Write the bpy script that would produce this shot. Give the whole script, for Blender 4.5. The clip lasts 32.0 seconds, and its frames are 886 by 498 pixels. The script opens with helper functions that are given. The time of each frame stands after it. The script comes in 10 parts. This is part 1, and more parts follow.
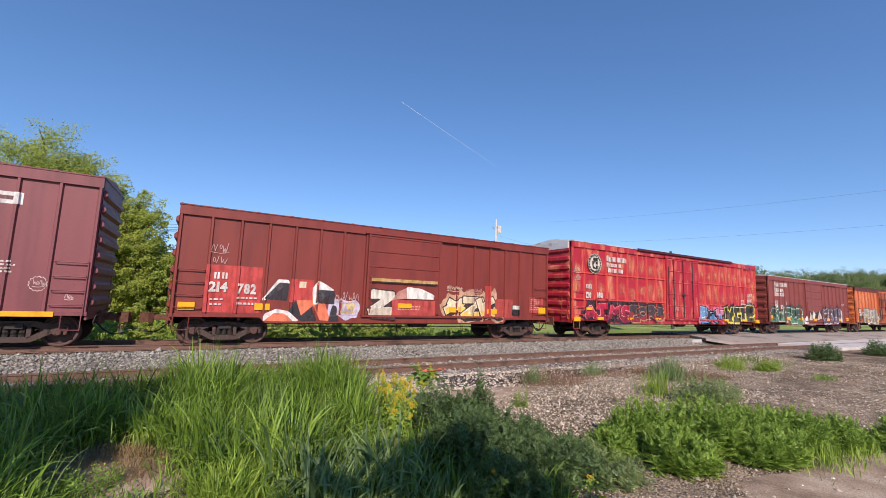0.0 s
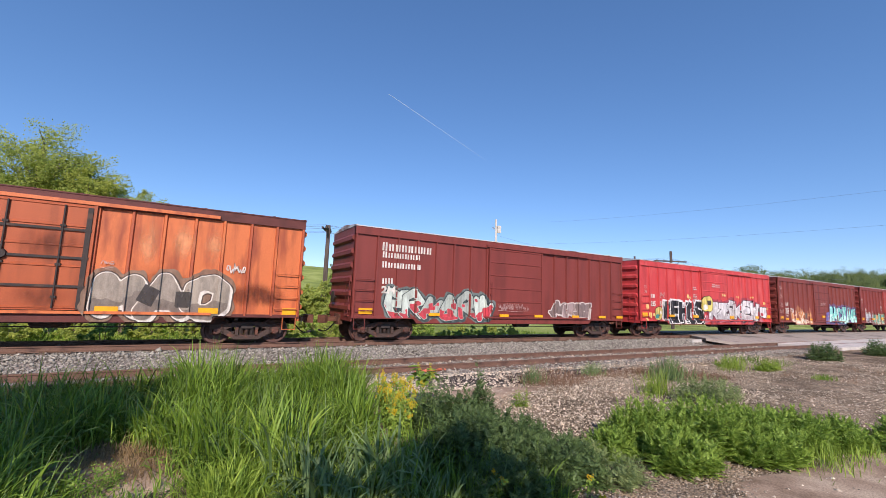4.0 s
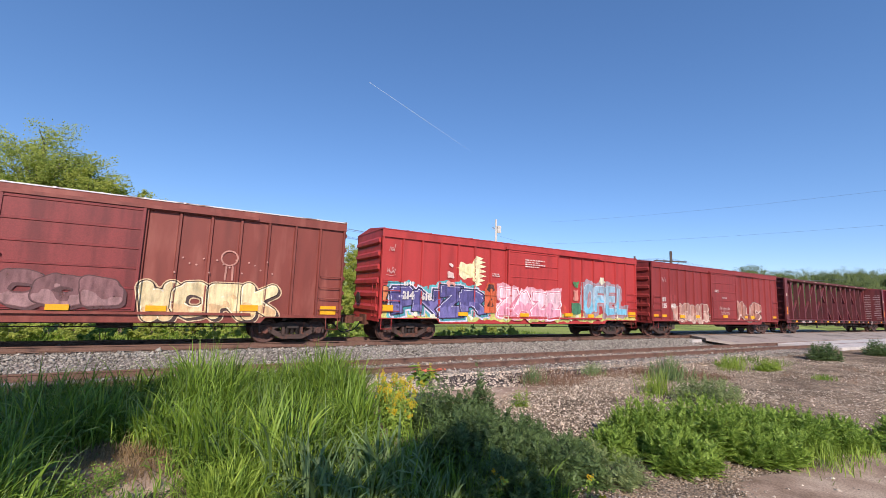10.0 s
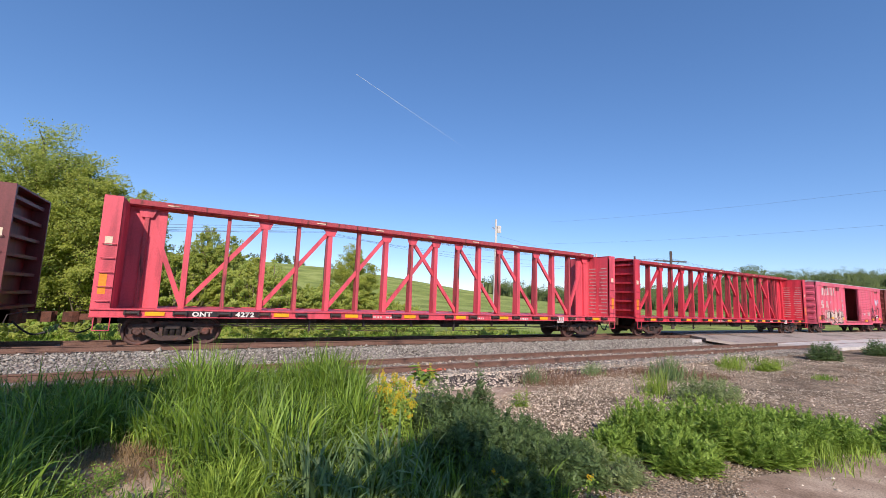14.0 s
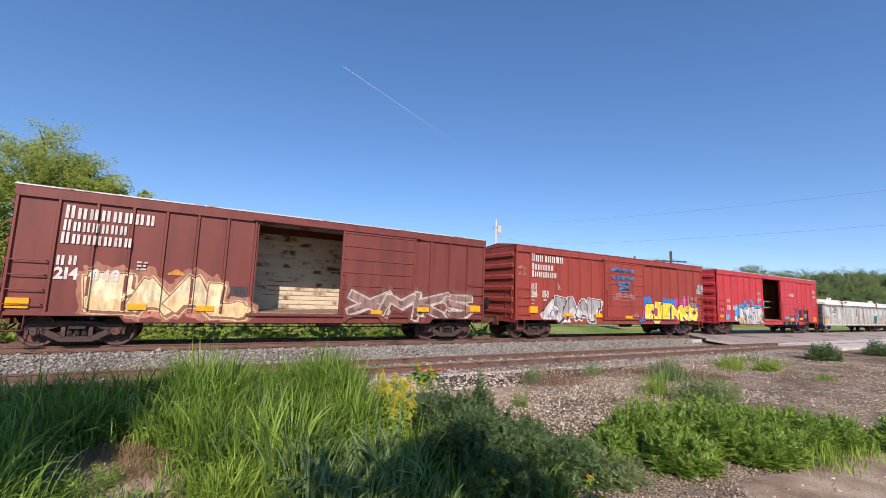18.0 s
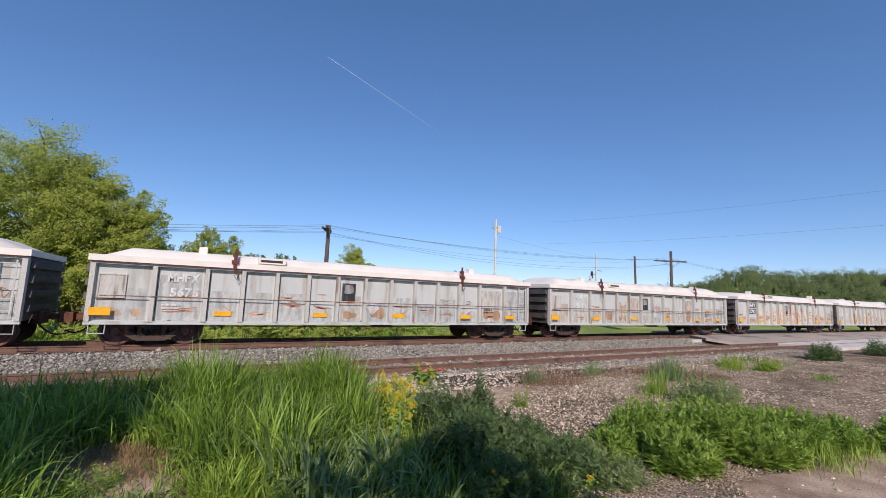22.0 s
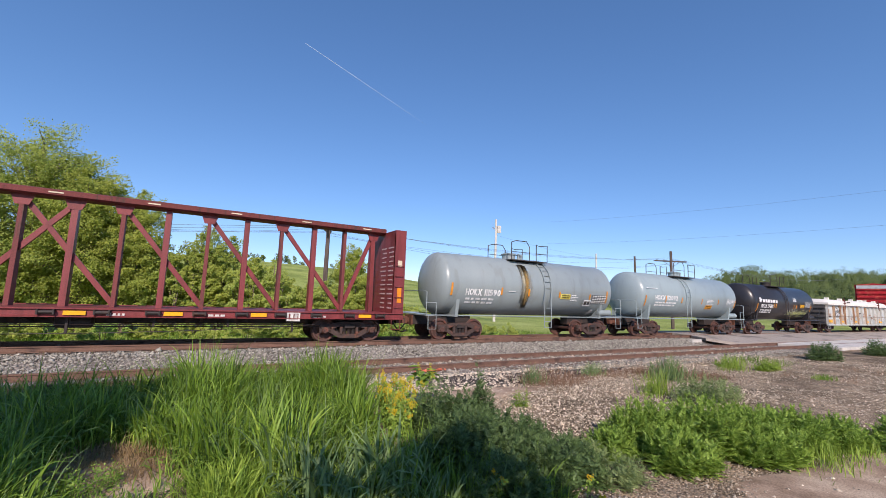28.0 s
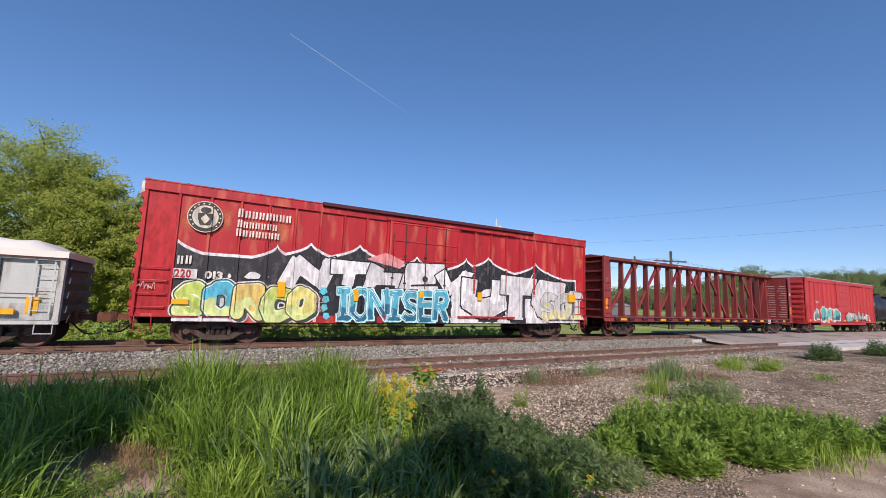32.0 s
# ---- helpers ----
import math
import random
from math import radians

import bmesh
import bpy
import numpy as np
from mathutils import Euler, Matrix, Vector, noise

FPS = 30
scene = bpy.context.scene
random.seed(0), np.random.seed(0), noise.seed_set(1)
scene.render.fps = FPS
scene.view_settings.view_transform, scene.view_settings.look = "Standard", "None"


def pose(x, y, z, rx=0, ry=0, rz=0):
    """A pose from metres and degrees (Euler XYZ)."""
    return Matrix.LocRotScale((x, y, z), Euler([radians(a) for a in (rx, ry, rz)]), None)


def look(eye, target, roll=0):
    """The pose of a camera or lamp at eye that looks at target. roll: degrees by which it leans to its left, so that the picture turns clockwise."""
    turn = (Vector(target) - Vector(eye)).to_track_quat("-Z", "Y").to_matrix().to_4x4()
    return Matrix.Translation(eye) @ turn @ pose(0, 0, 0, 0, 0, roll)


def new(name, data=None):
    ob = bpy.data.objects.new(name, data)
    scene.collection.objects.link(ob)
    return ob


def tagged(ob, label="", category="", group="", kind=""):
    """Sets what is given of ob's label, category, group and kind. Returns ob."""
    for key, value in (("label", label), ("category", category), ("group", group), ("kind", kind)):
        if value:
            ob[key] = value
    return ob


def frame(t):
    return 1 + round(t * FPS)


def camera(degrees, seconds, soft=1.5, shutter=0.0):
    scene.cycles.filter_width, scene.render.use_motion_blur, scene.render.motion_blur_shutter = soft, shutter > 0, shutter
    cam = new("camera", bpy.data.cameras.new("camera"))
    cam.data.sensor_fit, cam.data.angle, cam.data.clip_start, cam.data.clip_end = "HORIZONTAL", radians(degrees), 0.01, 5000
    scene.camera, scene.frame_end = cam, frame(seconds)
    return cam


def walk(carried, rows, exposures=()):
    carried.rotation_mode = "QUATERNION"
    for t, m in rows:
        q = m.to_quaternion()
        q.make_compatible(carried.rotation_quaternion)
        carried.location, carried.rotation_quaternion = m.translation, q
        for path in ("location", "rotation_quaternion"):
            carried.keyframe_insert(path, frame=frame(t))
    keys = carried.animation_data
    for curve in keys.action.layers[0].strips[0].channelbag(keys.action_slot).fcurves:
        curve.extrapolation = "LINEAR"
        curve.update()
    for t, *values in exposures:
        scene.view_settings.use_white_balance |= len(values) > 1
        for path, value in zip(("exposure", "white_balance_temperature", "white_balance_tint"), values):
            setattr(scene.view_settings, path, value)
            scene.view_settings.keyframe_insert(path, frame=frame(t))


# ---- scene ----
YC = 16.96            # centre line of the main track
YS = 12.53            # centre line of the siding
SIDE = 1.58           # half the width of a car
cam = camera(93.72, 32.0, soft=0.6)
EYE = look((0, 0, 1.80), (math.sin(radians(29.52)) * math.cos(radians(6.752)), math.cos(radians(29.52)) * math.cos(radians(6.752)), 1.80 + math.sin(radians(6.752))), 2.157)
walk(cam, [(0, EYE), (32, EYE)], [(0, 0.12, 6420, 21), (3, 0.14, 6420, 21), (9, 0.17, 6420, 21), (14, 0.17, 6420, 21), (19, 0.08, 6420, 21), (21, -0.04, 6420, 21), (22.5, -0.10, 6420, 21), (25.5, -0.08, 6420, 21), (27.5, 0.10, 6420, 21), (28.5, 0.14, 6420, 21), (30, 0.06, 6420, 21), (32, -0.04, 6420, 21)])

# ---- world and sun ----
SUN_TO = Vector((-1.28, -2.95, 2.15)).normalized()
world = bpy.data.worlds.new("sky_world")
scene.world = world
world.use_nodes = True
wn = world.node_tree.nodes
sky = wn.new("ShaderNodeTexSky")
sky.sky_type = "NISHITA"
sky.sun_disc = False
sky.sun_elevation = math.asin(SUN_TO.z)
sky.sun_rotation = math.atan2(SUN_TO.x, SUN_TO.y)
sky.altitude = 200
sky.air_density, sky.dust_density, sky.ozone_density = 0.82, 0.12, 5.0
wn["Background"].inputs[1].default_value = 0.209
deep = wn.new("ShaderNodeHueSaturation")
deep.inputs["Saturation"].default_value = 1.22
even = wn.new("ShaderNodeGamma")
even.inputs["Gamma"].default_value = 0.76
world.node_tree.links.new(sky.outputs[0], even.inputs["Color"])
world.node_tree.links.new(even.outputs[0], deep.inputs["Color"])
world.node_tree.links.new(deep.outputs[0], wn["Background"].inputs[0])
sun = new("sun", bpy.data.lights.new("sun", "SUN"))
sun.data.energy, sun.data.angle, sun.data.color = 4.2, radians(0.53), (1.0, 0.90, 0.76)
sun.matrix_world = look(SUN_TO * 50, (0, 0, 0))


# ---- materials ----
def lin(c):
    """Linear colour from 0 to 255 values."""
    return tuple(((v / 255 + 0.055) / 1.055) ** 2.4 if v > 10 else v / 255 / 12.92 for v in c) + (1.0,)


def mat(name, color, rough=0.6, metal=0.0, var=0.25, scale=1.5, bump=0.15, fine=40.0, tint=None, streak=False, island=0.0, rand=0.0, spec=0.5, fade=None):
    """A painted or raw surface: colour varied at two scales, optional vertical streaks of a second tint, fine relief."""
    m = bpy.data.materials.new(name)
    m.use_nodes = True
    nt = m.node_tree
    N, L = nt.nodes, nt.links
    b = N["Principled BSDF"]
    b.inputs["Roughness"].default_value, b.inputs["Metallic"].default_value = rough, metal
    b.inputs["Specular IOR Level"].default_value = spec
    co = N.new("ShaderNodeTexCoord")
    n1, n2 = N.new("ShaderNodeTexNoise"), N.new("ShaderNodeTexNoise")
    n1.inputs["Scale"].default_value, n1.inputs["Detail"].default_value = scale, 6
    n2.inputs["Scale"].default_value, n2.inputs["Detail"].default_value = fine, 3
    mp = N.new("ShaderNodeMapping")
    if streak:
        mp.inputs["Scale"].default_value = (3.0, 3.0, 0.35)
    info = N.new("ShaderNodeObjectInfo")
    shift = N.new("ShaderNodeVectorMath")
    shift.operation = "ADD"
    L.new(co.outputs["Object"], shift.inputs[0])
    mul = N.new("ShaderNodeMath")
    mul.operation = "MULTIPLY"
    mul.inputs[1].default_value = 37.0
    L.new(info.outputs["Random"], mul.inputs[0])
    L.new(mul.outputs[0], shift.inputs[1])
    L.new(shift.outputs[0], mp.inputs[0])
    L.new(mp.outputs[0], n1.inputs["Vector"])
    L.new(shift.outputs[0], n2.inputs["Vector"])
    ramp = N.new("ShaderNodeValToRGB")
    c = lin(color)
    t = lin(tint) if tint else tuple(v * (1 - var) for v in c[:3]) + (1,)
    ramp.color_ramp.elements[0].position, ramp.color_ramp.elements[1].position = 0.34, 0.66
    ramp.color_ramp.elements[0].color = t
    ramp.color_ramp.elements[1].color = tuple(min(1, v * (1 + var * 0.4)) for v in c[:3]) + (1,)
    mid = ramp.color_ramp.elements.new(0.5 if not tint else 0.44)
    mid.color = c
    L.new(n1.outputs[0], ramp.inputs[0])
    mix = N.new("ShaderNodeMix")
    mix.data_type, mix.blend_type = "RGBA", "OVERLAY"
    mix.inputs[0].default_value = min(1.0, var * 1.6)
    L.new(ramp.outputs[0], mix.inputs["A"])
    L.new(n2.outputs[0], mix.inputs["B"])
    last = mix.outputs["Result"]
    if fade:
        n3, r3, mf = N.new("ShaderNodeTexNoise"), N.new("ShaderNodeValToRGB"), N.new("ShaderNodeMix")
        mp3 = N.new("ShaderNodeMapping")
        mp3.inputs["Scale"].default_value = (1.9, 1.0, 0.42)
        n3.inputs["Scale"].default_value, n3.inputs["Detail"].default_value = 1.3, 5
        r3.color_ramp.elements[0].position, r3.color_ramp.elements[1].position = 0.52, 0.74
        mf.data_type = "RGBA"
        mf.inputs["B"].default_value = lin(fade)
        L.new(shift.outputs[0], mp3.inputs[0])
        L.new(mp3.outputs[0], n3.inputs["Vector"])
        L.new(n3.outputs[0], r3.inputs[0])
        L.new(r3.outputs[0], mf.inputs[0])
        L.new(last, mf.inputs["A"])
        last = mf.outputs["Result"]
    if island or rand:
        hsv = N.new("ShaderNodeHueSaturation")
        src = N.new("ShaderNodeNewGeometry").outputs["Random Per Island"] if island else info.outputs["Random"]
        mr = N.new("ShaderNodeMapRange")
        k = island or rand
        mr.inputs["To Min"].default_value, mr.inputs["To Max"].default_value = 1 - k, 1 + k
        L.new(src, mr.inputs[0])
        L.new(mr.outputs[0], hsv.inputs["Value"])
        L.new(last, hsv.inputs["Color"])
        last = hsv.outputs[0]
    L.new(last, b.inputs["Base Color"])
    if bump:
        bp = N.new("ShaderNodeBump")
        bp.inputs["Strength"].default_value, bp.inputs["Distance"].default_value = bump, 0.02
        L.new(n2.outputs[0], bp.inputs["Height"])
        L.new(bp.outputs[0], b.inputs["Normal"])
    return m


def leaf_mat(name, color, color2, gloss=0.35, trans=0.35, scale=0.9):
    """Leaves: colour differs from leaf to leaf and in broad patches, light shines through."""
    m = bpy.data.materials.new(name)
    m.use_nodes = True
    nt = m.node_tree
    N, L = nt.nodes, nt.links
    b, out = N["Principled BSDF"], N["Material Output"]
    b.inputs["Roughness"].default_value = 0.55
    b.inputs["Specular IOR Level"].default_value = gloss
    geo, co, no = N.new("ShaderNodeNewGeometry"), N.new("ShaderNodeTexCoord"), N.new("ShaderNodeTexNoise")
    no.inputs["Scale"].default_value = scale
    L.new(co.outputs["Object"], no.inputs["Vector"])
    mx = N.new("ShaderNodeMix")
    mx.data_type = "RGBA"
    mx.inputs["A"].default_value, mx.inputs["B"].default_value = lin(color), lin(color2)
    add = N.new("ShaderNodeMath")
    add.operation = "MULTIPLY_ADD"
    add.inputs[1].default_value, add.inputs[2].default_value = 0.7, -0.25
    L.new(geo.outputs["Random Per Island"], add.inputs[0])
    add2 = N.new("ShaderNodeMath")
    add2.operation = "ADD"
    add2.use_clamp = True
    L.new(add.outputs[0], add2.inputs[0])
    L.new(no.outputs[0], add2.inputs[1])
    L.new(add2.outputs[0], mx.inputs[0])
    tr, ms = N.new("ShaderNodeBsdfTranslucent"), N.new("ShaderNodeMixShader")
    ms.inputs[0].default_value = trans
    L.new(mx.outputs["Result"], b.inputs["Base Color"])
    L.new(mx.outputs["Result"], tr.inputs[0])
    L.new(b.outputs[0], ms.inputs[1])
    L.new(tr.outputs[0], ms.inputs[2])
    L.new(ms.outputs[0], out.inputs[0])
    return m


def ground_mat(name, stops, scale=0.35, fine=28.0, bump=0.6, stone=0.0):
    """Earth or stone: patches from one colour to the next, speckled, with relief."""
    m = mat(name, stops[1], rough=0.95, var=0.5, scale=scale, fine=fine, bump=bump, spec=0.15)
    r = next(n for n in m.node_tree.nodes if n.type == "VALTORGB").color_ramp
    r.elements[0].color, r.elements[1].color, r.elements[2].color = lin(stops[0]), lin(stops[1]), lin(stops[2])
    if stone:
        N, L = m.node_tree.nodes, m.node_tree.links
        b = N["Principled BSDF"]
        vo, co, hv, sep, mr = N.new("ShaderNodeTexVoronoi"), N.new("ShaderNodeTexCoord"), N.new("ShaderNodeHueSaturation"), N.new("ShaderNodeSeparateColor"), N.new("ShaderNodeMapRange")
        vo.inputs["Scale"].default_value = stone
        L.new(co.outputs["Object"], vo.inputs["Vector"])
        L.new(vo.outputs["Color"], sep.inputs[0])
        L.new(sep.outputs[0], mr.inputs[0])
        mr.inputs["To Min"].default_value, mr.inputs["To Max"].default_value = 0.5, 1.5
        L.new(b.inputs["Base Color"].links[0].from_socket, hv.inputs["Color"])
        L.new(mr.outputs[0], hv.inputs["Value"])
        L.new(hv.outputs[0], b.inputs["Base Color"])
        bp = next(n for n in N if n.type == "BUMP")
        bp.inputs["Strength"].default_value, bp.inputs["Distance"].default_value = 1.0, 0.03
        bp.invert = True
        L.new(vo.outputs["Distance"], bp.inputs["Height"])
    return m


M_STEEL = mat("dark_steel", (52, 44, 41), rough=0.7, var=0.4, scale=3, tint=(82, 58, 46))
M_WHEEL = mat("wheel_steel", (84, 58, 50), rough=0.6, var=0.4, scale=4, tint=(116, 70, 56))
M_BOGIE = mat("bogie_steel", (72, 56, 50), rough=0.75, var=0.45, scale=4, tint=(112, 70, 54))
M_RAIL = mat("rusty_rail", (112, 84, 70), rough=0.75, var=0.4, scale=2, tint=(84, 62, 53))
M_TIE = mat("weathered_tie_wood", (104, 88, 76), rough=0.95, var=0.5, scale=5, tint=(70, 58, 50), rand=0.3)
M_BALLAST = ground_mat("ballast_ground", [(92, 86, 80), (134, 126, 118), (160, 152, 144)], scale=0.8, stone=18.0)
M_STONE = mat("ballast_stone", (152, 147, 136), rough=0.9, var=0.3, scale=9, island=0.5)
M_PALE = mat("grey_gravel_stone", (150, 136, 117), rough=0.9, var=0.3, scale=9, island=0.5)
M_WHITE = mat("white_gravel_stone", (206, 190, 168), rough=0.9, var=0.25, scale=9, island=0.32)
M_GROUND = ground_mat("gravel_earth", [(104, 90, 74), (140, 122, 101), (176, 154, 129)], scale=0.9, fine=40, stone=30.0)
M_PAVE = mat("worn_asphalt", (162, 151, 140), rough=0.9, var=0.3, scale=0.7, fine=60, tint=(120, 113, 106))
M_SAND = ground_mat("sandy_earth", [(136, 114, 94), (168, 144, 122), (190, 168, 144)], scale=1.6, fine=50, bump=0.4)
M_SCALE = mat("rust_scale", (206, 118, 90), rough=0.9, var=0.4, scale=9, tint=(150, 78, 58), island=0.4)
M_CINDER = ground_mat("dark_cinder_earth", [(58, 52, 50), (76, 70, 66), (108, 98, 90)], scale=1.4, fine=40, stone=26.0)
M_CONC = mat("crossing_concrete", (206, 199, 189), rough=0.85, var=0.25, scale=0.9, fine=40)
M_PALEPOLE = mat("pale_pole_paint", (206, 202, 196), rough=0.7, var=0.15, scale=3)
M_WOODPOLE = mat("weathered_pole_wood", (94, 82, 74), rough=0.9, var=0.4, scale=3, streak=True)
M_WIRE = mat("wire_black", (92, 98, 108), rough=0.6, var=0.1)
M_GALV = mat("galvanised_steel", (176, 178, 178), rough=0.45, metal=0.5, var=0.15)
M_GRASS = leaf_mat("grass_blade", (44, 76, 16), (136, 168, 58), gloss=0.4, trans=0.22)
M_GRASS_Y = leaf_mat("young_grass_blade", (72, 108, 24), (166, 190, 76), gloss=0.4, trans=0.25)
M_GRASS_D = leaf_mat("grass_blade_blue", (58, 88, 42), (142, 166, 104), gloss=0.45, trans=0.25)
M_DRY = leaf_mat("dry_grass", (112, 82, 64), (160, 128, 100), trans=0.2)
M_WEED = leaf_mat("weed_leaf", (72, 112, 34), (170, 196, 90), trans=0.3)
M_WEED_G = leaf_mat("weed_leaf_silver", (92, 116, 62), (164, 178, 118))
M_WEED_D = leaf_mat("weed_leaf_grey", (44, 70, 35), (114, 138, 82), trans=0.28)
M_STRAW = leaf_mat("matted_straw", (116, 94, 66), (176, 150, 108), trans=0.2)
M_YELLOW = leaf_mat("yellow_flower", (176, 148, 14), (210, 184, 34), trans=0.2)
M_LEAF = leaf_mat("tree_leaf", (112, 138, 54), (186, 194, 94), trans=0.5)
M_LEAF_Y = leaf_mat("tree_leaf_fresh", (118, 140, 50), (188, 194, 90), trans=0.5)
M_LEAF_D = leaf_mat("shrub_leaf", (142, 166, 72), (204, 212, 116), trans=0.56)
M_LEAF_F = leaf_mat("woodland_leaf", (44, 64, 32), (110, 126, 66), trans=0.2, scale=0.07)
M_BARK = mat("bark", (128, 114, 98), rough=0.95, var=0.4, scale=6, streak=True)


# ---- mesh helpers ----
def box(bm, x0, x1, y0, y1, z0, z1):
    v = [bm.verts.new((x, y, z)) for x in (x0, x1) for y in (y0, y1) for z in (z0, z1)]
    for f in ((0, 1, 3, 2), (4, 6, 7, 5), (0, 4, 5, 1), (2, 3, 7, 6), (0, 2, 6, 4), (1, 5, 7, 3)):
        bm.faces.new([v[i] for i in f])
    return bm


def prism(bm, pts, y0, y1, axis="y"):
    """A polygon of (x, z) points drawn out along y (or of (y, z) points along x)."""
    mk = (lambda a, b, t: (a, t, b)) if axis == "y" else (lambda a, b, t: (t, a, b))
    lo = [bm.verts.new(mk(a, b, y0)) for a, b in pts]
    hi = [bm.verts.new(mk(a, b, y1)) for a, b in pts]
    n = len(pts)
    bm.faces.new(lo)
    bm.faces.new(hi[::-1])
    for i in range(n):
        bm.faces.new((lo[i], hi[i], hi[(i + 1) % n], lo[(i + 1) % n]))
    return bm


def rod(bm, a, b, r, seg=6, r2=None):
    a, b = Vector(a), Vector(b)
    q = (b - a).to_track_quat("Z", "Y").to_matrix()
    rings = []
    for p, rr in ((a, r), (b, r if r2 is None else r2)):
        rings.append([bm.verts.new(p + q @ Vector((math.cos(k * math.tau / seg) * rr, math.sin(k * math.tau / seg) * rr, 0))) for k in range(seg)])
    for k in range(seg):
        bm.faces.new((rings[0][k], rings[0][(k + 1) % seg], rings[1][(k + 1) % seg], rings[1][k]))
    bm.faces.new(rings[0][::-1])
    bm.faces.new(rings[1])
    return bm


def pipe(bm, pts, r, seg=6):
    """One bent tube through the points."""
    pts = [Vector(p) for p in pts]
    side, rings = None, []
    for i, p in enumerate(pts):
        d = (pts[min(i + 1, len(pts) - 1)] - pts[max(i - 1, 0)]).normalized()
        if side is None:
            side = d.orthogonal().normalized()
        side = (side - d * side.dot(d)).normalized()
        up = d.cross(side)
        k = 1.0
        if 0 < i < len(pts) - 1:
            k = 1 / max(0.5, abs(d.dot((pts[i + 1] - p).normalized())))
        rings.append([bm.verts.new(p + (side * math.cos(math.tau * a / seg) + up * math.sin(math.tau * a / seg)) * r * (1 + (k - 1) * 0.5)) for a in range(seg)])
    for u, v in zip(rings, rings[1:]):
        for a in range(seg):
            bm.faces.new((u[a], u[(a + 1) % seg], v[(a + 1) % seg], v[a]))
    bm.faces.new(rings[0][::-1])
    bm.faces.new(rings[-1])
    return bm


def lathe(bm, prof, seg=24, axis="y"):
    """Rings of (position, radius) along an axis, closed at both ends."""
    rings = []
    for p, r in prof:
        ring = []
        for k in range(seg):
            c, s = math.cos(k * math.tau / seg) * r, math.sin(k * math.tau / seg) * r
            ring.append(bm.verts.new((c, p, s) if axis == "y" else (p, c, s) if axis == "x" else (c, s, p)))
        rings.append(ring)
    for a, b in zip(rings, rings[1:]):
        for k in range(seg):
            bm.faces.new((a[k], b[k], b[(k + 1) % seg], a[(k + 1) % seg]))
    bm.faces.new(rings[0])
    bm.faces.new(rings[-1][::-1])
    return bm


def mesh_of(name, bm, material, smooth=False):
    bmesh.ops.recalc_face_normals(bm, faces=bm.faces)
    me = bpy.data.meshes.new(name)
    bm.to_mesh(me)
    bm.free()
    me.materials.append(material)
    if smooth:
        for p in me.polygons:
            p.use_smooth = True
        me.set_sharp_from_angle(angle=radians(35))
    return me


def part(name, bm, material, parent, label="", smooth=False):
    """One mesh under a thing or a part."""
    ob = new(name, mesh_of(name, bm, material, smooth))
    ob.parent = parent
    return tagged(ob, label) if label else ob


def share(name, me, parent, m=None):
    ob = new(name, me)
    ob.parent = parent
    if m is not None:
        ob.matrix_basis = m
    return ob


def soup(name, verts, faces, material, smooth=False):
    """A mesh from arrays made by code."""
    me = bpy.data.meshes.new(name)
    verts, faces = np.asarray(verts, np.float32), np.asarray(faces, np.int32)
    me.vertices.add(len(verts))
    me.vertices.foreach_set("co", verts.ravel())
    k = faces.shape[1]
    me.loops.add(faces.size)
    me.loops.foreach_set("vertex_index", faces.ravel())
    me.polygons.add(len(faces))
    me.polygons.foreach_set("loop_start", np.arange(len(faces), dtype=np.int32) * k)
    me.update(calc_edges=True)
    me.materials.append(material)
    if smooth:
        me.polygons.foreach_set("use_smooth", np.ones(len(faces), bool))
    return me


def empty(name, m=None):
    ob = new(name)
    if m is not None:
        ob.matrix_basis = m
    return ob


RNG = np.random.default_rng(7)


# ---- ground ----
def sstep(a, b, v):
    t = np.clip((np.asarray(v, float) - a) / (b - a), 0, 1)
    return t * t * (3 - 2 * t)


def ground_z(x, y):
    """Height of the ground: foreground, ballast beds of both tracks, ditch, field and hill behind."""
    x, y = np.asarray(x, float), np.asarray(y, float)
    z = -0.52 + 0.012 * np.sin(x * 0.7 + y * 0.4) * np.cos(y * 0.9 - x * 0.23) + 0.008 * np.sin(x * 2.9 + np.sin(y * 2.3) * 2)
    z = z + 0.05 * sstep(9.6, 11.0, y)
    z = z * (1 - sstep(10.6, 11.3, y)) + -0.47 * sstep(10.6, 11.3, y)
    z = z + 0.27 * sstep(14.2, 15.3, y)
    z = z - 0.75 * sstep(18.7, 20.2, y)
    z = z + 0.25 * sstep(22, 40, y)
    hill = 20.0 / (1 + np.exp(np.clip((x - 130) / 28.0, -30, 30))) * sstep(70, 270, y)
    d = np.hypot(x, y)
    az = np.degrees(np.arctan2(x, y))
    crest = np.interp(az, [32, 39, 46, 57, 61, 62.6, 64.2, 66.3, 69.7, 74, 77, 95], [1, 6.5, 10.0, 15.6, 17.4, 20.8, 25.2, 26.8, 23.6, 25.0, 23.6, 22])
    far = np.maximum(crest * np.minimum(d, 400) / 300 - 9.0, 0) * sstep(215, 395, d) * (az > 32) * (az < 100)
    return z + np.maximum(hill, far)


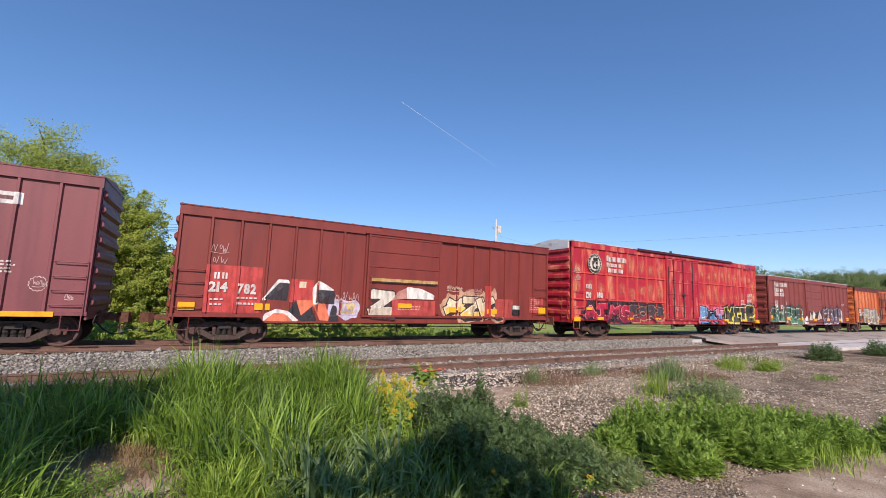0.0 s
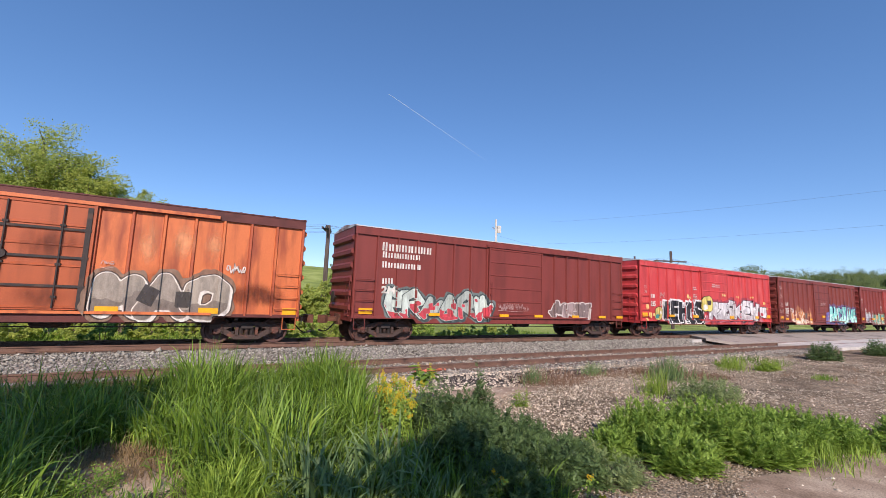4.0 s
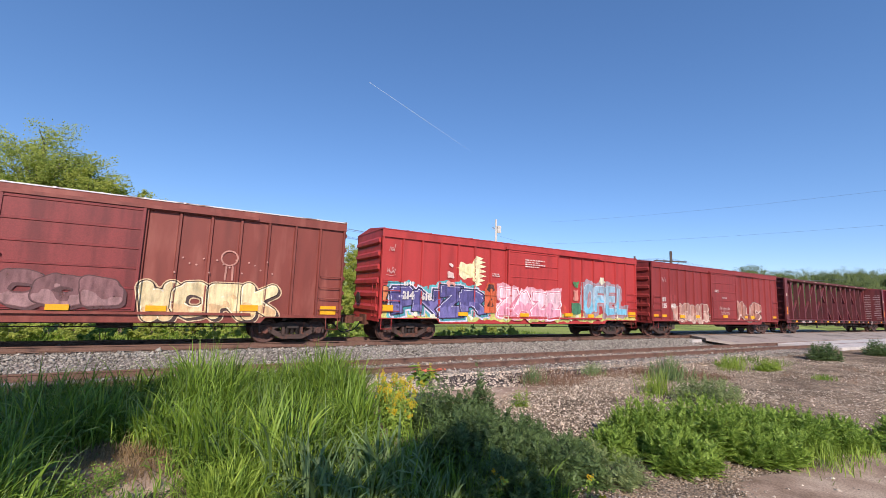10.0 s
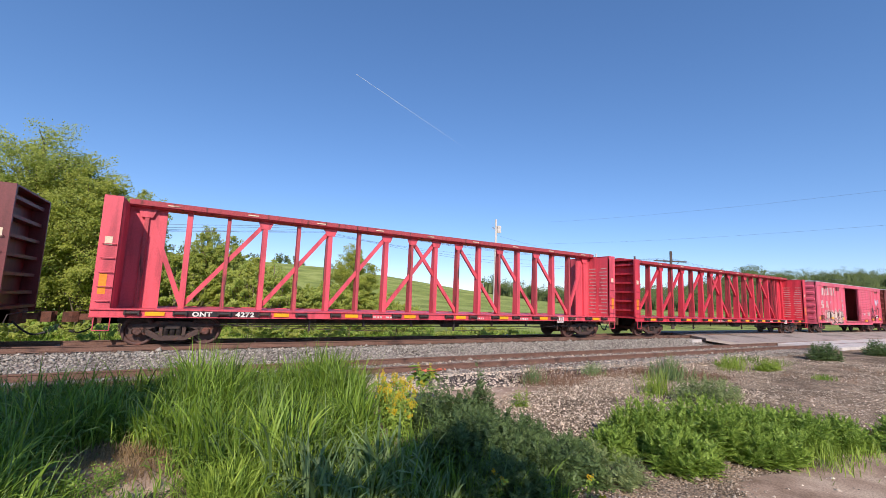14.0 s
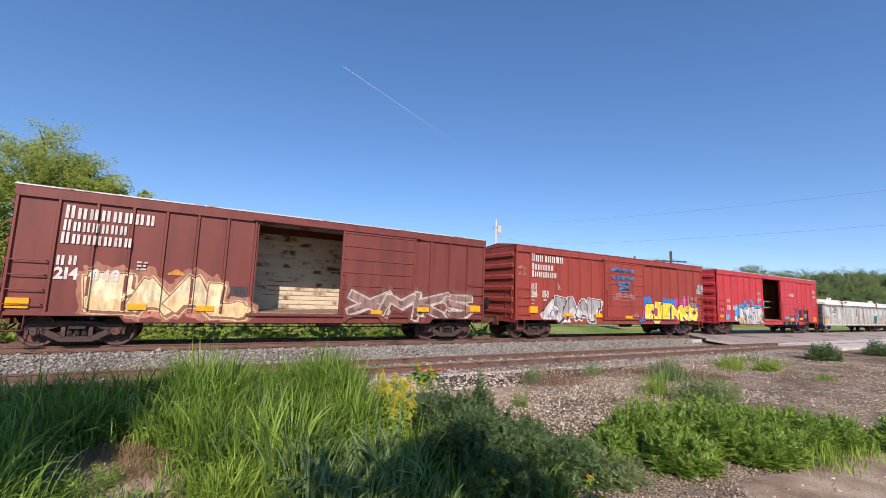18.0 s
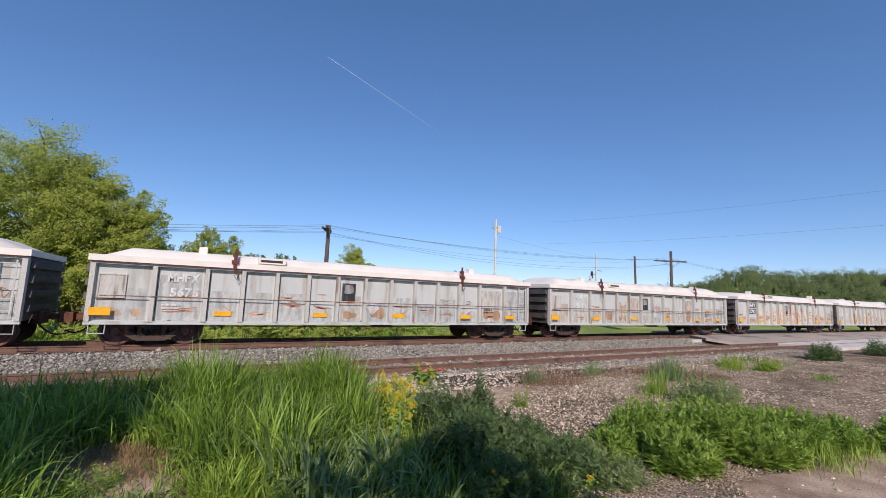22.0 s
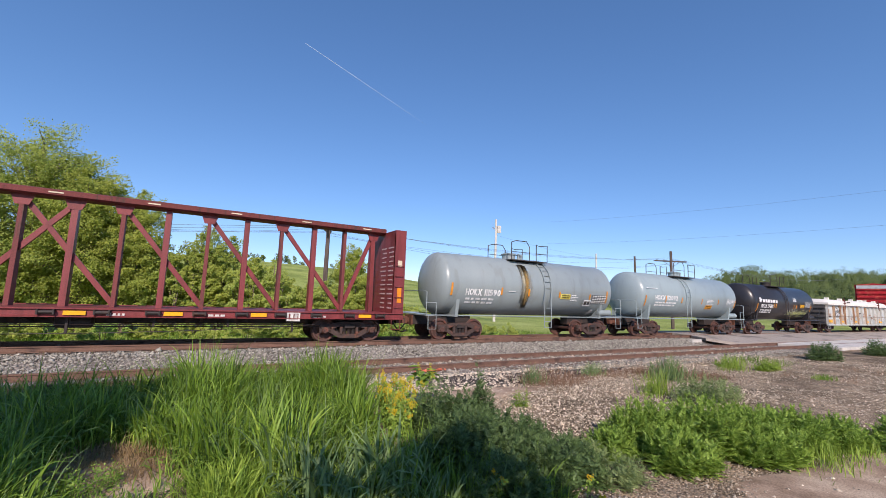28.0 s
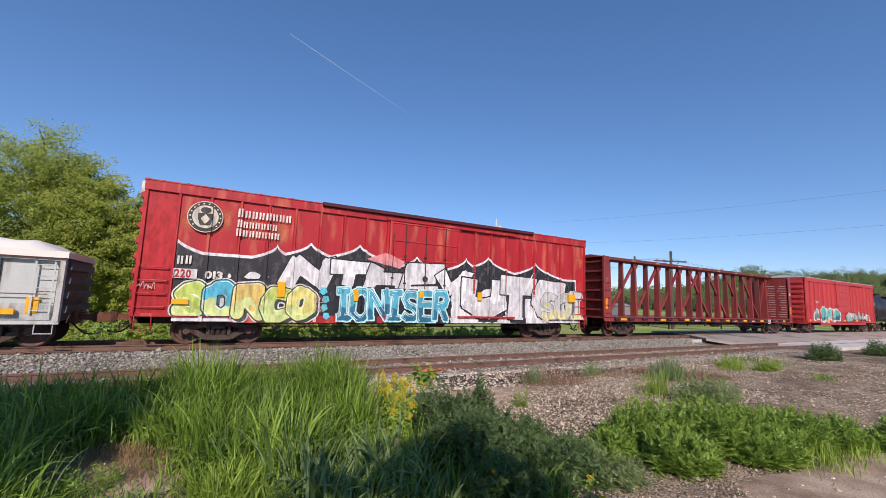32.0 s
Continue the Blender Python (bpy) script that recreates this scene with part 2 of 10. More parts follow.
def build_ground():
    xs = np.concatenate([-np.geomspace(900, 24, 24), np.arange(-20, 60, 0.4), np.geomspace(60.5, 2600, 50)])
    ys = np.concatenate([-np.geomspace(900, 12, 18), np.arange(-10, 22, 0.3), np.geomspace(22.4, 2600, 70)])
    gx, gy = np.meshgrid(xs, ys, indexing="ij")
    gz = ground_z(gx, gy)
    n, m = gx.shape
    idx = np.arange(n * m).reshape(n, m)
    f = np.stack([idx[:-1, :-1], idx[1:, :-1], idx[1:, 1:], idx[:-1, 1:]], -1).reshape(-1, 4)
    me = soup("ground", np.stack([gx, gy, gz], -1).reshape(-1, 3), f, M_GROUND, smooth=True)
    me.materials.append(M_BALLAST)
    me.materials.append(M_FIELD)
    cy = (gy[:-1, :-1] + gy[1:, 1:]).ravel() / 2
    slot = np.where(cy > 20.0, 2, np.where(cy > 10.9, 1, 0)).astype(np.int32)
    me.polygons.foreach_set("material_index", slot)
    return tagged(new("ground", me), "gravelly earth with ballast beds and green fields beyond", "ground", kind="structure")


M_FIELD = ground_mat("field_grass", [(122, 136, 66), (146, 158, 80), (166, 174, 98)], scale=0.12, fine=6, bump=0.3)
build_ground()


# ---- tracks ----
def rail_mesh(name, x0, x1):
    w, h = 0.037, 0.17
    prof = [(-0.075, -h), (0.075, -h), (0.07, -h + 0.018), (0.012, -h + 0.035), (0.012, -0.045), (w, -0.035), (w, -0.006), (w - 0.008, 0), (-w + 0.008, 0), (-w, -0.006), (-w, -0.035), (-0.012, -0.045), (-0.012, -h + 0.035), (-0.07, -h + 0.018)]
    return mesh_of(name, prism(bmesh.new(), prof, x0, x1, "x"), M_RAIL)


def tie_mesh():
    bm = box(bmesh.new(), -0.115, 0.115, -1.3, 1.3, -0.35, -0.165)
    bmesh.ops.bevel(bm, geom=bm.edges[:], offset=0.012, segments=1, affect="EDGES")
    return mesh_of("tie", bm, M_TIE)


def plate_mesh():
    bm = bmesh.new()
    box(bm, -0.09, 0.09, -0.17, 0.17, -0.168, -0.15)
    for sx in (-0.05, 0.05):
        for sy in (-0.11, 0.11):
            box(bm, sx - 0.012, sx + 0.012, sy - 0.018, sy + 0.018, -0.15, -0.125)
    return mesh_of("tie_plate", bm, M_RAIL)


def build_track(label, yc, z, x0, x1, near):
    tr = tagged(empty("railway_track", pose(0, yc, z)), label, "railway track", kind="structure")
    me = rail_mesh("rail", x0, x1)
    for s in (-1, 1):
        share("rail", me, tr, pose(0, s * 0.7525, 0))
    tm, pm = tie_mesh(), plate_mesh()
    for i, x in enumerate(np.arange(near[0], near[1], 0.53)):
        t = share("tie", tm, tr, pose(x + random.uniform(-0.03, 0.03), random.uniform(-0.06, 0.06), random.uniform(-0.015, 0.004), 0, 0, random.uniform(-1.2, 1.2)))
        for s in (-1, 1):
            share("tie_plate", pm, tr, pose(x, s * 0.7525, 0))
    return tr


build_track("main line track with rusty rails on ballast", YC, 0.0, -900, 1500, (-16, 27))
build_track("rusty siding track sunk in gravel", YS, -0.29, -300, 400, (-14, 32))


# ---- the train: shared pieces ----
def build_glyphs():
    """Outlines of letters and figures in the built-in font, at two weights."""
    made = []
    for weight in (0.02, 0.045):
        for ch in "ABCDEFGHIJKLMNOPRSTUVWXYZ0123456789!":
            cu = bpy.data.curves.new("glyph", "FONT")
            cu.body, cu.offset, cu.resolution_u = ch, weight, 2
            made.append((ch, weight, new("glyph", cu)))
    dg = bpy.context.evaluated_depsgraph_get()
    out = {}
    for ch, weight, ob in made:
        me = bpy.data.meshes.new_from_object(ob.evaluated_get(dg))
        co = np.array([v.co[:2] for v in me.vertices])
        out[ch, weight] = (co, [tuple(p.vertices) for p in me.polygons])
        bpy.data.meshes.remove(me)
    for ch, weight, ob in made:
        cu = ob.data
        bpy.data.objects.remove(ob)
        bpy.data.curves.remove(cu)
    return out


GLYPH = build_glyphs()


def letters(text, weight, x0, x1, z0, z1, gap=0.10, wob=0.0, lean=0.0):
    """A word fitted into a rectangle, as a flat bmesh of (x, z) points at y = 0."""
    bm = bmesh.new()
    pen, rows = 0.0, []
    for i, ch in enumerate(text):
        base, _ = GLYPH[ch, 0.02]
        co, faces = GLYPH[ch, weight]
        w0, w1 = base[:, 0].min(), base[:, 0].max()
        lift = random.uniform(-wob, wob)
        grow = 1 + random.uniform(-wob, wob)
        rows.append((np.stack([co[:, 0] - w0 + pen, (co[:, 1] - 0.35) * grow + 0.35 + lift], 1), faces))
        pen += w1 - w0 + gap
    pen -= gap
    for co, faces in rows:
        vs = [bm.verts.new((x0 + (x1 - x0) * x / pen + lean * (z - 0.35) * (x1 - x0) / pen, 0, z0 + (z1 - z0) * z / 0.70)) for x, z in co]
        for f in faces:
            try:
                bm.faces.new([vs[k] for k in f])
            except ValueError:
                pass
    return bm


SKELETON = {
    "0": [[(0.0, 0.1), (0.30, 1.1), (0.48, 0.25), (1.0, 0.8)], [(0.1, 0.45), (0.9, 0.2)]],
    "1": [[(0.05, 0.0), (0.0, 0.8), (0.55, 1.05), (1.0, 0.65), (0.35, 0.5), (1.05, 0.05)]],
    "2": [[(1.0, 1.05), (0.1, 0.75), (0.85, 0.45), (0.0, 0.0), (1.0, 0.1)]],
    "3": [[(0.0, 0.9), (0.25, 0.0), (0.5, 1.0), (0.7, 0.15), (1.0, 0.55)]],
    "4": [[(0.9, 0.85), (0.35, 1.1), (0.0, 0.5), (0.3, 0.0), (1.0, 0.2)], [(0.05, 0.55), (1.0, 0.6)]],
    "5": [[(0.0, 1.0), (0.2, 0.1), (0.8, 0.0), (1.0, 0.6), (0.55, 1.1), (0.4, 0.5)]],
    "6": [[(0.0, 0.3), (0.5, 1.15), (1.0, 0.3)], [(0.2, 0.0), (0.9, 0.05)], [(0.45, 0.9), (0.5, 0.1)]],
}
STROKE = {
    "A": "00 49 90/23 73", "B": "00 09 78 76 05/05 85 81 00", "C": "98 69 29 06 03 20 60 91", "D": "00 09 59 96 93 50 00", "E": "99 09 00 90/05 75",
    "F": "00 09 99/05 75", "G": "98 69 29 06 03 20 70 94 54", "H": "00 09/90 99/05 95", "I": "40 49/19 79/10 70", "J": "29 99/69 62 40 10 02",
    "K": "00 09/99 15 90", "L": "09 00 90", "M": "00 19 44 89 90", "N": "00 09 90 99", "O": "39 07 02 30 60 92 97 69 39", "P": "00 09 79 97 85 04",
    "R": "00 09 79 97 85 04/45 90", "S": "98 69 29 07 25 64 92 60 20 01", "T": "49 40/09 99", "U": "09 02 30 60 92 99", "V": "09 40 99",
    "W": "09 20 46 70 99", "X": "09 90/00 99", "Y": "09 45 99/45 40", "Z": "09 99 00 90",
}
SKELETON.update({ch: [[(int(p[0]) / 9, int(p[1]) / 9) for p in ln.split()] for ln in code.split("/")] for ch, code in STROKE.items()})


def word_fields(text, n, x0, x1, z0, z1, width, seed, round_=3.0):
    """For each letter (or shape like a letter) of a row that fills a rectangle: the distance to its strokes."""
    rnd = random.Random(seed)
    text = text or "".join(rnd.choice("0123456") for _ in range(n))
    n = len(text)
    cell = (x1 - x0) / n
    out = []
    for i, ch in enumerate(text):
        seg = []
        a = x0 + i * cell + width * 0.36 - cell * rnd.uniform(0.0, 0.10)
        b = x0 + (i + 1) * cell - width * 0.36 + cell * rnd.uniform(0.0, 0.10)
        a, b = max(a, x0 + width * 0.4), min(b, x1 - width * 0.4)
        lo, hi = z0 + width * 0.5 + rnd.uniform(0, 0.10) * (z1 - z0), z1 - width * 0.5 - rnd.uniform(0, 0.24) * (z1 - z0)
        lean = rnd.uniform(-0.2, 0.2)
        for line in SKELETON[ch]:
            jit = 0.06
            pts = [(a + (b - a) * (p + lean * (q - 0.5) + rnd.uniform(-jit, jit)), lo + (hi - lo) * (q + rnd.uniform(-jit, jit)), width * rnd.uniform(0.85, 1.1)) for p, q in line]
            seg += list(zip(pts, pts[1:]))
        if rnd.random() < 0.45:
            seg.append(((a, lo, width), (a - cell * 0.28, lo + 0.1, width * 0.3)))
        if rnd.random() < 0.35:
            seg.append(((b, hi, width), (b + cell * 0.22, hi + 0.12, width * 0.25)))

        def f(x, z, seg=seg):
            d = np.full(np.broadcast(x, z).shape, 9.0)
            for (ax, az, aw), (bx, bz, bw) in seg:
                ux, uz = bx - ax, bz - az
                k = np.clip(((x - ax) * ux + (z - az) * uz) / (ux * ux + uz * uz + 1e-9), 0, 1)
                dx, dz = np.abs(x - ax - k * ux), np.abs(z - az - k * uz)
                d = np.minimum(d, (dx ** round_ + dz ** round_) ** (1 / round_) - (aw + (bw - aw) * k) / 2)
            return d
        out.append((f, (a - cell * 0.45 - width, b + cell * 0.45 + width)))
    return out


def letter_shapes(text, x0, x1, z0, z1, width, seed, square=True, lean=0.0, jag=0.1, lap=0.13):
    """For each letter of a sprayed word: the distance to its thick tapering strokes, and the span that it takes."""
    rnd = random.Random(seed)
    cell = (x1 - x0) / len(text)
    out = []
    for i, ch in enumerate(text):
        a, b = x0 + cell * (i - lap) + width * 0.5, x0 + cell * (i + 1 + lap) - width * 0.5
        a, b = max(a, x0 + width * 0.5), min(b, x1 - width * 0.5)
        lo, hi = z0 + width * 0.45 + rnd.uniform(0, jag) * (z1 - z0), z1 - width * 0.45 - rnd.uniform(0, jag) * (z1 - z0)
        tilt = lean + rnd.uniform(-jag, jag)
        seg = []
        for ln in SKELETON[ch]:
            pts = [(a + (b - a) * (p + rnd.uniform(-jag, jag) * 0.35) + tilt * (q - 0.5) * (hi - lo), lo + (hi - lo) * (q + rnd.uniform(-jag, jag) * 0.3), width * rnd.uniform(0.8, 1.15)) for p, q in ln]
            seg += list(zip(pts, pts[1:]))
        if square and rnd.random() < 0.55:
            (ax, az, aw), (bx, bz, bw) = seg[-1]
            ux, uz = bx - ax, bz - az
            n = math.hypot(ux, uz) + 1e-6
            seg.append(((bx, bz, bw * 1.1), (bx + ux / n * width * 0.9, bz + uz / n * width * 0.55, 0.02)))

        def f(x, z, seg=seg):
            d = np.full(np.broadcast(x, z).shape, 9.0)
            for (ax, az, aw), (bx, bz, bw) in seg:
                ux, uz = bx - ax, bz - az
                n = math.hypot(ux, uz) + 1e-6
                ux, uz = ux / n, uz / n
                al = (x - ax) * ux + (z - az) * uz
                k = np.clip(al / n, 0, 1)
                w = (aw + (bw - aw) * k) / 2
                if square:
                    e = np.maximum(np.abs((x - ax) * -uz + (z - az) * ux) - w, np.maximum(-al, al - n) - w * 0.55)
                else:
                    e = np.hypot(x - ax - k * n * ux, z - az - k * n * uz) - w
                d = np.minimum(d, e)
            return d
        out.append((f, (a - width * 1.3 - abs(tilt), b + width * 1.3 + abs(tilt))))
    return out


def wavy(x, z, seed):
    """Smooth noise between -1 and 1."""
    return (np.sin(x * 2.1 + seed) * np.cos(z * 3.3 - seed * 1.7) + 0.6 * np.sin(x * 4.7 - z * 2.9 + seed * 2.3) + 0.4 * np.sin(x * 9.1 + z * 7.7 + seed)) / 2.0


def cloud_field(x0, x1, z0, z1, seed, rough=0.12):
    cx, cz, hx, hz = (x0 + x1) / 2, (z0 + z1) / 2, (x1 - x0) / 2, (z1 - z0) / 2

    def f(x, z):
        r = min(hx, hz) * 0.7
        dx, dz = np.maximum(np.abs(x - cx) - hx + r, 0), np.maximum(np.abs(z - cz) - hz + r, 0)
        return np.hypot(dx, dz) - r + rough + rough * wavy(x * 1.6, z * 1.6, seed) + 0.4 * rough * np.abs(np.sin(x * 5 + seed))
    return f


def scrawl(x0, x1, z0, z1, width, seed, pitch=0.30):
    """A quick thin scribble: arcs, slashes and loops that swing along a line, with a tail under it."""
    rnd = random.Random(seed)
    bm = bmesh.new()
    h = z1 - z0
    n = max(3, int((x1 - x0) / h / pitch + 0.5))
    cell = (x1 - x0) / n
    lines, run = [], []
    for i in range(n):
        x = x0 + cell * (i + 0.15)
        kind = rnd.choice("aaszzll")
        top, low = z0 + h * rnd.uniform(0.6, 1.0), z0 + h * rnd.uniform(0.12, 0.4)
        if kind == "a":
            run += [(x + cell * t, low + (top - low) * math.sin(t * 3.1)) for t in (0, 0.2, 0.4, 0.6, 0.8, 1.0)]
        elif kind == "s":
            run += [(x, low), (x + cell * 0.55, top)]
            lines.append(run)
            run = []
        elif kind == "z":
            run += [(x, top), (x + cell * 0.3, low), (x + cell * 0.65, top * 0.6 + low * 0.4), (x + cell * 0.9, low)]
        else:
            q = rnd.uniform(0.25, 0.4)
            run += [(x + cell * (0.5 + q * math.cos(t)), (top + low) / 2 + (top - low) * 0.45 * math.sin(t)) for t in (k * 0.7 for k in range(10))]
    lines.append(run)
    if rnd.random() < 0.5:
        lines.append([(x0, z0 + h * 0.12), (x0 + (x1 - x0) * 0.5, z0 + h * 0.02), (x1, z0 + h * 0.14)])
    for line in lines:
        pts = [Vector((min(x1, max(x0, p)), min(z1, max(z0, q)))) for p, q in line]
        for p, q in zip(pts, pts[1:]):
            if (q - p).length < 1e-4:
                continue
            d = (q - p).normalized()
            nrm = Vector((-d.y, d.x)) * width * 0.5
            bm.faces.new([bm.verts.new((v.x, 0, v.y)) for v in (p - nrm, q - nrm, q + nrm, p + nrm)])
    return bm


def strokes(text, x0, x1, z0, z1, width, lean=0.0):
    """A word in single brush strokes."""
    bm = bmesh.new()
    cell = (x1 - x0) / len(text)
    for i, ch in enumerate(text):
        for line in SKELETON[ch]:
            pts = [Vector((x0 + cell * (i + 0.08 + 0.8 * p + lean * q), z0 + (z1 - z0) * (q + 0.06 * math.sin(i * 2.3)))) for p, q in line]
            for p, q in zip(pts, pts[1:]):
                d = (q - p).normalized()
                e, nrm = d * width * 0.4, Vector((-d.y, d.x)) * width * 0.5
                bm.faces.new([bm.verts.new((v.x, 0, v.y)) for v in (p - e - nrm, q + e - nrm, q + e + nrm, p - e + nrm)])
    return bm


def scrape(x0, x1, z0, z1, width, seed):
    """A loose scratch: a few flat curved strokes of uneven length."""
    rnd = random.Random(seed)
    bm = bmesh.new()
    for k in range(rnd.randint(2, 5)):
        a, b = rnd.uniform(x0, (x0 + x1) / 2), rnd.uniform((x0 + x1) / 2, x1)
        z, lift, bow = rnd.uniform(z0, z1), rnd.uniform(-0.5, 0.5) * (z1 - z0), rnd.uniform(-0.4, 0.4) * (z1 - z0)
        w = width * rnd.uniform(0.4, 1.2)
        pts = [Vector((a + (b - a) * t, min(z1, max(z0, z + lift * t + bow * math.sin(t * 3.1 + k))))) for t in (i / 8 for i in range(9))]
        for i, (p, q) in enumerate(zip(pts, pts[1:])):
            e = w * math.sin(math.pi * (i + 0.7) / 8.6) * 0.5
            bm.faces.new([bm.verts.new((v.x, 0, v.y)) for v in (p - Vector((0, e)), q - Vector((0, e)), q + Vector((0, e)), p + Vector((0, e)))])
    return bm


def spike_field(x0, x1, z0, z1, tips):
    """A row of tall pointed shapes side by side, with their tips at the given places."""
    def f(x, z):
        top = np.full(np.broadcast(x, z).shape, z0 + (z1 - z0) * 0.70)
        for k, px in enumerate(tips):
            q = z1 - (z1 - z0) * (0.12, 0.12, 0.04, 0.0, 0.1, 0.06, 0.0, 0.02)[k % 8]
            top = np.maximum(top, q - np.sqrt(np.abs(x - px) + 0.001) * 0.55)
        return np.maximum.reduce([(z - top) * 0.6, z0 - z, x0 - x, x - x1])
    return f


def blob(x0, x1, z0, z1, seed, lobes=9, depth=0.16):
    """A cloud-edged patch."""
    rnd = random.Random(seed)
    bm = bmesh.new()
    n = 72
    ph = rnd.uniform(0, 6)
    vs = []
    for k in range(n):
        a = k * math.tau / n
        r = 1 - depth + depth * abs(math.sin(a * lobes / 2 + ph)) + 0.05 * math.sin(a * 3 + ph * 2)
        c, s = math.cos(a), math.sin(a)
        sq = (abs(c) ** 4 + abs(s) ** 4) ** -0.25
        vs.append(bm.verts.new(((x0 + x1) / 2 + (x1 - x0) / 2 * c * sq * r, 0, (z0 + z1) / 2 + (z1 - z0) / 2 * s * sq * r)))
    bm.faces.new(vs)
    return bm


def rect(x0, x1, z0, z1):
    bm = bmesh.new()
    bm.faces.new([bm.verts.new((x, 0, z)) for x, z in ((x0, z0), (x1, z0), (x1, z1), (x0, z1))])
    return bm


PAINT = {}


def paint_mat(color, rough=0.55):
    key = tuple(color)
    if key not in PAINT:
        m = PAINT[key] = mat("paint_%d" % len(PAINT), color, rough=rough, var=0.25, scale=2.2, bump=0.05, streak=True)
        # worn: the coat thins out in patches and streaks
        N, L = m.node_tree.nodes, m.node_tree.links
        co, mp, no, mr = N.new("ShaderNodeTexCoord"), N.new("ShaderNodeMapping"), N.new("ShaderNodeTexNoise"), N.new("ShaderNodeMapRange")
        mp.inputs["Scale"].default_value = (2.6, 2.6, 1.1)
        no.inputs["Scale"].default_value, no.inputs["Detail"].default_value = 2.4, 8
        mr.inputs["From Min"].default_value, mr.inputs["From Max"].default_value = 0.36, 0.56
        mr.inputs["To Min"].default_value, mr.inputs["To Max"].default_value = 0.68, 0.98
        L.new(co.outputs["Object"], mp.inputs[0])
        L.new(mp.outputs[0], no.inputs["Vector"])
        L.new(no.outputs[0], mr.inputs[0])
        L.new(mr.outputs[0], N["Principled BSDF"].inputs["Alpha"])
    return PAINT[key]


WORN = {}


def worn_mat(color):
    """Paint faded and rubbed thin: a pale tone that fades out towards its edges and breaks up into upright streaks."""
    if color not in WORN:
        m = WORN[color] = mat("faded_paint", color, rough=0.7, var=0.3, scale=2.5, bump=0.04, streak=True)
        N, L = m.node_tree.nodes, m.node_tree.links
        co, mp, no, mr = N.new("ShaderNodeTexCoord"), N.new("ShaderNodeMapping"), N.new("ShaderNodeTexNoise"), N.new("ShaderNodeMapRange")
        mp.inputs["Scale"].default_value = (2.6, 2.6, 0.9)
        no.inputs["Scale"].default_value, no.inputs["Detail"].default_value = 1.6, 5
        mr.inputs["From Min"].default_value, mr.inputs["From Max"].default_value = 0.30, 0.72
        mr.inputs["To Min"].default_value, mr.inputs["To Max"].default_value = 0.10, 1.0
        L.new(co.outputs["Object"], mp.inputs[0])
        L.new(mp.outputs[0], no.inputs["Vector"])
        L.new(no.outputs[0], mr.inputs[0])
        mid, far, soft_edge, both = N.new("ShaderNodeMapping"), N.new("ShaderNodeVectorMath"), N.new("ShaderNodeMapRange"), N.new("ShaderNodeMath")
        mid.inputs["Location"].default_value, mid.inputs["Scale"].default_value = (-1, 0, -1), (2, 0, 2)
        far.operation, both.operation, soft_edge.interpolation_type = "LENGTH", "MULTIPLY", "SMOOTHSTEP"
        soft_edge.inputs["From Min"].default_value, soft_edge.inputs["From Max"].default_value = 0.1, 1.0
        soft_edge.inputs["To Min"].default_value, soft_edge.inputs["To Max"].default_value = 0.85, 0.0
        L.new(co.outputs["Generated"], mid.inputs[0])
        L.new(mid.outputs[0], far.inputs[0])
        L.new(far.outputs["Value"], soft_edge.inputs[0])
        L.new(soft_edge.outputs[0], both.inputs[0])
        L.new(mr.outputs[0], both.inputs[1])
        L.new(both.outputs[0], N["Principled BSDF"].inputs["Alpha"])
    return WORN[color]


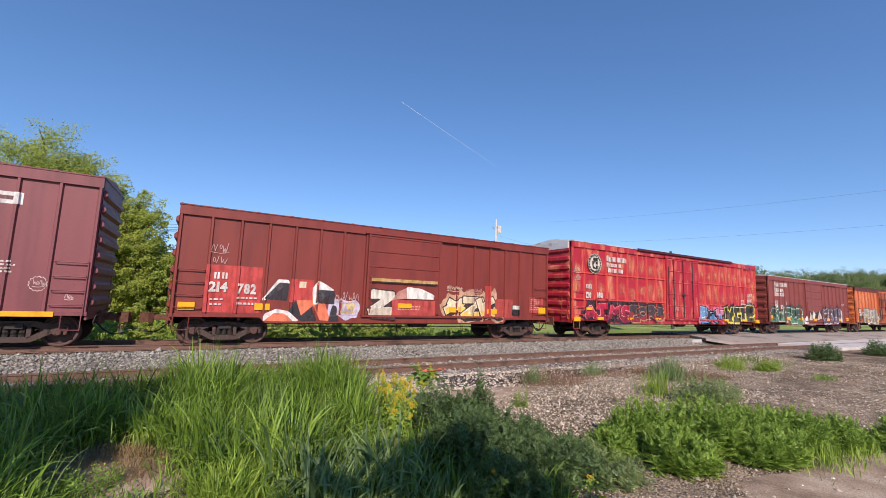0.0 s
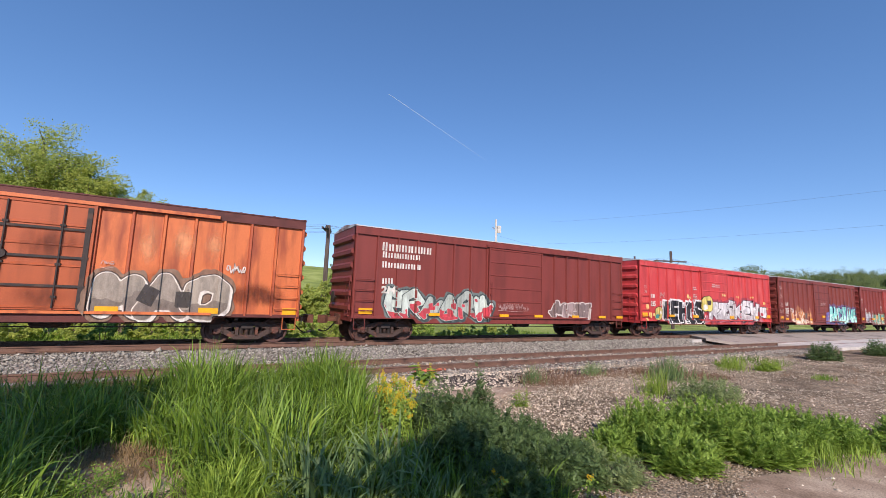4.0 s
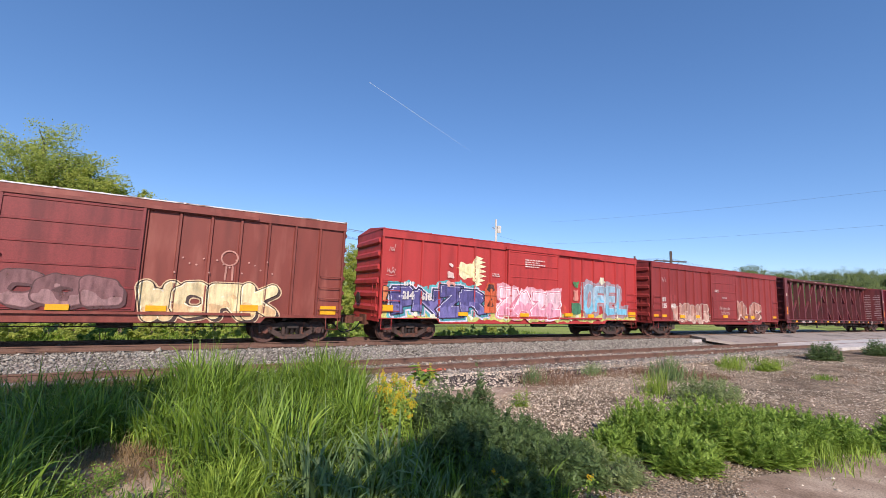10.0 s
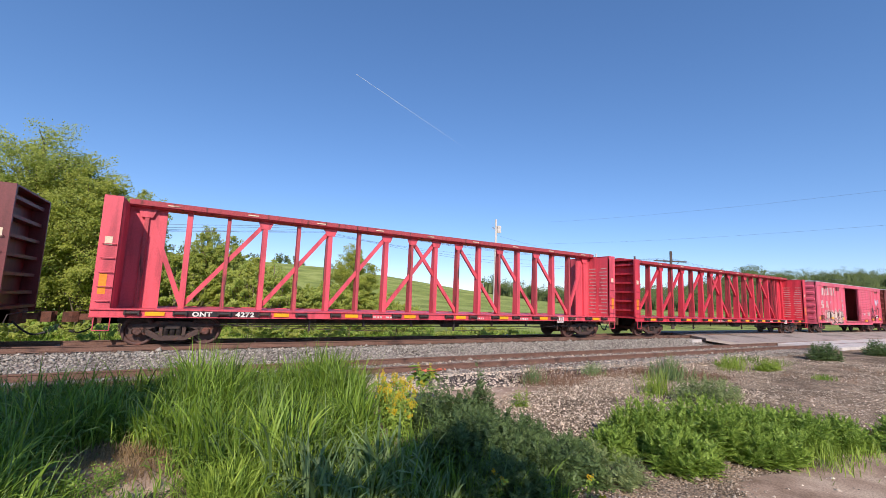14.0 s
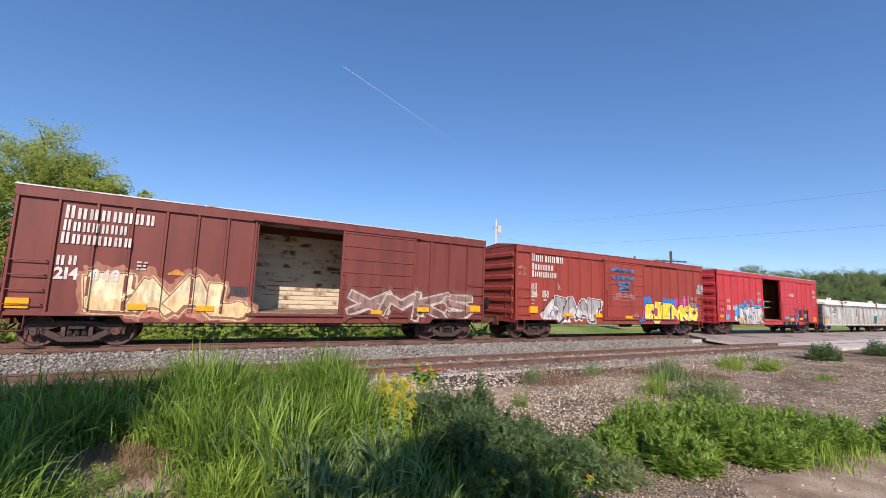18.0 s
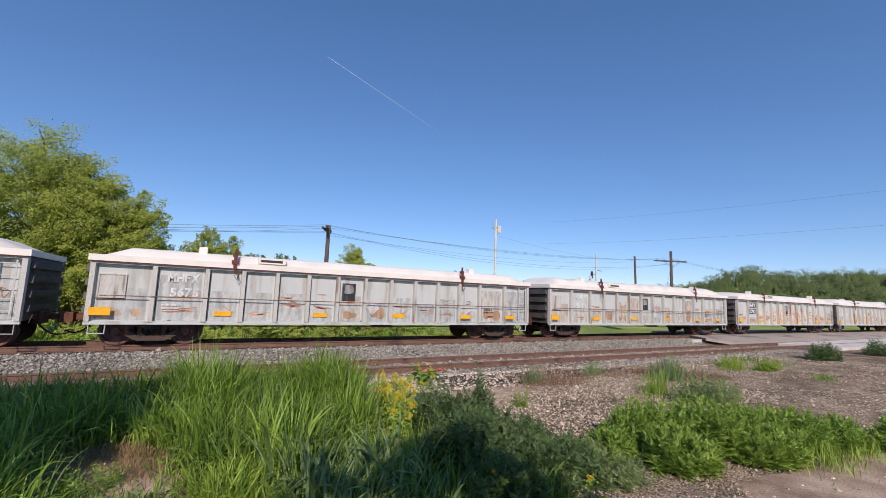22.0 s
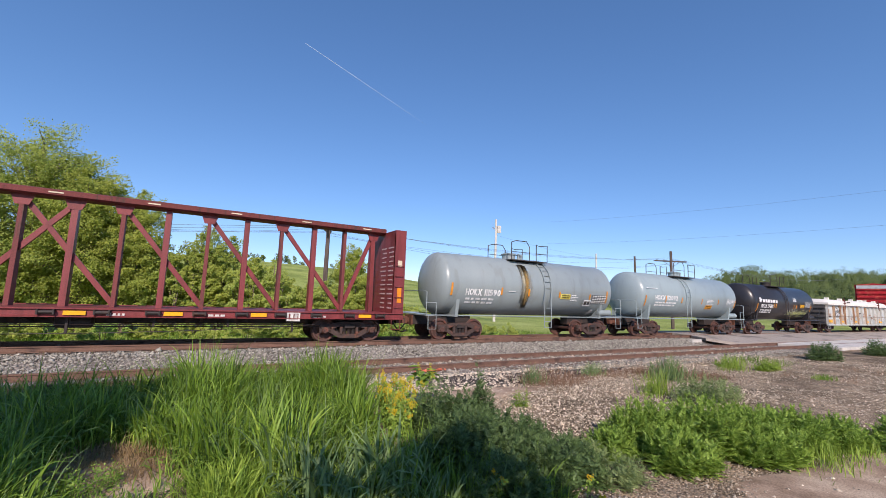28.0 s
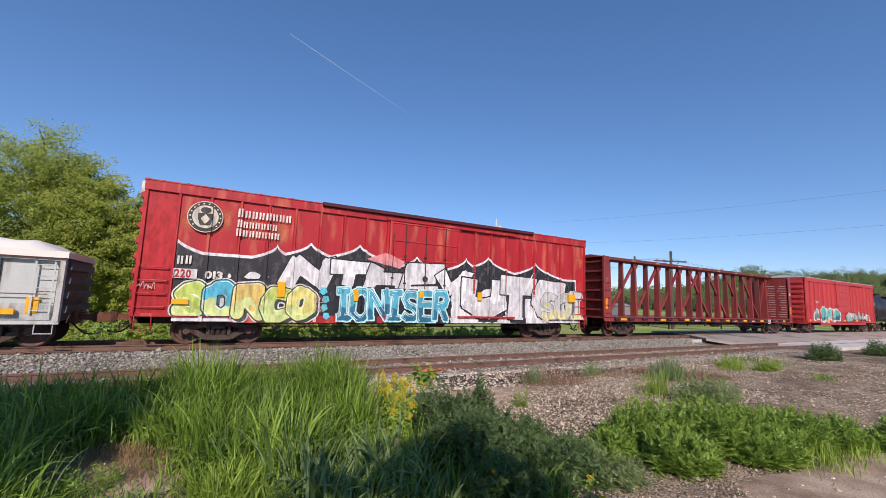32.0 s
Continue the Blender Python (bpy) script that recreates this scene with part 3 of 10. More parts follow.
class Car:
    """A car of the train: its empty, its length and the steps of its near side, along which paint is laid."""

    def __init__(self, name, label, category, left, length, group):
        self.ob = tagged(empty(name, pose(left + length / 2, YC, 0)), label, category, group)
        self.left, self.L, self.h = left, length, length / 2
        self.steps = []      # (x0, x1, depth in front of the wall plane)
        self.wall = 1.50
        self.coats = 0       # coats of paint laid so far, each one over the last

    sill = 0.0

    def coat(self):
        self.coats += 1
        return 0.003 + 0.0007 * self.coats

    def depth(self, x):
        return max([d for a, b, d in self.steps if a - 1e-5 <= x <= b + 1e-5], default=0.0)

    def lay(self, name, bm, color, label="", flat=None):
        """Paint or a plate on the near side; bm holds (x, z) from the left end."""
        xs = [v.co.x for v in bm.verts]
        lo, hi = min(xs), max(xs)
        for a, b, d in self.steps:
            for c in (a - 0.003, a, b, b + 0.003):
                if lo < c < hi:
                    bmesh.ops.bisect_plane(bm, geom=bm.verts[:] + bm.edges[:] + bm.faces[:], plane_co=(c, 0, 0), plane_no=(1, 0, 0))
        off = self.coat()
        for v in bm.verts:
            d = self.depth(v.co.x) if flat is None else flat
            v.co.y = -(self.wall + d + off)
            v.co.x -= self.h
        ob = part(name, bm, paint_mat(color) if isinstance(color, tuple) else color, self.ob, label)
        if name in ("rust_scrape", "tag") and not label:
            tagged(ob, kind="stuff")
        return ob

    def depths(self, x):
        d = np.zeros(len(x))
        for a, b, dd in self.steps:
            d = np.where((x >= a - 1e-5) & (x <= b + 1e-5), np.maximum(d, dd), d)
        return d

    def spray(self, name, field, x0, x1, z0, z1, color, label="", cell=0.04):
        """Sprayed paint wherever the field is below nought, cut out with smooth edges and laid over posts and door."""
        x0, x1, z0, z1 = max(x0, 0.01), min(x1, self.L - 0.01), max(z0, 0.76), z1
        xs = [x0 + cell * k for k in range(int((x1 - x0) / cell) + 1)] + [x1]
        for a, b, d in self.steps:
            xs += [c for c in (a - 0.003, a, b, b + 0.003) if x0 < c < x1]
        xs = np.unique(np.round(np.array(xs), 4))
        zs = np.arange(z0, z1 + cell, cell)
        if self.sill:
            zs = np.unique(np.round(np.concatenate([zs[np.abs(zs - 1.02) > 0.008], [1.018, 1.022]]), 4))
        X, Z = np.meshgrid(xs, zs, indexing="ij")
        D = field(X, Z)
        if self.sill:
            D = np.where(Z < np.where((X < 2.7) | (X > self.L - 2.7), 0.93, 0.76), 1.0, D)
        ins = D < 0
        nx, nz = X.shape
        cnt = ins[:-1, :-1].astype(int) + ins[1:, :-1] + ins[1:, 1:] + ins[:-1, 1:]
        V = [np.stack([X.ravel(), Z.ravel()], 1)]
        idx = np.arange(nx * nz).reshape(nx, nz)
        k = cnt == 4
        stop = np.zeros(nx, bool)
        for a, b, d in self.steps:
            for e in (a - 0.003, a, b, b + 0.003):
                stop |= np.abs(xs - e) < 2e-4
        F = []
        for j in range(nz - 1):
            row, i = k[:, j], 0
            while i < nx - 1:
                if row[i]:
                    i0, i = i, i + 1
                    while i < nx - 1 and row[i] and not stop[i]:
                        i += 1
                    F.append((int(idx[i0, j]), int(idx[i, j]), int(idx[i, j + 1]), int(idx[i0, j + 1])))
                else:
                    i += 1
        extra, base = [], nx * nz
        for i, j in zip(*np.nonzero((cnt > 0) & (cnt < 4))):
            ring = ((i, j), (i + 1, j), (i + 1, j + 1), (i, j + 1))
            poly = []
            for (p, q), (r, s) in zip(ring, ring[1:] + ring[:1]):
                da, db = D[p, q], D[r, s]
                if da < 0:
                    poly.append(int(idx[p, q]))
                if (da < 0) != (db < 0):
                    t = da / (da - db)
                    extra.append((xs[p] + (xs[r] - xs[p]) * t, zs[q] + (zs[s] - zs[q]) * t))
                    poly.append(base + len(extra) - 1)
            if len(poly) > 2:
                F.append(tuple(poly))
        if not F:
            return None
        P = np.concatenate([V[0], np.array(extra).reshape(-1, 2)])
        used = np.unique(np.concatenate([np.array(f) for f in F]))
        remap = np.full(len(P), -1)
        remap[used] = np.arange(len(used))
        P = P[used]
        d = self.depths(P[:, 0])
        if self.sill:
            d = np.where(P[:, 1] < 1.02, np.maximum(d, self.sill), d)
        y = -(self.wall + d + self.coat())
        me = bpy.data.meshes.new(name)
        me.from_pydata(np.stack([P[:, 0] - self.h, y, P[:, 1]], 1).tolist(), [], [tuple(remap[list(f)].tolist()) for f in F])
        me.materials.append(paint_mat(color) if isinstance(color, tuple) else color)
        ob = new(name, me)
        ob.parent = self.ob
        return tagged(ob, label) if label else ob

    def number(self, text, x0, x1, z0, z1, color=(226, 220, 210)):
        return self.lay("number", letters(text, 0.045, x0, x1, z0, z1), color, "painted number " + text)

    def bars(self, name, n, x0, x1, z0, z1, color=(226, 220, 210), label=""):
        """Plain upright bars in place of the letters of a name, two for each, the first pair taller."""
        w = (x1 - x0) / n
        for i in range(n):
            bm = bmesh.new()
            a, b = x0 + i * w + 0.14 * w, x0 + (i + 1) * w - 0.14 * w
            top = z1 if i == 0 else z1 - (z1 - z0) * (0.16 if n > 4 else 0.0)
            u = (b - a) * 0.38
            for p, q in ((a, a + u), (b - u, b)):
                bm.faces.new([bm.verts.new((x, 0, z)) for x, z in ((p, z0), (q, z0), (q, top), (p, top))])
            ob = self.lay(name, bm, color, label)
        return ob

    def block(self, x0, x1, z0, z1, color=(226, 220, 210)):
        return self.bars("company_mark", 1, x0 - 0.02, x1 + 0.02, z0, z1, color)

    def small(self, x0, x1, z0, z1, color=(214, 206, 198)):
        """Small print: rows of thin plain bars, one for each word, ragged at the end."""
        n = max(1, int((z1 - z0) / 0.085))
        for k in range(n):
            a = z0 + (z1 - z0) * k / n
            x, end = x0, x1 - (x1 - x0) * random.choice((0.0, 0.0, 0.12, 0.3)) * (n > 2)
            bm, t, last = bmesh.new(), (z1 - z0) / n * 0.5, None
            while x < end - 0.03:
                w = min(end - x, random.uniform(0.05, 0.16))
                v = [bm.verts.new((p, 0, q)) for p in (x, x + w) for q in (a, a + 0.006, a + t)]
                bm.faces.new((v[0], v[3], v[4], v[1]))
                bm.faces.new((v[1], v[4], v[5], v[2]))
                if last:
                    bm.faces.new((last[3], v[0], v[1], last[4]))
                last = v
                x += w + 0.045
            self.lay("stencil", bm, color)

    def reflector(self, x0, x1, z0, z1, color=(240, 176, 20)):
        d = self.wall + max(self.depth(x0), self.depth(x1), self.depth((x0 + x1) / 2))
        plate = box(bmesh.new(), x0 - self.h, x1 - self.h, -(d + self.coat() + 0.006), -(d - 0.002), z0, z1)
        return part("reflector", plate, M_REFL if color[2] < 40 else paint_mat(color), self.ob)

    def patch(self, x0, x1, z0, z1, color):
        return self.lay("paint_patch", rect(x0, x1, z0, z1), color)

    def cloud(self, x0, x1, z0, z1, color, seed=1):
        return self.spray("spray_cloud", cloud_field(x0, x1, z0, z1, seed), x0, x1, z0, z1, color)

    def tag(self, x0, x1, z0, z1, color=(204, 172, 164), seed=1, width=0.017):
        return self.lay("tag", scrawl(x0, x1, z0, z1, width, seed), color)

    def motif(self, x0, x1, z0, z1, colors, seed=1):
        """A sprayed motif, as plain rounded shapes in its colours."""
        f = cloud_field(x0, x1, z0, z1, seed, 0.05)
        self.spray("sprayed_shape", f, x0, x1, z0, z1, (44, 34, 36))
        self.spray("sprayed_shape", lambda x, z: f(x, z) + 0.045, x0, x1, z0, z1, colors[0])
        w, h = x1 - x0, z1 - z0
        for k, c in enumerate(colors[1:]):
            q = (x0 + w * (0.12 + 0.30 * k), x0 + w * (0.55 + 0.30 * k), z0 + h * (0.15 + 0.25 * k), z0 + h * (0.50 + 0.25 * k))
            self.spray("sprayed_shape", cloud_field(*q, seed + k, 0.04), *q, c)

    def emblem(self, x, z, r):
        """A round badge as plain discs in its colours."""
        pale, dark = (214, 206, 188), (58, 50, 48)

        def ring(q):
            return lambda X, Z: np.hypot(X - x, Z - z) - r * q
        area = (x - r, x + r, z - r, z + r)
        for q, col in ((1.0, pale), (0.95, dark), (0.73, pale)):
            self.spray("round_emblem", ring(q), *area, col)
        for k in range(14):
            a = math.radians(-40 + 260 * k / 13)
            p, q = x + 0.84 * r * math.cos(a), z + 0.84 * r * math.sin(a)
            self.spray("round_emblem", lambda X, Z: np.hypot(X - p, Z - q) - 0.055 * r, p - 0.1 * r, p + 0.1 * r, q - 0.1 * r, q + 0.1 * r, pale, cell=0.02)
        self.spray("round_emblem", lambda X, Z: np.hypot((X - x) / 1.5, Z - z - 0.42 * r) - 0.2 * r, *area, dark, cell=0.025)
        self.spray("round_emblem", lambda X, Z: np.maximum(np.abs(X - x) - 0.42 * r + 0.3 * np.maximum(z - 0.1 * r - Z, 0), np.abs(Z - z + 0.16 * r) - 0.38 * r), *area, dark, cell=0.025)
        self.spray("round_emblem", lambda X, Z: np.abs(X - x) + 0.8 * np.abs(Z - z + 0.14 * r) - 0.26 * r, *area, pale, cell=0.025)

    def burner(self, text, x0, x1, z0, z1, fill, line, second=None, shine=None, halo=None, back=None, cast=None, seed=1, fat=0.34, square=True, lean=0.0, jag=0.1, edge=0.045, flame=0.0):
        """A sprayed word: cloud behind it, cast edge, halo, then letter over letter an outline, a fill, a second tone and a bright inner line."""
        tones = fill if isinstance(fill, list) else [fill]
        cw = (x1 - x0) / len(text)
        w = min(cw * fat, (z1 - z0) * 0.34)
        rnd = random.Random(seed)
        shapes = letter_shapes(text, x0, x1, z0, z1, w, seed, square, lean, jag)
        span = (x0 - 0.35, x1 + 0.35, z0 - 0.2, z1 + 0.3 + flame)

        def whole(x, z):
            return np.minimum.reduce([f(x, z) for f, _ in shapes])
        if back:
            def mist(x, z):
                zz = z - flame * np.clip(wavy(x * 2.2, z * 0.5, seed), 0, 1) * np.clip((z - z0) / (z1 - z0), 0, 1.2)
                return whole(x, zz) - 0.17 + 0.11 * wavy(x * 1.7, z * 1.7, seed)
            self.spray("spray_cloud", mist, *span, back)
        if halo:
            self.spray("sprayed_halo", lambda x, z: np.minimum(whole(x, z), whole(x - edge * 2, z + edge * 2)) - edge * 2.1, *span, halo)
        self.spray("sprayed_outline", lambda x, z: np.minimum(whole(x, z) - edge, whole(x - edge * 2.4, z + edge * 2.4) - edge * 0.4), *span, cast or line)
        for i, (f, (a, b)) in enumerate(shapes):
            t = rnd.uniform(0.92, 1.05)
            tone = tuple(min(255, int(v * t)) for v in tones[i % len(tones)])
            bx = (a, b, z0 - 0.2, z1 + 0.25)
            self.spray("sprayed_outline", lambda x, z: f(x, z) - edge, *bx, line)
            self.spray("sprayed_letter", f, *bx, tone)
            if second:
                ph = rnd.uniform(0, 9)
                self.spray("sprayed_shade", lambda x, z: np.maximum(f(x, z) + 0.02, (z - z0) / (z1 - z0) - 0.42 + 0.30 * wavy(x * 1.6, z * 2.0, ph)), *bx, second)
            if shine:
                self.spray("sprayed_highlight", lambda x, z: np.maximum(np.abs(f(x, z) + edge * 0.9) - 0.013, f(x + 0.05, z - 0.05) + 0.02), *bx, shine, cell=0.03)

    def disc(self, x, z, r, color):
        return self.spray("sprayed_dot", lambda X, Z: np.hypot(X - x, Z - z) - r + 0.12 * r * np.sin(5 * np.arctan2(Z - z, X - x)), x - r * 1.2, x + r * 1.2, z - r * 1.2, z + r * 1.2, color)

    def wedge(self, pts, color, name="sprayed_shape"):
        """A straight-edged patch of paint with corners pts, turning to the left."""
        def f(x, z):
            d = np.full(np.broadcast(x, z).shape, -9.0)
            for (ax, az), (bx, bz) in zip(pts, pts[1:] + pts[:1]):
                n = math.hypot(bx - ax, bz - az) + 1e-9
                d = np.maximum(d, ((x - ax) * (bz - az) - (z - az) * (bx - ax)) / n)
            return d
        px, pz = [p[0] for p in pts], [p[1] for p in pts]
        return self.spray(name, f, min(px), max(px), min(pz), max(pz), color)

    def worn(self, spans, rows, seed=1, color=(226, 150, 116)):
        """Faded patches in the middle of each panel."""
        rnd = random.Random(seed)
        for a, b in spans:
            for z0, z1 in rows:
                grow = rnd.uniform(0.9, 1.25)
                m, hw = (a + b) / 2 + rnd.uniform(-0.06, 0.06), min((b - a) * 0.5 * grow, (b - a) * 0.56)
                lo, hi = z0 + (z1 - z0) * rnd.uniform(-0.1, 0.2), z1 + (z1 - z0) * rnd.uniform(-0.35, 0.05)
                self.spray("worn_patch", lambda x, z: np.maximum(np.abs(x - m) - hw, np.maximum(lo - z, z - hi)), m - hw, m + hw, lo, hi, worn_mat(color), cell=0.1)

    def piece(self, n, x0, x1, z0, z1, fill, line, second=None, back=None, seed=1, text="", fat=0.34):
        """A large sprayed piece: backing cloud, cast edge, then letter over letter an outline, a fill and a second colour."""
        cw = (x1 - x0) / max(1, n)
        w = min(cw * (0.29 if text else fat), (z1 - z0) * (0.24 if text else 0.32))
        rnd = random.Random(seed)
        parts = word_fields(text, n, x0, x1, z0, z1, w, seed, 5.0 if text else 3.0 if seed % 2 else 2.2)
        o = max(0.03, w * 0.13)
        box_ = (x0 - 0.3, x1 + 0.3, z0 - 0.2, z1 + 0.25)

        def whole(x, z):
            return np.minimum.reduce([f(x, z) for f, _ in parts])
        if back:
            self.spray("spray_cloud", lambda x, z: whole(x, z) - o - 0.08 + 0.08 * wavy(x * 1.5, z * 1.5, seed), *box_, back)
        self.spray("sprayed_outline", lambda x, z: np.minimum(whole(x, z) - o * 1.5, whole(x - o * 1.8, z + o * 1.8) - o), *box_, line)
        for f, (a, b) in parts:
            t = rnd.uniform(0.84, 1.08)
            tone = tuple(min(255, int(v * t)) for v in fill)
            bx = (a, b, z0 - 0.2, z1 + 0.25)
            self.spray("sprayed_outline", lambda x, z: f(x, z) - o * 0.8, *bx, line)
            self.spray("sprayed_letter", f, *bx, tone)
            if second:
                ph = rnd.uniform(0, 9)
                self.spray("sprayed_shade", lambda x, z: np.maximum(f(x, z) + 0.025, (z - z0) / (z1 - z0) * 0.9 - 0.36 + 0.38 * wavy(x * 1.6, z * 2.0, ph)), *bx, second)


M_REFL = mat("yellow_reflector", (238, 172, 18), rough=0.4, var=0.15, scale=5)
M_REFL_O = mat("orange_reflector", (232, 140, 24), rough=0.45, var=0.2, scale=5)
M_HOSE = mat("rubber_hose", (26, 25, 25), rough=0.6, var=0.2)
M_ROOF = mat("bare_roof_sheet", (206, 204, 200), rough=0.5, metal=0.2, var=0.3, scale=1.2, tint=(140, 112, 98))
M_LINING = mat("white_door_lining", (210, 196, 168), rough=0.7, var=0.4, scale=1.6, tint=(122, 84, 60))
M_CREAM = mat("cream_paint", (212, 200, 172), rough=0.6, var=0.12, scale=1.0, tint=(180, 164, 138), streak=True)
M_SHUT = mat("stained_white_shutter", (206, 198, 190), rough=0.7, var=0.4, scale=1.4, tint=(120, 108, 98), streak=True)
M_DECK = mat("plank_floor", (150, 128, 104), rough=0.9, var=0.4, scale=3)


def wheel_mesh():
    """A wheelset: two flanged wheels with dished plates, axle, bearing caps with bolts."""
    bm = bmesh.new()
    for s in (-1, 1):
        y = s * 0.70
        prof = [(-0.005, 0.10), (0.0, 0.12), (0.02, 0.30), (-0.005, 0.36), (-0.015, 0.475), (0.01, 0.475), (0.02, 0.45), (0.12, 0.44), (0.125, 0.425), (0.11, 0.37), (0.06, 0.34), (0.055, 0.17), (0.10, 0.14), (0.10, 0.09)]
        lathe(bm, [(y + s * p, r) for p, r in prof], 32)
        lathe(bm, [(s * 0.86, 0.075), (s * 0.90, 0.13), (s * 1.05, 0.13), (s * 1.09, 0.10), (s * 1.115, 0.10)], 16)
        for k in range(3):
            a = k * math.tau / 3
            rod(bm, (math.cos(a) * 0.06, s * 1.11, math.sin(a) * 0.06), (math.cos(a) * 0.06, s * 1.135, math.sin(a) * 0.06), 0.02, 6)
    rod(bm, (0, -1.0, 0), (0, 1.0, 0), 0.085, 12)
    return mesh_of("wheelset", bm, M_WHEEL, smooth=True)


WB = 0.91     # half of the distance between the two axles


def side_frame_mesh():
    """A cast side frame with arched top, window openings and journal pedestals."""
    bm = bmesh.new()
    for s in (1, -1):
        top = [(s * x, z) for x, z in ((0.0, 0.72), (0.42, 0.72), (0.70, 0.64), (1.12, 0.62), (1.14, 0.48), (0.66, 0.47), (0.36, 0.57), (0.0, 0.57))]
        low = [(s * x, z) for x, z in ((0.0, 0.13), (0.36, 0.13), (0.86, 0.40), (0.74, 0.53), (0.32, 0.28), (0.0, 0.28))]
        col = [(s * x, z) for x, z in ((0.26, 0.24), (0.36, 0.24), (0.36, 0.62), (0.26, 0.62))]
        ped = [(s * x, z) for x, z in ((0.70, 0.32), (0.76, 0.32), (0.78, 0.56), (0.70, 0.56))]
        ped2 = [(s * x, z) for x, z in ((1.05, 0.34), (1.12, 0.34), (1.12, 0.56), (1.05, 0.56))]
        for pts in (top, low, col, ped, ped2):
            prism(bm, pts, -0.075, 0.075)
    return mesh_of("side_frame", bm, M_BOGIE)


def spring_mesh():
    bm = bmesh.new()
    for x in (-0.17, 0.0, 0.17):
        lathe_pts = []
        for k in range(9):
            z = 0.27 + k * 0.034
            rod(bm, (x, 0, z), (x, 0, z + 0.020), 0.078, 8)
    return mesh_of("spring", bm, M_STEEL)


WHEEL_ME, FRAME_ME, SPRING_ME = wheel_mesh(), side_frame_mesh(), spring_mesh()


def bolster_mesh():
    bm = bmesh.new()
    prism(bm, [(-1.12, 0.52), (-1.12, 0.66), (-0.5, 0.72), (0.5, 0.72), (1.12, 0.66), (1.12, 0.52), (0.5, 0.42), (-0.5, 0.42)], -0.19, 0.19, "x")
    for s in (-1, 1):
        box(bm, s * 0.42 - 0.05, s * 0.42 + 0.05, -0.9, 0.9, 0.36, 0.42)
        for y in (-0.76, 0.76):
            box(bm, s * 0.47 - 0.03, s * 0.47 + 0.03, y - 0.06, y + 0.06, 0.30, 0.52)
    return mesh_of("bogie", bm, M_STEEL)


BOLSTER_ME = bolster_mesh()
ROLLING = []     # wheelsets with the place of their car


def bogie(car, x):
    b = share("bogie", BOLSTER_ME, car.ob, pose(x - car.h, 0, 0))
    for s in (-1, 1):
        share("side_frame", FRAME_ME, b, pose(0, s * 1.0, 0.02))
        share("spring", SPRING_ME, b, pose(0, s * 1.0, 0))
        w = share("wheelset", WHEEL_ME, b, pose(s * WB, 0, 0.44))
        ROLLING.append((w, s * WB, car.left + x + s * WB))


def coupler_mesh():
    """Draft gear, coupler head and knuckle, reaching out along +x."""
    bm = bmesh.new()
    box(bm, -0.5, 0.10, -0.22, 0.22, 0.62, 0.98)
    box(bm, 0.10, 0.52, -0.075, 0.075, 0.72, 0.90)
    prism(bm, [(0.48, -0.10), (0.62, -0.22), (0.80, -0.20), (0.84, -0.06), (0.70, 0.02), (0.86, 0.14), (0.80, 0.24), (0.62, 0.20), (0.48, 0.10)], 0, 1)
    for v in list(bm.verts)[-18:]:
        x, y, z = v.co
        v.co = (x, z, 0.66 + y * 0.30)
    box(bm, 0.06, 0.12, -0.35, 0.35, 0.60, 1.02)
    return mesh_of("coupler", bm, mat("rusty_coupler", (104, 66, 50), rough=0.85, var=0.4, scale=6))


def hose_mesh():
    bm = bmesh.new()
    pts = [(0.02 + 0.62 * t, -0.42 + 0.16 * t, 0.70 - 0.40 * math.sin(t * math.pi * 0.62)) for t in (k / 10 for k in range(11))]
    pipe(bm, pts, 0.026, 6)
    rod(bm, pts[-1], (pts[-1][0] + 0.1, pts[-1][1], pts[-1][2] + 0.03), 0.04, 6)
    return mesh_of("air_hose", bm, M_HOSE)


def lever_mesh():
    bm = bmesh.new()
    pipe(bm, [(0.12, -1.35, 0.70), (0.16, -1.30, 0.92), (0.2, -0.5, 0.94), (0.55, -0.16, 1.0)], 0.015, 5)
    return mesh_of("uncoupling_lever", bm, M_STEEL)


COUPLER_ME, HOSE_ME, LEVER_ME = coupler_mesh(), hose_mesh(), lever_mesh()


def ends(car):
    for s in (-1, 1):
        m = pose(s * car.h, 0, 0, 0, 0, 0 if s > 0 else 180)
        share("coupler", COUPLER_ME, car.ob, m)
        share("air_hose", HOSE_ME, car.ob, m)
        share("uncoupling_lever", LEVER_ME, car.ob, m)


def ladder_mesh(width, z0, z1, n, material, name="ladder"):
    """Stiles and rungs that stand off a wall at y = 0, towards -y."""
    bm = bmesh.new()
    for x in (0, width):
        box(bm, x - 0.02, x + 0.02, -0.075, -0.06, z0, z1)
        for z in (z0 + 0.03, z1 - 0.03):
            box(bm, x - 0.02, x + 0.02, -0.06, 0, z - 0.02, z + 0.02)
    for k in range(n):
        z = z0 + 0.10 + (z1 - z0 - 0.2) * k / (n - 1)
        rod(bm, (0, -0.068, z), (width, -0.068, z), 0.012, 5)
    return mesh_of(name, bm, material)


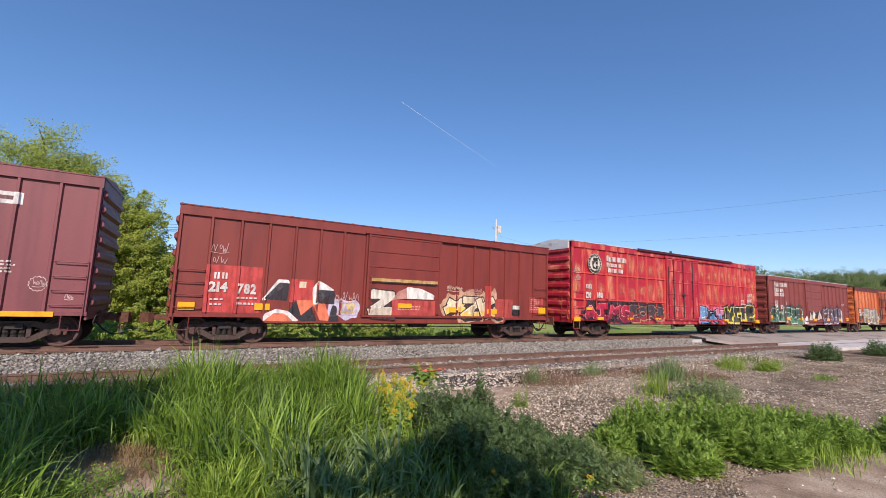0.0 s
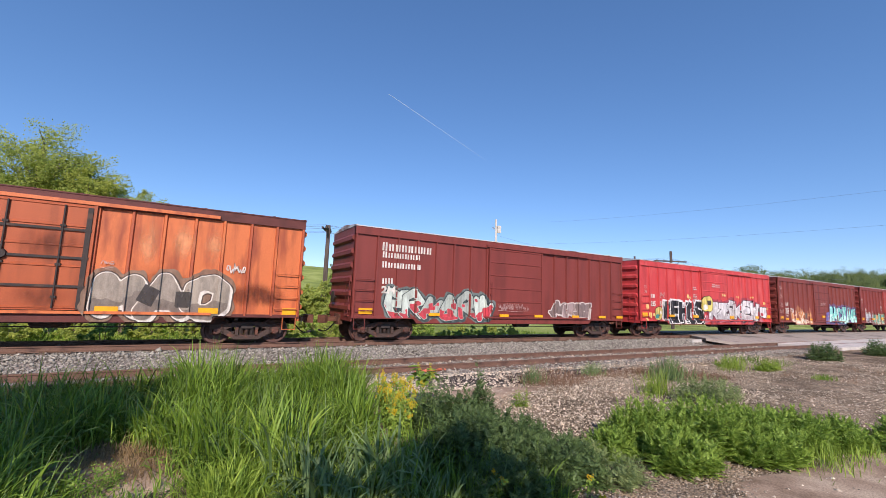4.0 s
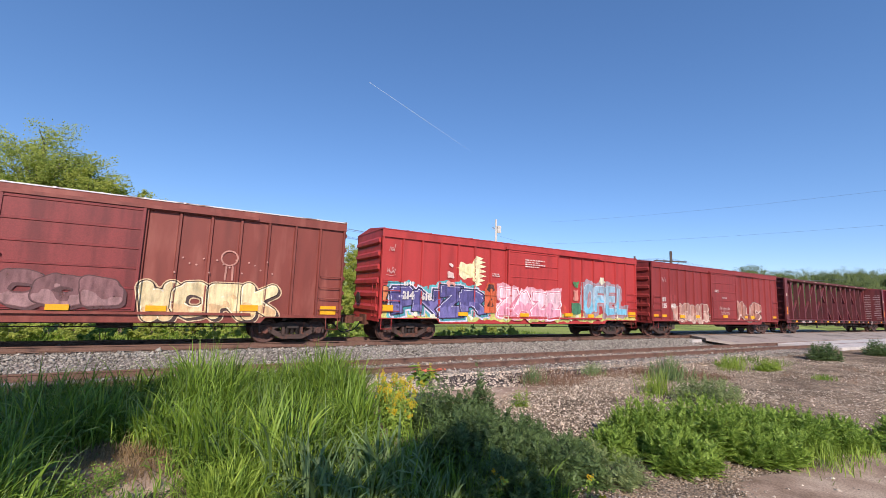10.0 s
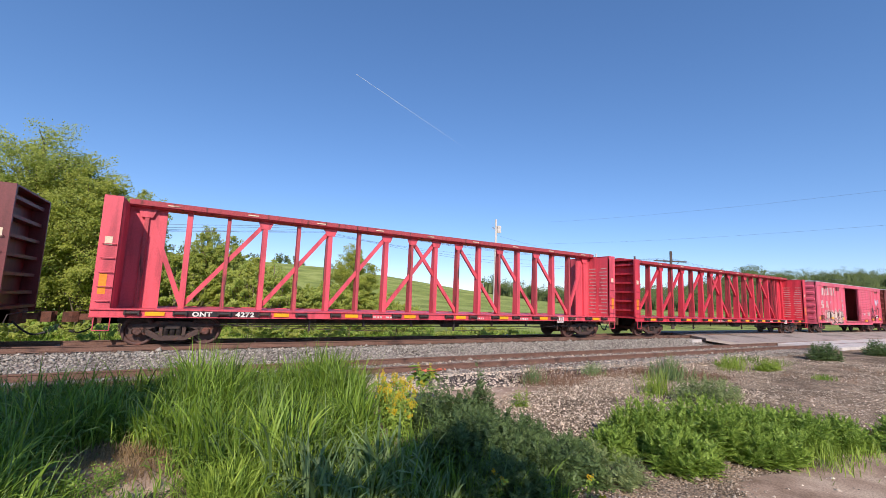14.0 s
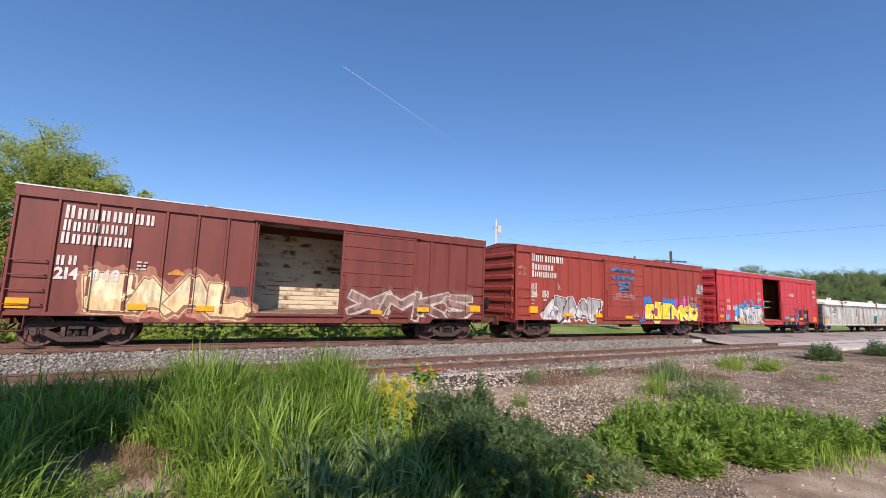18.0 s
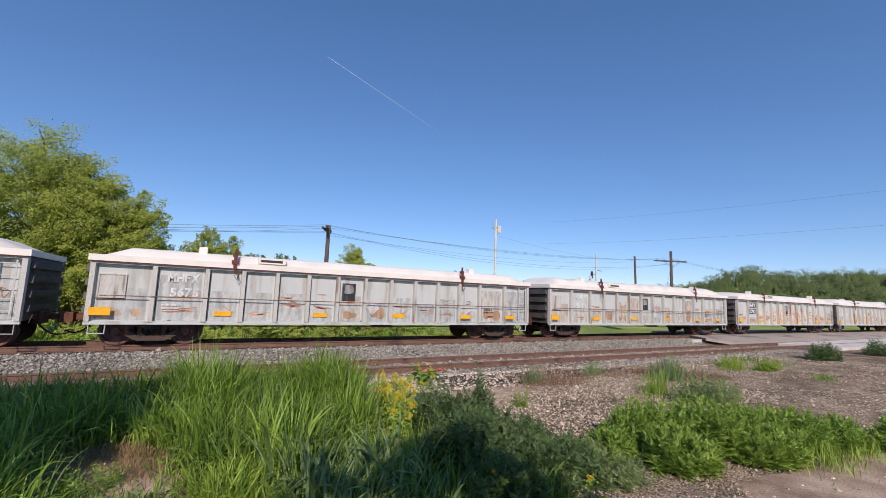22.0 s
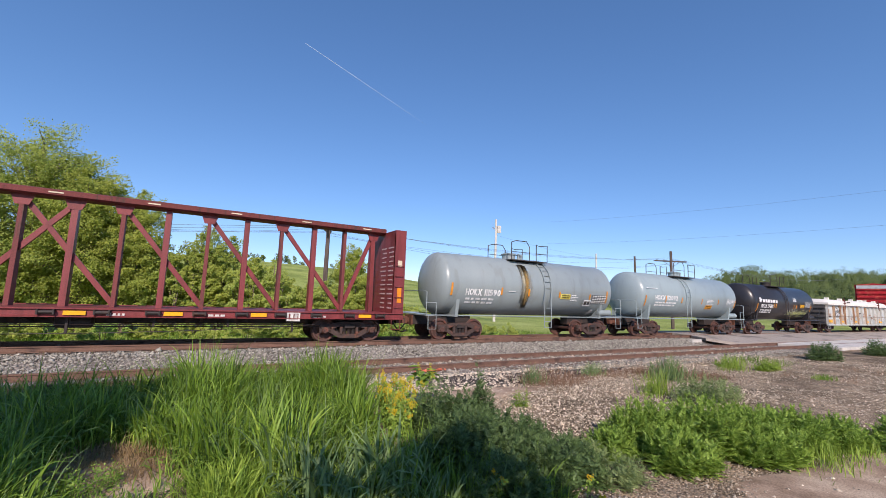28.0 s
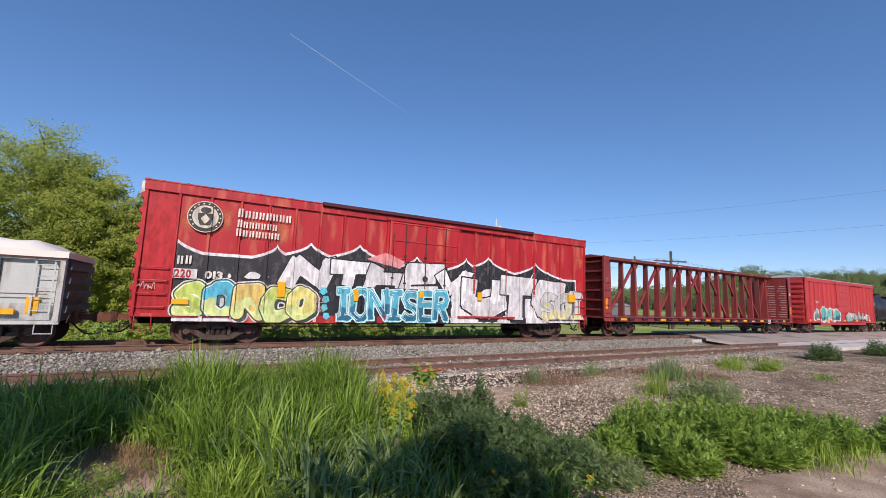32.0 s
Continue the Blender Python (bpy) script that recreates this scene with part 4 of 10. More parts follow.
def underframe(car, x0, x1, z, material):
    """Centre sill, cross members, brake gear and piping under the floor."""
    bm = bmesh.new()
    box(bm, -car.h + 0.1, car.h - 0.1, -0.22, 0.22, 0.62, z)
    part("centre_sill", bm, M_STEEL, car.ob)
    n = 5
    for k in range(n):
        x = x0 + (x1 - x0) * (k + 0.5) / n - car.h
        part("cross_bearer", prism(bmesh.new(), [(-1.45, z - 0.12), (-0.22, 0.66), (0.22, 0.66), (1.45, z - 0.12), (1.45, z), (-1.45, z)], x - 0.05, x + 0.05, "x"), M_STEEL, car.ob)
    bm = lathe(bmesh.new(), [(-0.45, 0.12), (-0.40, 0.2), (0.40, 0.2), (0.45, 0.12)], 14, "x")
    for v in bm.verts:
        v.co += Vector((1.1, -0.75, 0.72))
    part("brake_reservoir", bm, M_STEEL, car.ob, smooth=True)
    bm = bmesh.new()
    rod(bm, (x0 - car.h + 1, -1.05, 0.60), (x1 - car.h - 1, -1.05, 0.57), 0.018, 5)
    for k in range(5):
        x = x0 + 1.2 + (x1 - x0 - 2.4) * k / 4 - car.h
        rod(bm, (x, -1.05, 0.58), (x, -1.05, z), 0.014, 5)
    part("brake_rod", bm, M_STEEL, car.ob)


# ---- box cars ----
def boxcar(label, left, L, top, color, tint=None, rough=0.55, door=(6.33, 9.47), opened=False, door_color=None, tall=False, roof_white=True, plug=False, posts_color=None, ribs=5, rails=(), fade=None, trim=None, hood=None, inside="planks"):
    c = Car("boxcar", label, "freight car", left, L, "cars of the train")
    c.sill = 0.066
    h = c.h
    body = mat("car_paint", color, rough=rough, var=0.2, scale=0.9, tint=tint, streak=True, bump=0.06, fade=fade)
    c.body_mat = body
    pm = body if not posts_color else mat("faded_post_paint", posts_color, rough=0.6, var=0.4, scale=1.6, streak=True, tint=color)
    edge = body if not trim else mat("trim_paint", trim, rough=0.65, var=0.35, scale=2.0)
    z0, zt = 0.95, top - 0.30
    d0, d1 = door
    bot = 0.80
    # near wall in two lengths and a lintel, far wall, floor
    for a, b in ((0.0, d0), (d1, L)):
        part("side_wall", box(bmesh.new(), a - h, b - h, -1.50, -1.44, z0, zt), body, c.ob)
    part("side_wall", box(bmesh.new(), -h, h, 1.44, 1.50, z0, zt), body, c.ob)
    part("floor", box(bmesh.new(), -h + 0.02, h - 0.02, -1.43, 1.43, 1.02, 1.10), M_DECK, c.ob)
    if opened:
        lining = M_CREAM if inside == "box" else M_LINING
        part("inner_lining", box(bmesh.new(), -h + 0.1, h - 0.1, 1.37, 1.43, 1.10, zt), lining, c.ob, "cream inner wall" if inside == "box" else "stained white inner wall lining")
        if inside == "planks":
            nb = 16
            for k in range(nb):
                z = 1.14 + (zt - 1.2) * k / nb
                part("lining_batten", box(bmesh.new(), d0 - h - 0.8, d1 - h + 0.9, 1.33, 1.369, z, z + (zt - 1.2) / nb - 0.035), M_LINING, c.ob)
        elif inside == "door":
            for k in range(22):
                z = 1.12 + (zt - 1.5) * k / 22
                part("lining_batten", box(bmesh.new(), d0 - h + 1.0, d1 - h + 0.62, 1.31, 1.369, z, z + (zt - 1.5) / 22 - 0.05), M_SHUT, c.ob, "stained white corrugated far door")
            part("door_frame", box(bmesh.new(), d0 - h - 0.9, d0 - h + 0.98, 1.30, 1.369, 1.1, zt), M_STEEL, c.ob)
            part("door_frame", box(bmesh.new(), d1 - h + 0.64, d1 - h + 0.80, 1.28, 1.369, 1.1, zt - 0.3), M_STEEL, c.ob)
            part("door_frame", box(bmesh.new(), d0 - h + 0.99, d1 - h + 0.63, 1.28, 1.369, zt - 0.38, zt), M_STEEL, c.ob)
        else:
            part("floor_box", box(bmesh.new(), d0 - h + 0.55, d1 - h + 0.6, 0.2, 1.2, 1.06, 1.95), M_CREAM, c.ob, "cream box on the floor")
            for z in (2.05, 2.55):
                bm = pipe(bmesh.new(), [(d0 - h - 0.6, -0.9, z), (d0 - h + 0.8, -0.8, z - 0.08), (d1 - h + 0.8, -0.6, z - 0.02)], 0.025, 5)
                part("load_strap", bm, M_CREAM, c.ob, "white load strap")
            for x in (d0 + 0.9, d0 + 1.9):
                part("load_strap", rod(bmesh.new(), (x - h, -0.7, 1.06), (x - h + 0.12, -0.7, 2.55), 0.025, 5), M_CREAM, c.ob, "white load strap")
    # top chord, sills with a deeper middle
    part("top_chord", box(bmesh.new(), -h, h, -1.58, -1.42, zt, top), edge, c.ob)
    part("top_chord", box(bmesh.new(), -h, h, 1.42, 1.58, zt, top), body, c.ob)
    for s in (-1, 1):
        prism_bm = prism(bmesh.new(), [(-h, 0.92), (-h + 2.6, 0.92), (-h + 2.75, bot - 0.06), (h - 2.75, bot - 0.06), (h - 2.6, 0.92), (h, 0.92), (h, 1.02), (-h, 1.02)], s * 1.50, s * 1.565)
        part("side_sill", prism_bm, edge, c.ob)
    # posts
    nl = 7 if L < 17 else 9
    left_posts = [0.0] + [0.94 + (d0 - 1.04) * k / (nl - 1) for k in range(nl)]
    right_posts = [d1 + 0.08 + (L - 1.02 - d1) * k / (nl - 1) for k in range(nl)] + [L]
    pmesh = prism(bmesh.new(), [(-0.055, 0), (-0.03, -0.07), (0.03, -0.07), (0.055, 0)], z0 + 0.02, zt)
    for v in pmesh.verts:
        v.co = (v.co.x, v.co.z, v.co.y)
    post_me = mesh_of("side_post", pmesh, pm)
    for i, x in enumerate(left_posts + right_posts):
        xx = min(max(x, 0.06), L - 0.06)
        share("side_post", post_me, c.ob, pose(xx - h, -1.50, 0))
        share("side_post", post_me, c.ob, pose(xx - h, 1.50, 0, 0, 0, 180))
        c.steps.append((xx - 0.05, xx + 0.05, 0.072))
    for z in rails:
        for a, b in ((0.0, d0 - 0.1), (d1 + 0.1, L)):
            part("side_rail", prism(bmesh.new(), [(-1.50, z - 0.05), (-1.56, z - 0.025), (-1.56, z + 0.025), (-1.50, z + 0.05)], a - h, b - h, "x"), pm, c.ob)
    # roof
    rc = M_ROOF if roof_white else edge
    part("roof", prism(bmesh.new(), [(-1.60, top), (-1.60, top + 0.035), (0, top + 0.20), (1.60, top + 0.035), (1.60, top)], -h - 0.02, h + 0.02, "x"), rc, c.ob, "roof of galvanised sheets" if roof_white else "painted roof")
    nr = int(L / 1.05)
    rib = mesh_of("roof_rib", prism(bmesh.new(), [(-1.605, top + 0.0), (-1.605, top + 0.05), (0, top + 0.225), (1.605, top + 0.05), (1.605, top + 0.0)], -0.035, 0.035, "x"), rc)
    for k in range(nr + 1):
        share("roof_rib", rib, c.ob, pose(-h + 0.05 + (L - 0.1) * k / nr, 0, 0))
    # corrugated ends
    for s in (-1, 1):
        e = part("end_wall", prism(bmesh.new(), [(-1.50, 0.80), (1.50, 0.80), (1.50, top), (0, top + 0.18), (-1.50, top)], s * (h - 0.06), s * h, "x"), body, c.ob)
        n = 6 if not tall else 8
        rm = prism(bmesh.new(), [(-1.40, -0.10), (-1.28, -0.16), (1.28, -0.16), (1.40, -0.10), (1.40, 0.10), (1.28, 0.16), (-1.28, 0.16), (-1.40, 0.10)], 0, s * 0.09, "x")
        for v in rm.verts:
            if abs(v.co.x) > 0.01:
                v.co.z *= 0.45
        rm = mesh_of("end_rib", rm, body)
        for k in range(n):
            share("end_rib", rm, e, pose(s * h, 0, 1.30 + (top - 1.75) * k / (n - 1)))
    # door
    dm = body if not door_color else mat("door_paint", door_color, rough=rough, var=0.3, scale=1.2, streak=True, bump=0.06)
    shift = (d1 - d0) if opened else 0.0
    a, b = d0 - 0.05 + shift, d1 + 0.05 + shift
    y = -1.585
    door_ob = part("door", box(bmesh.new(), a - h, b - h, y - 0.03, y + 0.03, 1.08, zt + 0.02), dm, c.ob, "slid-open door" if opened else "")
    for k in range(ribs + 1):
        z = 1.12 + (zt - 1.20) * k / ribs
        part("door_rib", prism(bmesh.new(), [(y - 0.03, z), (y - 0.055, z + 0.015), (y - 0.055, z + 0.045), (y - 0.03, z + 0.06)], a - h + 0.05, b - h - 0.05, "x"), dm, door_ob)
    for x in (a + 0.04, b - 0.04):
        part("door_post", box(bmesh.new(), x - h - 0.04, x - h + 0.04, y - 0.058, y - 0.03, 1.08, zt + 0.02), dm, door_ob)
    bm = rod(bmesh.new(), (a + 0.16 - h, y - 0.085, 1.15), (a + 0.16 - h, y - 0.085, zt - 0.5 if plug else 2.6), 0.018, 6)
    for z in (1.3, 2.0, 2.5):
        box(bm, a + 0.10 - h, a + 0.22 - h, y - 0.09, y - 0.03, z, z + 0.05)
    part("lock_bar", bm, M_STEEL if plug else dm, door_ob)
    if plug:
        for x in (a + 0.7, (a + b) / 2, b - 0.7):
            bm = rod(bmesh.new(), (x - h, y - 0.08, 1.12), (x - h, y - 0.08, zt - 0.05), 0.024, 6)
            for z in (1.4, 2.3, 3.4):
                box(bm, x - h - 0.06, x - h + 0.06, y - 0.09, y - 0.03, z, z + 0.07)
            part("lock_bar", bm, M_STEEL, door_ob)
        bm = lathe(bmesh.new(), [(y - 0.12, 0.02), (y - 0.12, 0.11), (y - 0.05, 0.13), (y - 0.04, 0.03)], 16)
        for v in bm.verts:
            v.co += Vector(((a + b) / 2 - h, 0, 2.55))
        part("door_wheel", bm, M_STEEL, door_ob)
    c.steps.append((a, b, 0.140))
    part("door_track", box(bmesh.new(), d0 - 0.2 - h, min(L - 0.3, d1 + 3.2) - h, -1.66, -1.50, 0.98, 1.06), body, c.ob)
    part("door_track", box(bmesh.new(), d0 - 0.2 - h, min(L - 0.3, d1 + 3.2) - h, -1.655, -1.581, zt + 0.03, zt + 0.13), body, c.ob)
    if hood:
        part("door_hood", prism(bmesh.new(), [(-1.581, top - 0.10), (-1.70, top - 0.06), (-1.70, top + 0.06), (-1.581, top + 0.07)], hood[0] - h, hood[1] - h, "x"), mat("dark_hood_paint", (84, 26, 32), rough=0.6, var=0.3), c.ob)
    # ladders and grab irons
    grab = mesh_of("grab_iron", pipe(bmesh.new(), [(-0.37, 0.05, 0), (-0.37, -0.045, 0), (0.37, -0.045, 0), (0.37, 0.05, 0)], 0.014, 6), body)
    for s in (-1, 1):
        for z in (1.22, 1.62, 2.02, 2.42):
            share("grab_iron", grab, c.ob, pose(s * (h - 0.48), -1.57, z))
        rail = rod(bmesh.new(), (s * (h - 0.09), -1.60, 0.95), (s * (h - 0.09), -1.60, 2.45), 0.014, 6)
        part("grab_rail", rail, body, c.ob)
    lad2 = ladder_mesh(0.42, 0.98, 2.35, 4, body)
    share("ladder", lad2, c.ob, pose(-h, -0.9, 0, 0, 0, -90))
    share("ladder", lad2, c.ob, pose(h, 0.9, 0, 0, 0, 90))
    for s in (-1, 1):
        bm = pipe(bmesh.new(), [(s * (h - 0.12), -1.55, 0.94), (s * (h - 0.12), -1.56, 0.52), (s * (h - 0.55), -1.56, 0.52), (s * (h - 0.55), -1.55, 0.94)], 0.016, 5)
        part("step", bm, body, c.ob)
    box_bm = lathe(bmesh.new(), [(-h - 0.22, 0.02), (-h - 0.20, 0.24), (-h - 0.17, 0.24), (-h - 0.15, 0.03), (-h - 0.05, 0.03)], 18, "x")
    for v in box_bm.verts:
        v.co += Vector((0, 0.5, 1.7))
    part("brake_wheel", box_bm, M_STEEL, c.ob)
    underframe(c, 0.5, L - 0.5, 0.95, M_STEEL)
    off = 1.60 if L < 17 else 2.40
    bogie(c, off)
    bogie(c, L - off)
    ends(c)
    return c


# ---- centre-beam flat cars ----
def centrebeam(label, left, L, color, posts_tint=None, rough=0.5, web=False):
    c = Car("centrebeam_flatcar", label, "freight car", left, L, "cars of the train")
    h = c.h
    body = mat("flatcar_paint", color, rough=rough, var=0.3, scale=1.3, tint=posts_tint, streak=True, bump=0.06)
    dull = mat("worn_post_paint", tuple(int(v * 0.72 + w * 0.16) for v, w in zip(color, (120, 84, 66))), rough=0.7, var=0.45, scale=2.5, tint=(84, 54, 46), streak=True, bump=0.1)
    c.body_mat = body
    c.wall = 1.50
    top = 4.46
    for s in (-1, 1):
        part("side_sill", prism(bmesh.new(), [(s * 1.44, 0.88), (s * 1.52, 0.88), (s * 1.52, 0.90), (s * 1.46, 0.92), (s * 1.46, 1.08), (s * 1.52, 1.10), (s * 1.52, 1.14), (s * 1.44, 1.14)], -h, h, "x"), body, c.ob)
    part("deck", box(bmesh.new(), -h + 0.02, h - 0.02, -1.44, 1.44, 1.04, 1.12), body, c.ob)
    underframe(c, 0.5, L - 0.5, 1.04, M_STEEL)
    # bulkheads with outer ribs
    for s in (-1, 1):
        b = part("bulkhead", prism(bmesh.new(), [(-1.45, 1.12), (1.45, 1.12), (1.45, 4.30), (1.30, 4.46), (-1.30, 4.46), (-1.45, 4.30)], s * (h - 0.42), s * (h - 0.46), "x"), body, c.ob)
        for k in range(6):
            z = 1.45 + k * 0.54
            part("bulkhead_rib", box(bmesh.new(), s * (h - 0.40), s * (h - 0.12), -1.40, 1.40, z, z + 0.10), body, b)
        for y in (-1.42, 1.42):
            part("bulkhead_post", box(bmesh.new(), s * h, s * (h - 0.46), y - 0.05, y + 0.05, 1.12, 4.44), body, b)
        part("reflector", box(bmesh.new(), s * (h - 0.30), s * (h - 0.12), -1.476, -1.471, 1.55, 2.15), M_REFL_O, b)
        part("plate", box(bmesh.new(), s * (h - 0.32), s * (h - 0.14), -1.476, -1.471, 3.0, 3.25), M_LINING, b)
        part("bulkhead_cap", box(bmesh.new(), s * h, s * (h - 0.46), -1.47, 1.47, 4.441, 4.49), body, b)
        if web:
            part("web_plate", box(bmesh.new(), s * (h - 0.46), s * (h - 1.5), -0.045, 0.045, 1.12, top), body, c.ob)
    # top chord
    part("top_chord", prism(bmesh.new(), [(-0.38, top + 0.02), (-0.40, top + 0.17), (-0.2, top + 0.22), (0.2, top + 0.22), (0.40, top + 0.17), (0.38, top + 0.02), (0.30, top - 0.03), (-0.30, top - 0.03)], -h + 0.46, h - 0.46, "x"), dull, c.ob)
    for k in range(9):
        part("stencil", box(bmesh.new(), 1.5 + (L - 3) * k / 8 - h, 1.85 + (L - 3) * k / 8 - h, -0.405, -0.395, top + 0.07, top + 0.11), M_LINING, c.ob)
    # posts, inclined outwards to the foot
    n = 18
    xs = [0.94 + (L - 1.88) * k / (n - 1) for k in range(n)]
    pm = {}
    for i, x in enumerate(xs):
        wide = 0.085 if i % 2 else 0.06
        if wide not in pm:
            bm = bmesh.new()
            prism(bm, [(-0.20, 1.12), (0.20, 1.12), (0.13, top - 0.02), (-0.13, top - 0.02)], -wide, wide, "x")
            pm[wide] = mesh_of("upright_post", bm, dull if wide < 0.07 else body)
        share("upright_post", pm[wide], c.ob, pose(x - h, 0, 0))
    # diagonals over two bays, leaning to the middle
    mid = (n - 1) // 2
    braces = [(1, 0)] + [(i, i + 2) for i in (1, 3, 5, 7)] + [(i + 2, i) for i in (8, 10, 12, 14)] + [(16, 17)]
    for i, j in braces:
        a, b = xs[i], xs[j]
        bm = bmesh.new()
        p, q = Vector((a - h, 0, 1.18)), Vector((b - h, 0, top - 0.10))
        d = (q - p).normalized()
        up = Vector((0, 1, 0)).cross(d).normalized() * 0.075
        o = Vector((0, 0.06 if j > i else 0.052, 0))
        vs = [bm.verts.new(v) for v in (p - up - o, p + up - o, q + up - o, q - up - o, p - up + o, p + up + o, q + up + o, q - up + o)]
        for f in ((0, 1, 2, 3), (7, 6, 5, 4), (0, 4, 5, 1), (1, 5, 6, 2), (2, 6, 7, 3), (3, 7, 4, 0)):
            bm.faces.new([vs[k] for k in f])
        part("diagonal_brace", bm, body, c.ob)
        bm = prism(bmesh.new(), [(b - h - 0.28, top - 0.02), (b - h + 0.28, top - 0.02), (b - h + 0.16, top - 0.34), (b - h - 0.16, top - 0.34)], -0.15, -0.12)
        part("gusset", bm, body, c.ob)
    # brake pipe and cable slung under the deck
    part("brake_pipe", rod(bmesh.new(), (-h + 3.2, -1.2, 0.66), (h - 3.2, -1.2, 0.66), 0.016, 5), M_STEEL, c.ob)
    part("slack_cable", pipe(bmesh.new(), [(-h + 3.4 + (L - 6.8) * k / 8, -1.25, 0.66 - 0.26 * (1 - abs(k / 4 - 1) ** 2)) for k in range(9)], 0.012, 5), M_STEEL, c.ob)
    for k in range(8):
        x = -h + 4.2 + (L - 8.4) * k / 7
        part("hanger", box(bmesh.new(), x - 0.03, x + 0.03, -1.27, -1.19, 0.42 if k % 3 == 1 else 0.6, 1.04), M_STEEL, c.ob)
    # winches along the sill
    wm = bmesh.new()
    rod(wm, (-0.16, -1.55, 1.02), (0.16, -1.55, 1.02), 0.05, 8)
    for s in (-1, 1):
        box(wm, s * 0.17 - 0.02, s * 0.17 + 0.02, -1.61, -1.46, 0.95, 1.09)
    wm = mesh_of("winch", wm, M_STEEL)
    for k in range(18):
        share("winch", wm, c.ob, pose(1.0 + (L - 2.0) * k / 17 - h, 0, 0))
    for s in (-1, 1):
        bm = pipe(bmesh.new(), [(s * (h - 0.12), -1.48, 0.9), (s * (h - 0.12), -1.5, 0.5), (s * (h - 0.5), -1.5, 0.5), (s * (h - 0.5), -1.48, 0.9)], 0.016, 5)
        part("step", bm, body, c.ob)
        part("ladder", ladder_bm(s, h), body, c.ob)
    bogie(c, 2.05)
    bogie(c, L - 2.05)
    ends(c)
    return c


def ladder_bm(s, h):
    bm = bmesh.new()
    for k in range(5):
        z = 1.35 + 0.42 * k
        pipe(bm, [(s * (h - 0.1), -1.48, z), (s * (h - 0.1), -1.53, z), (s * (h - 0.42), -1.53, z), (s * (h - 0.42), -1.48, z)], 0.012, 5)
    return bm


# ---- covered gondolas ----
def gondola(label, left, L, seed, bumps=True):
    c = Car("covered_gondola", label, "freight car", left, L, "cars of the train")
    h = c.h
    rnd = random.Random(seed)
    c.wall = 1.45
    c.body_mat = M_GOND
    part("side_wall", box(bmesh.new(), -h + 0.05, h - 0.05, -1.45, -1.40, 0.74, 2.50), M_GOND, c.ob)
    part("side_wall", box(bmesh.new(), -h + 0.05, h - 0.05, 1.45, 1.50, 0.74, 2.50), M_GOND, c.ob)
    part("floor", box(bmesh.new(), -h + 0.05, h - 0.05, -1.44, 1.44, 0.84, 0.92), M_STEEL, c.ob)
    for s in (-1, 1):
        e = part("end_wall", box(bmesh.new(), s * h, s * (h - 0.05), -1.49, 1.49, 0.76, 2.50), M_GOND_SHADE, c.ob)
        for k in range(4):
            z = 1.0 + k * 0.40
            part("end_rib", prism(bmesh.new(), [(-1.42, z), (1.42, z), (1.36, z + 0.2), (-1.36, z + 0.2)], s * h, s * (h + 0.10), "x"), M_GOND_SHADE, e)
        part("top_chord", box(bmesh.new(), -h, h, s * 1.46, s * 1.60, 2.44, 2.55), M_GOND, c.ob)
        part("side_sill", box(bmesh.new(), -h, h, s * 1.47, s * 1.57, 0.68, 0.78), M_GOND, c.ob)
    xs = [1.56] + [2.96 + (L - 5.79) * k / 10 for k in range(11)] + [L - 1.43]
    pm = prism(bmesh.new(), [(-0.075, 0), (-0.06, -0.15), (0.06, -0.15), (0.075, 0)], 0.76, 2.44)
    for v in pm.verts:
        v.co = (v.co.x, v.co.z, v.co.y)
    pm = mesh_of("side_post", pm, M_GOND_P)
    rusty = pm.copy()
    rusty.materials[0] = M_POST_R
    # dark strip right of each post: rusty edge and post shadow in one colour
    sm = mesh_of("post_seam", box(bmesh.new(), 0.075, 0.10, -0.012, 0.0, 0.79, 2.43), M_SEAM)
    for x in [0.07] + xs + [L - 0.07]:
        share("side_post", rusty if seed == 9 and 1 < x < 9.6 and rnd.random() < 0.8 else pm, c.ob, pose(x - h, -1.45, 0))
        share("side_post", pm, c.ob, pose(x - h, 1.50, 0, 0, 0, 180))
        if 0.1 < x < L - 0.1:
            share("post_seam", sm, c.ob, pose(x - h, -1.45, 0))
        c.steps.append((x - 0.10, x + 0.10, 0.155))
    bm = rod(bmesh.new(), (-h + 0.3, -1.615, 1.52), (h - 0.3, -1.615, 1.50), 0.016, 5)
    if seed not in (3, 6, 7):
        part("strap_cable", bm, M_SEAM, c.ob)
    # lid: crowned white cover with rippled crests
    nx, ny = 90, 11
    V, F = [], []
    for i in range(nx + 1):
        x = -h - 0.04 + (L + 0.08) * i / nx
        e = min(1.0, min(i, nx - i) / 5.0)
        rip = 0.0
        if bumps:
            rip = (0.05 if seed == 9 else 0.12) * abs(math.sin(i * 0.42 + seed)) ** 3 + 0.025 * math.sin(i * 0.9 + seed * 2)
        for j in range(ny + 1):
            t = j / ny * 2 - 1
            y = t * 1.64
            crown = (1 - abs(t) ** 4)
            z = 2.62 + e * (0.16 * crown + 0.24 * (1 - abs(t) ** 10)) + rip * e * (1 - abs(t) ** 6) * (0.7 + 0.3 * math.cos(3 * t + i))
            V.append((x, y, z))
    for i in range(nx):
        for j in range(ny):
            k = i * (ny + 1) + j
            F.append((k, k + 1, k + ny + 2, k + ny + 1))
    lid = new("lid", soup("lid", V, F, M_LID, smooth=True))
    lid.parent = c.ob
    tagged(lid, "white fibreglass lid" if not bumps else "bulging white tarpaulin lid")
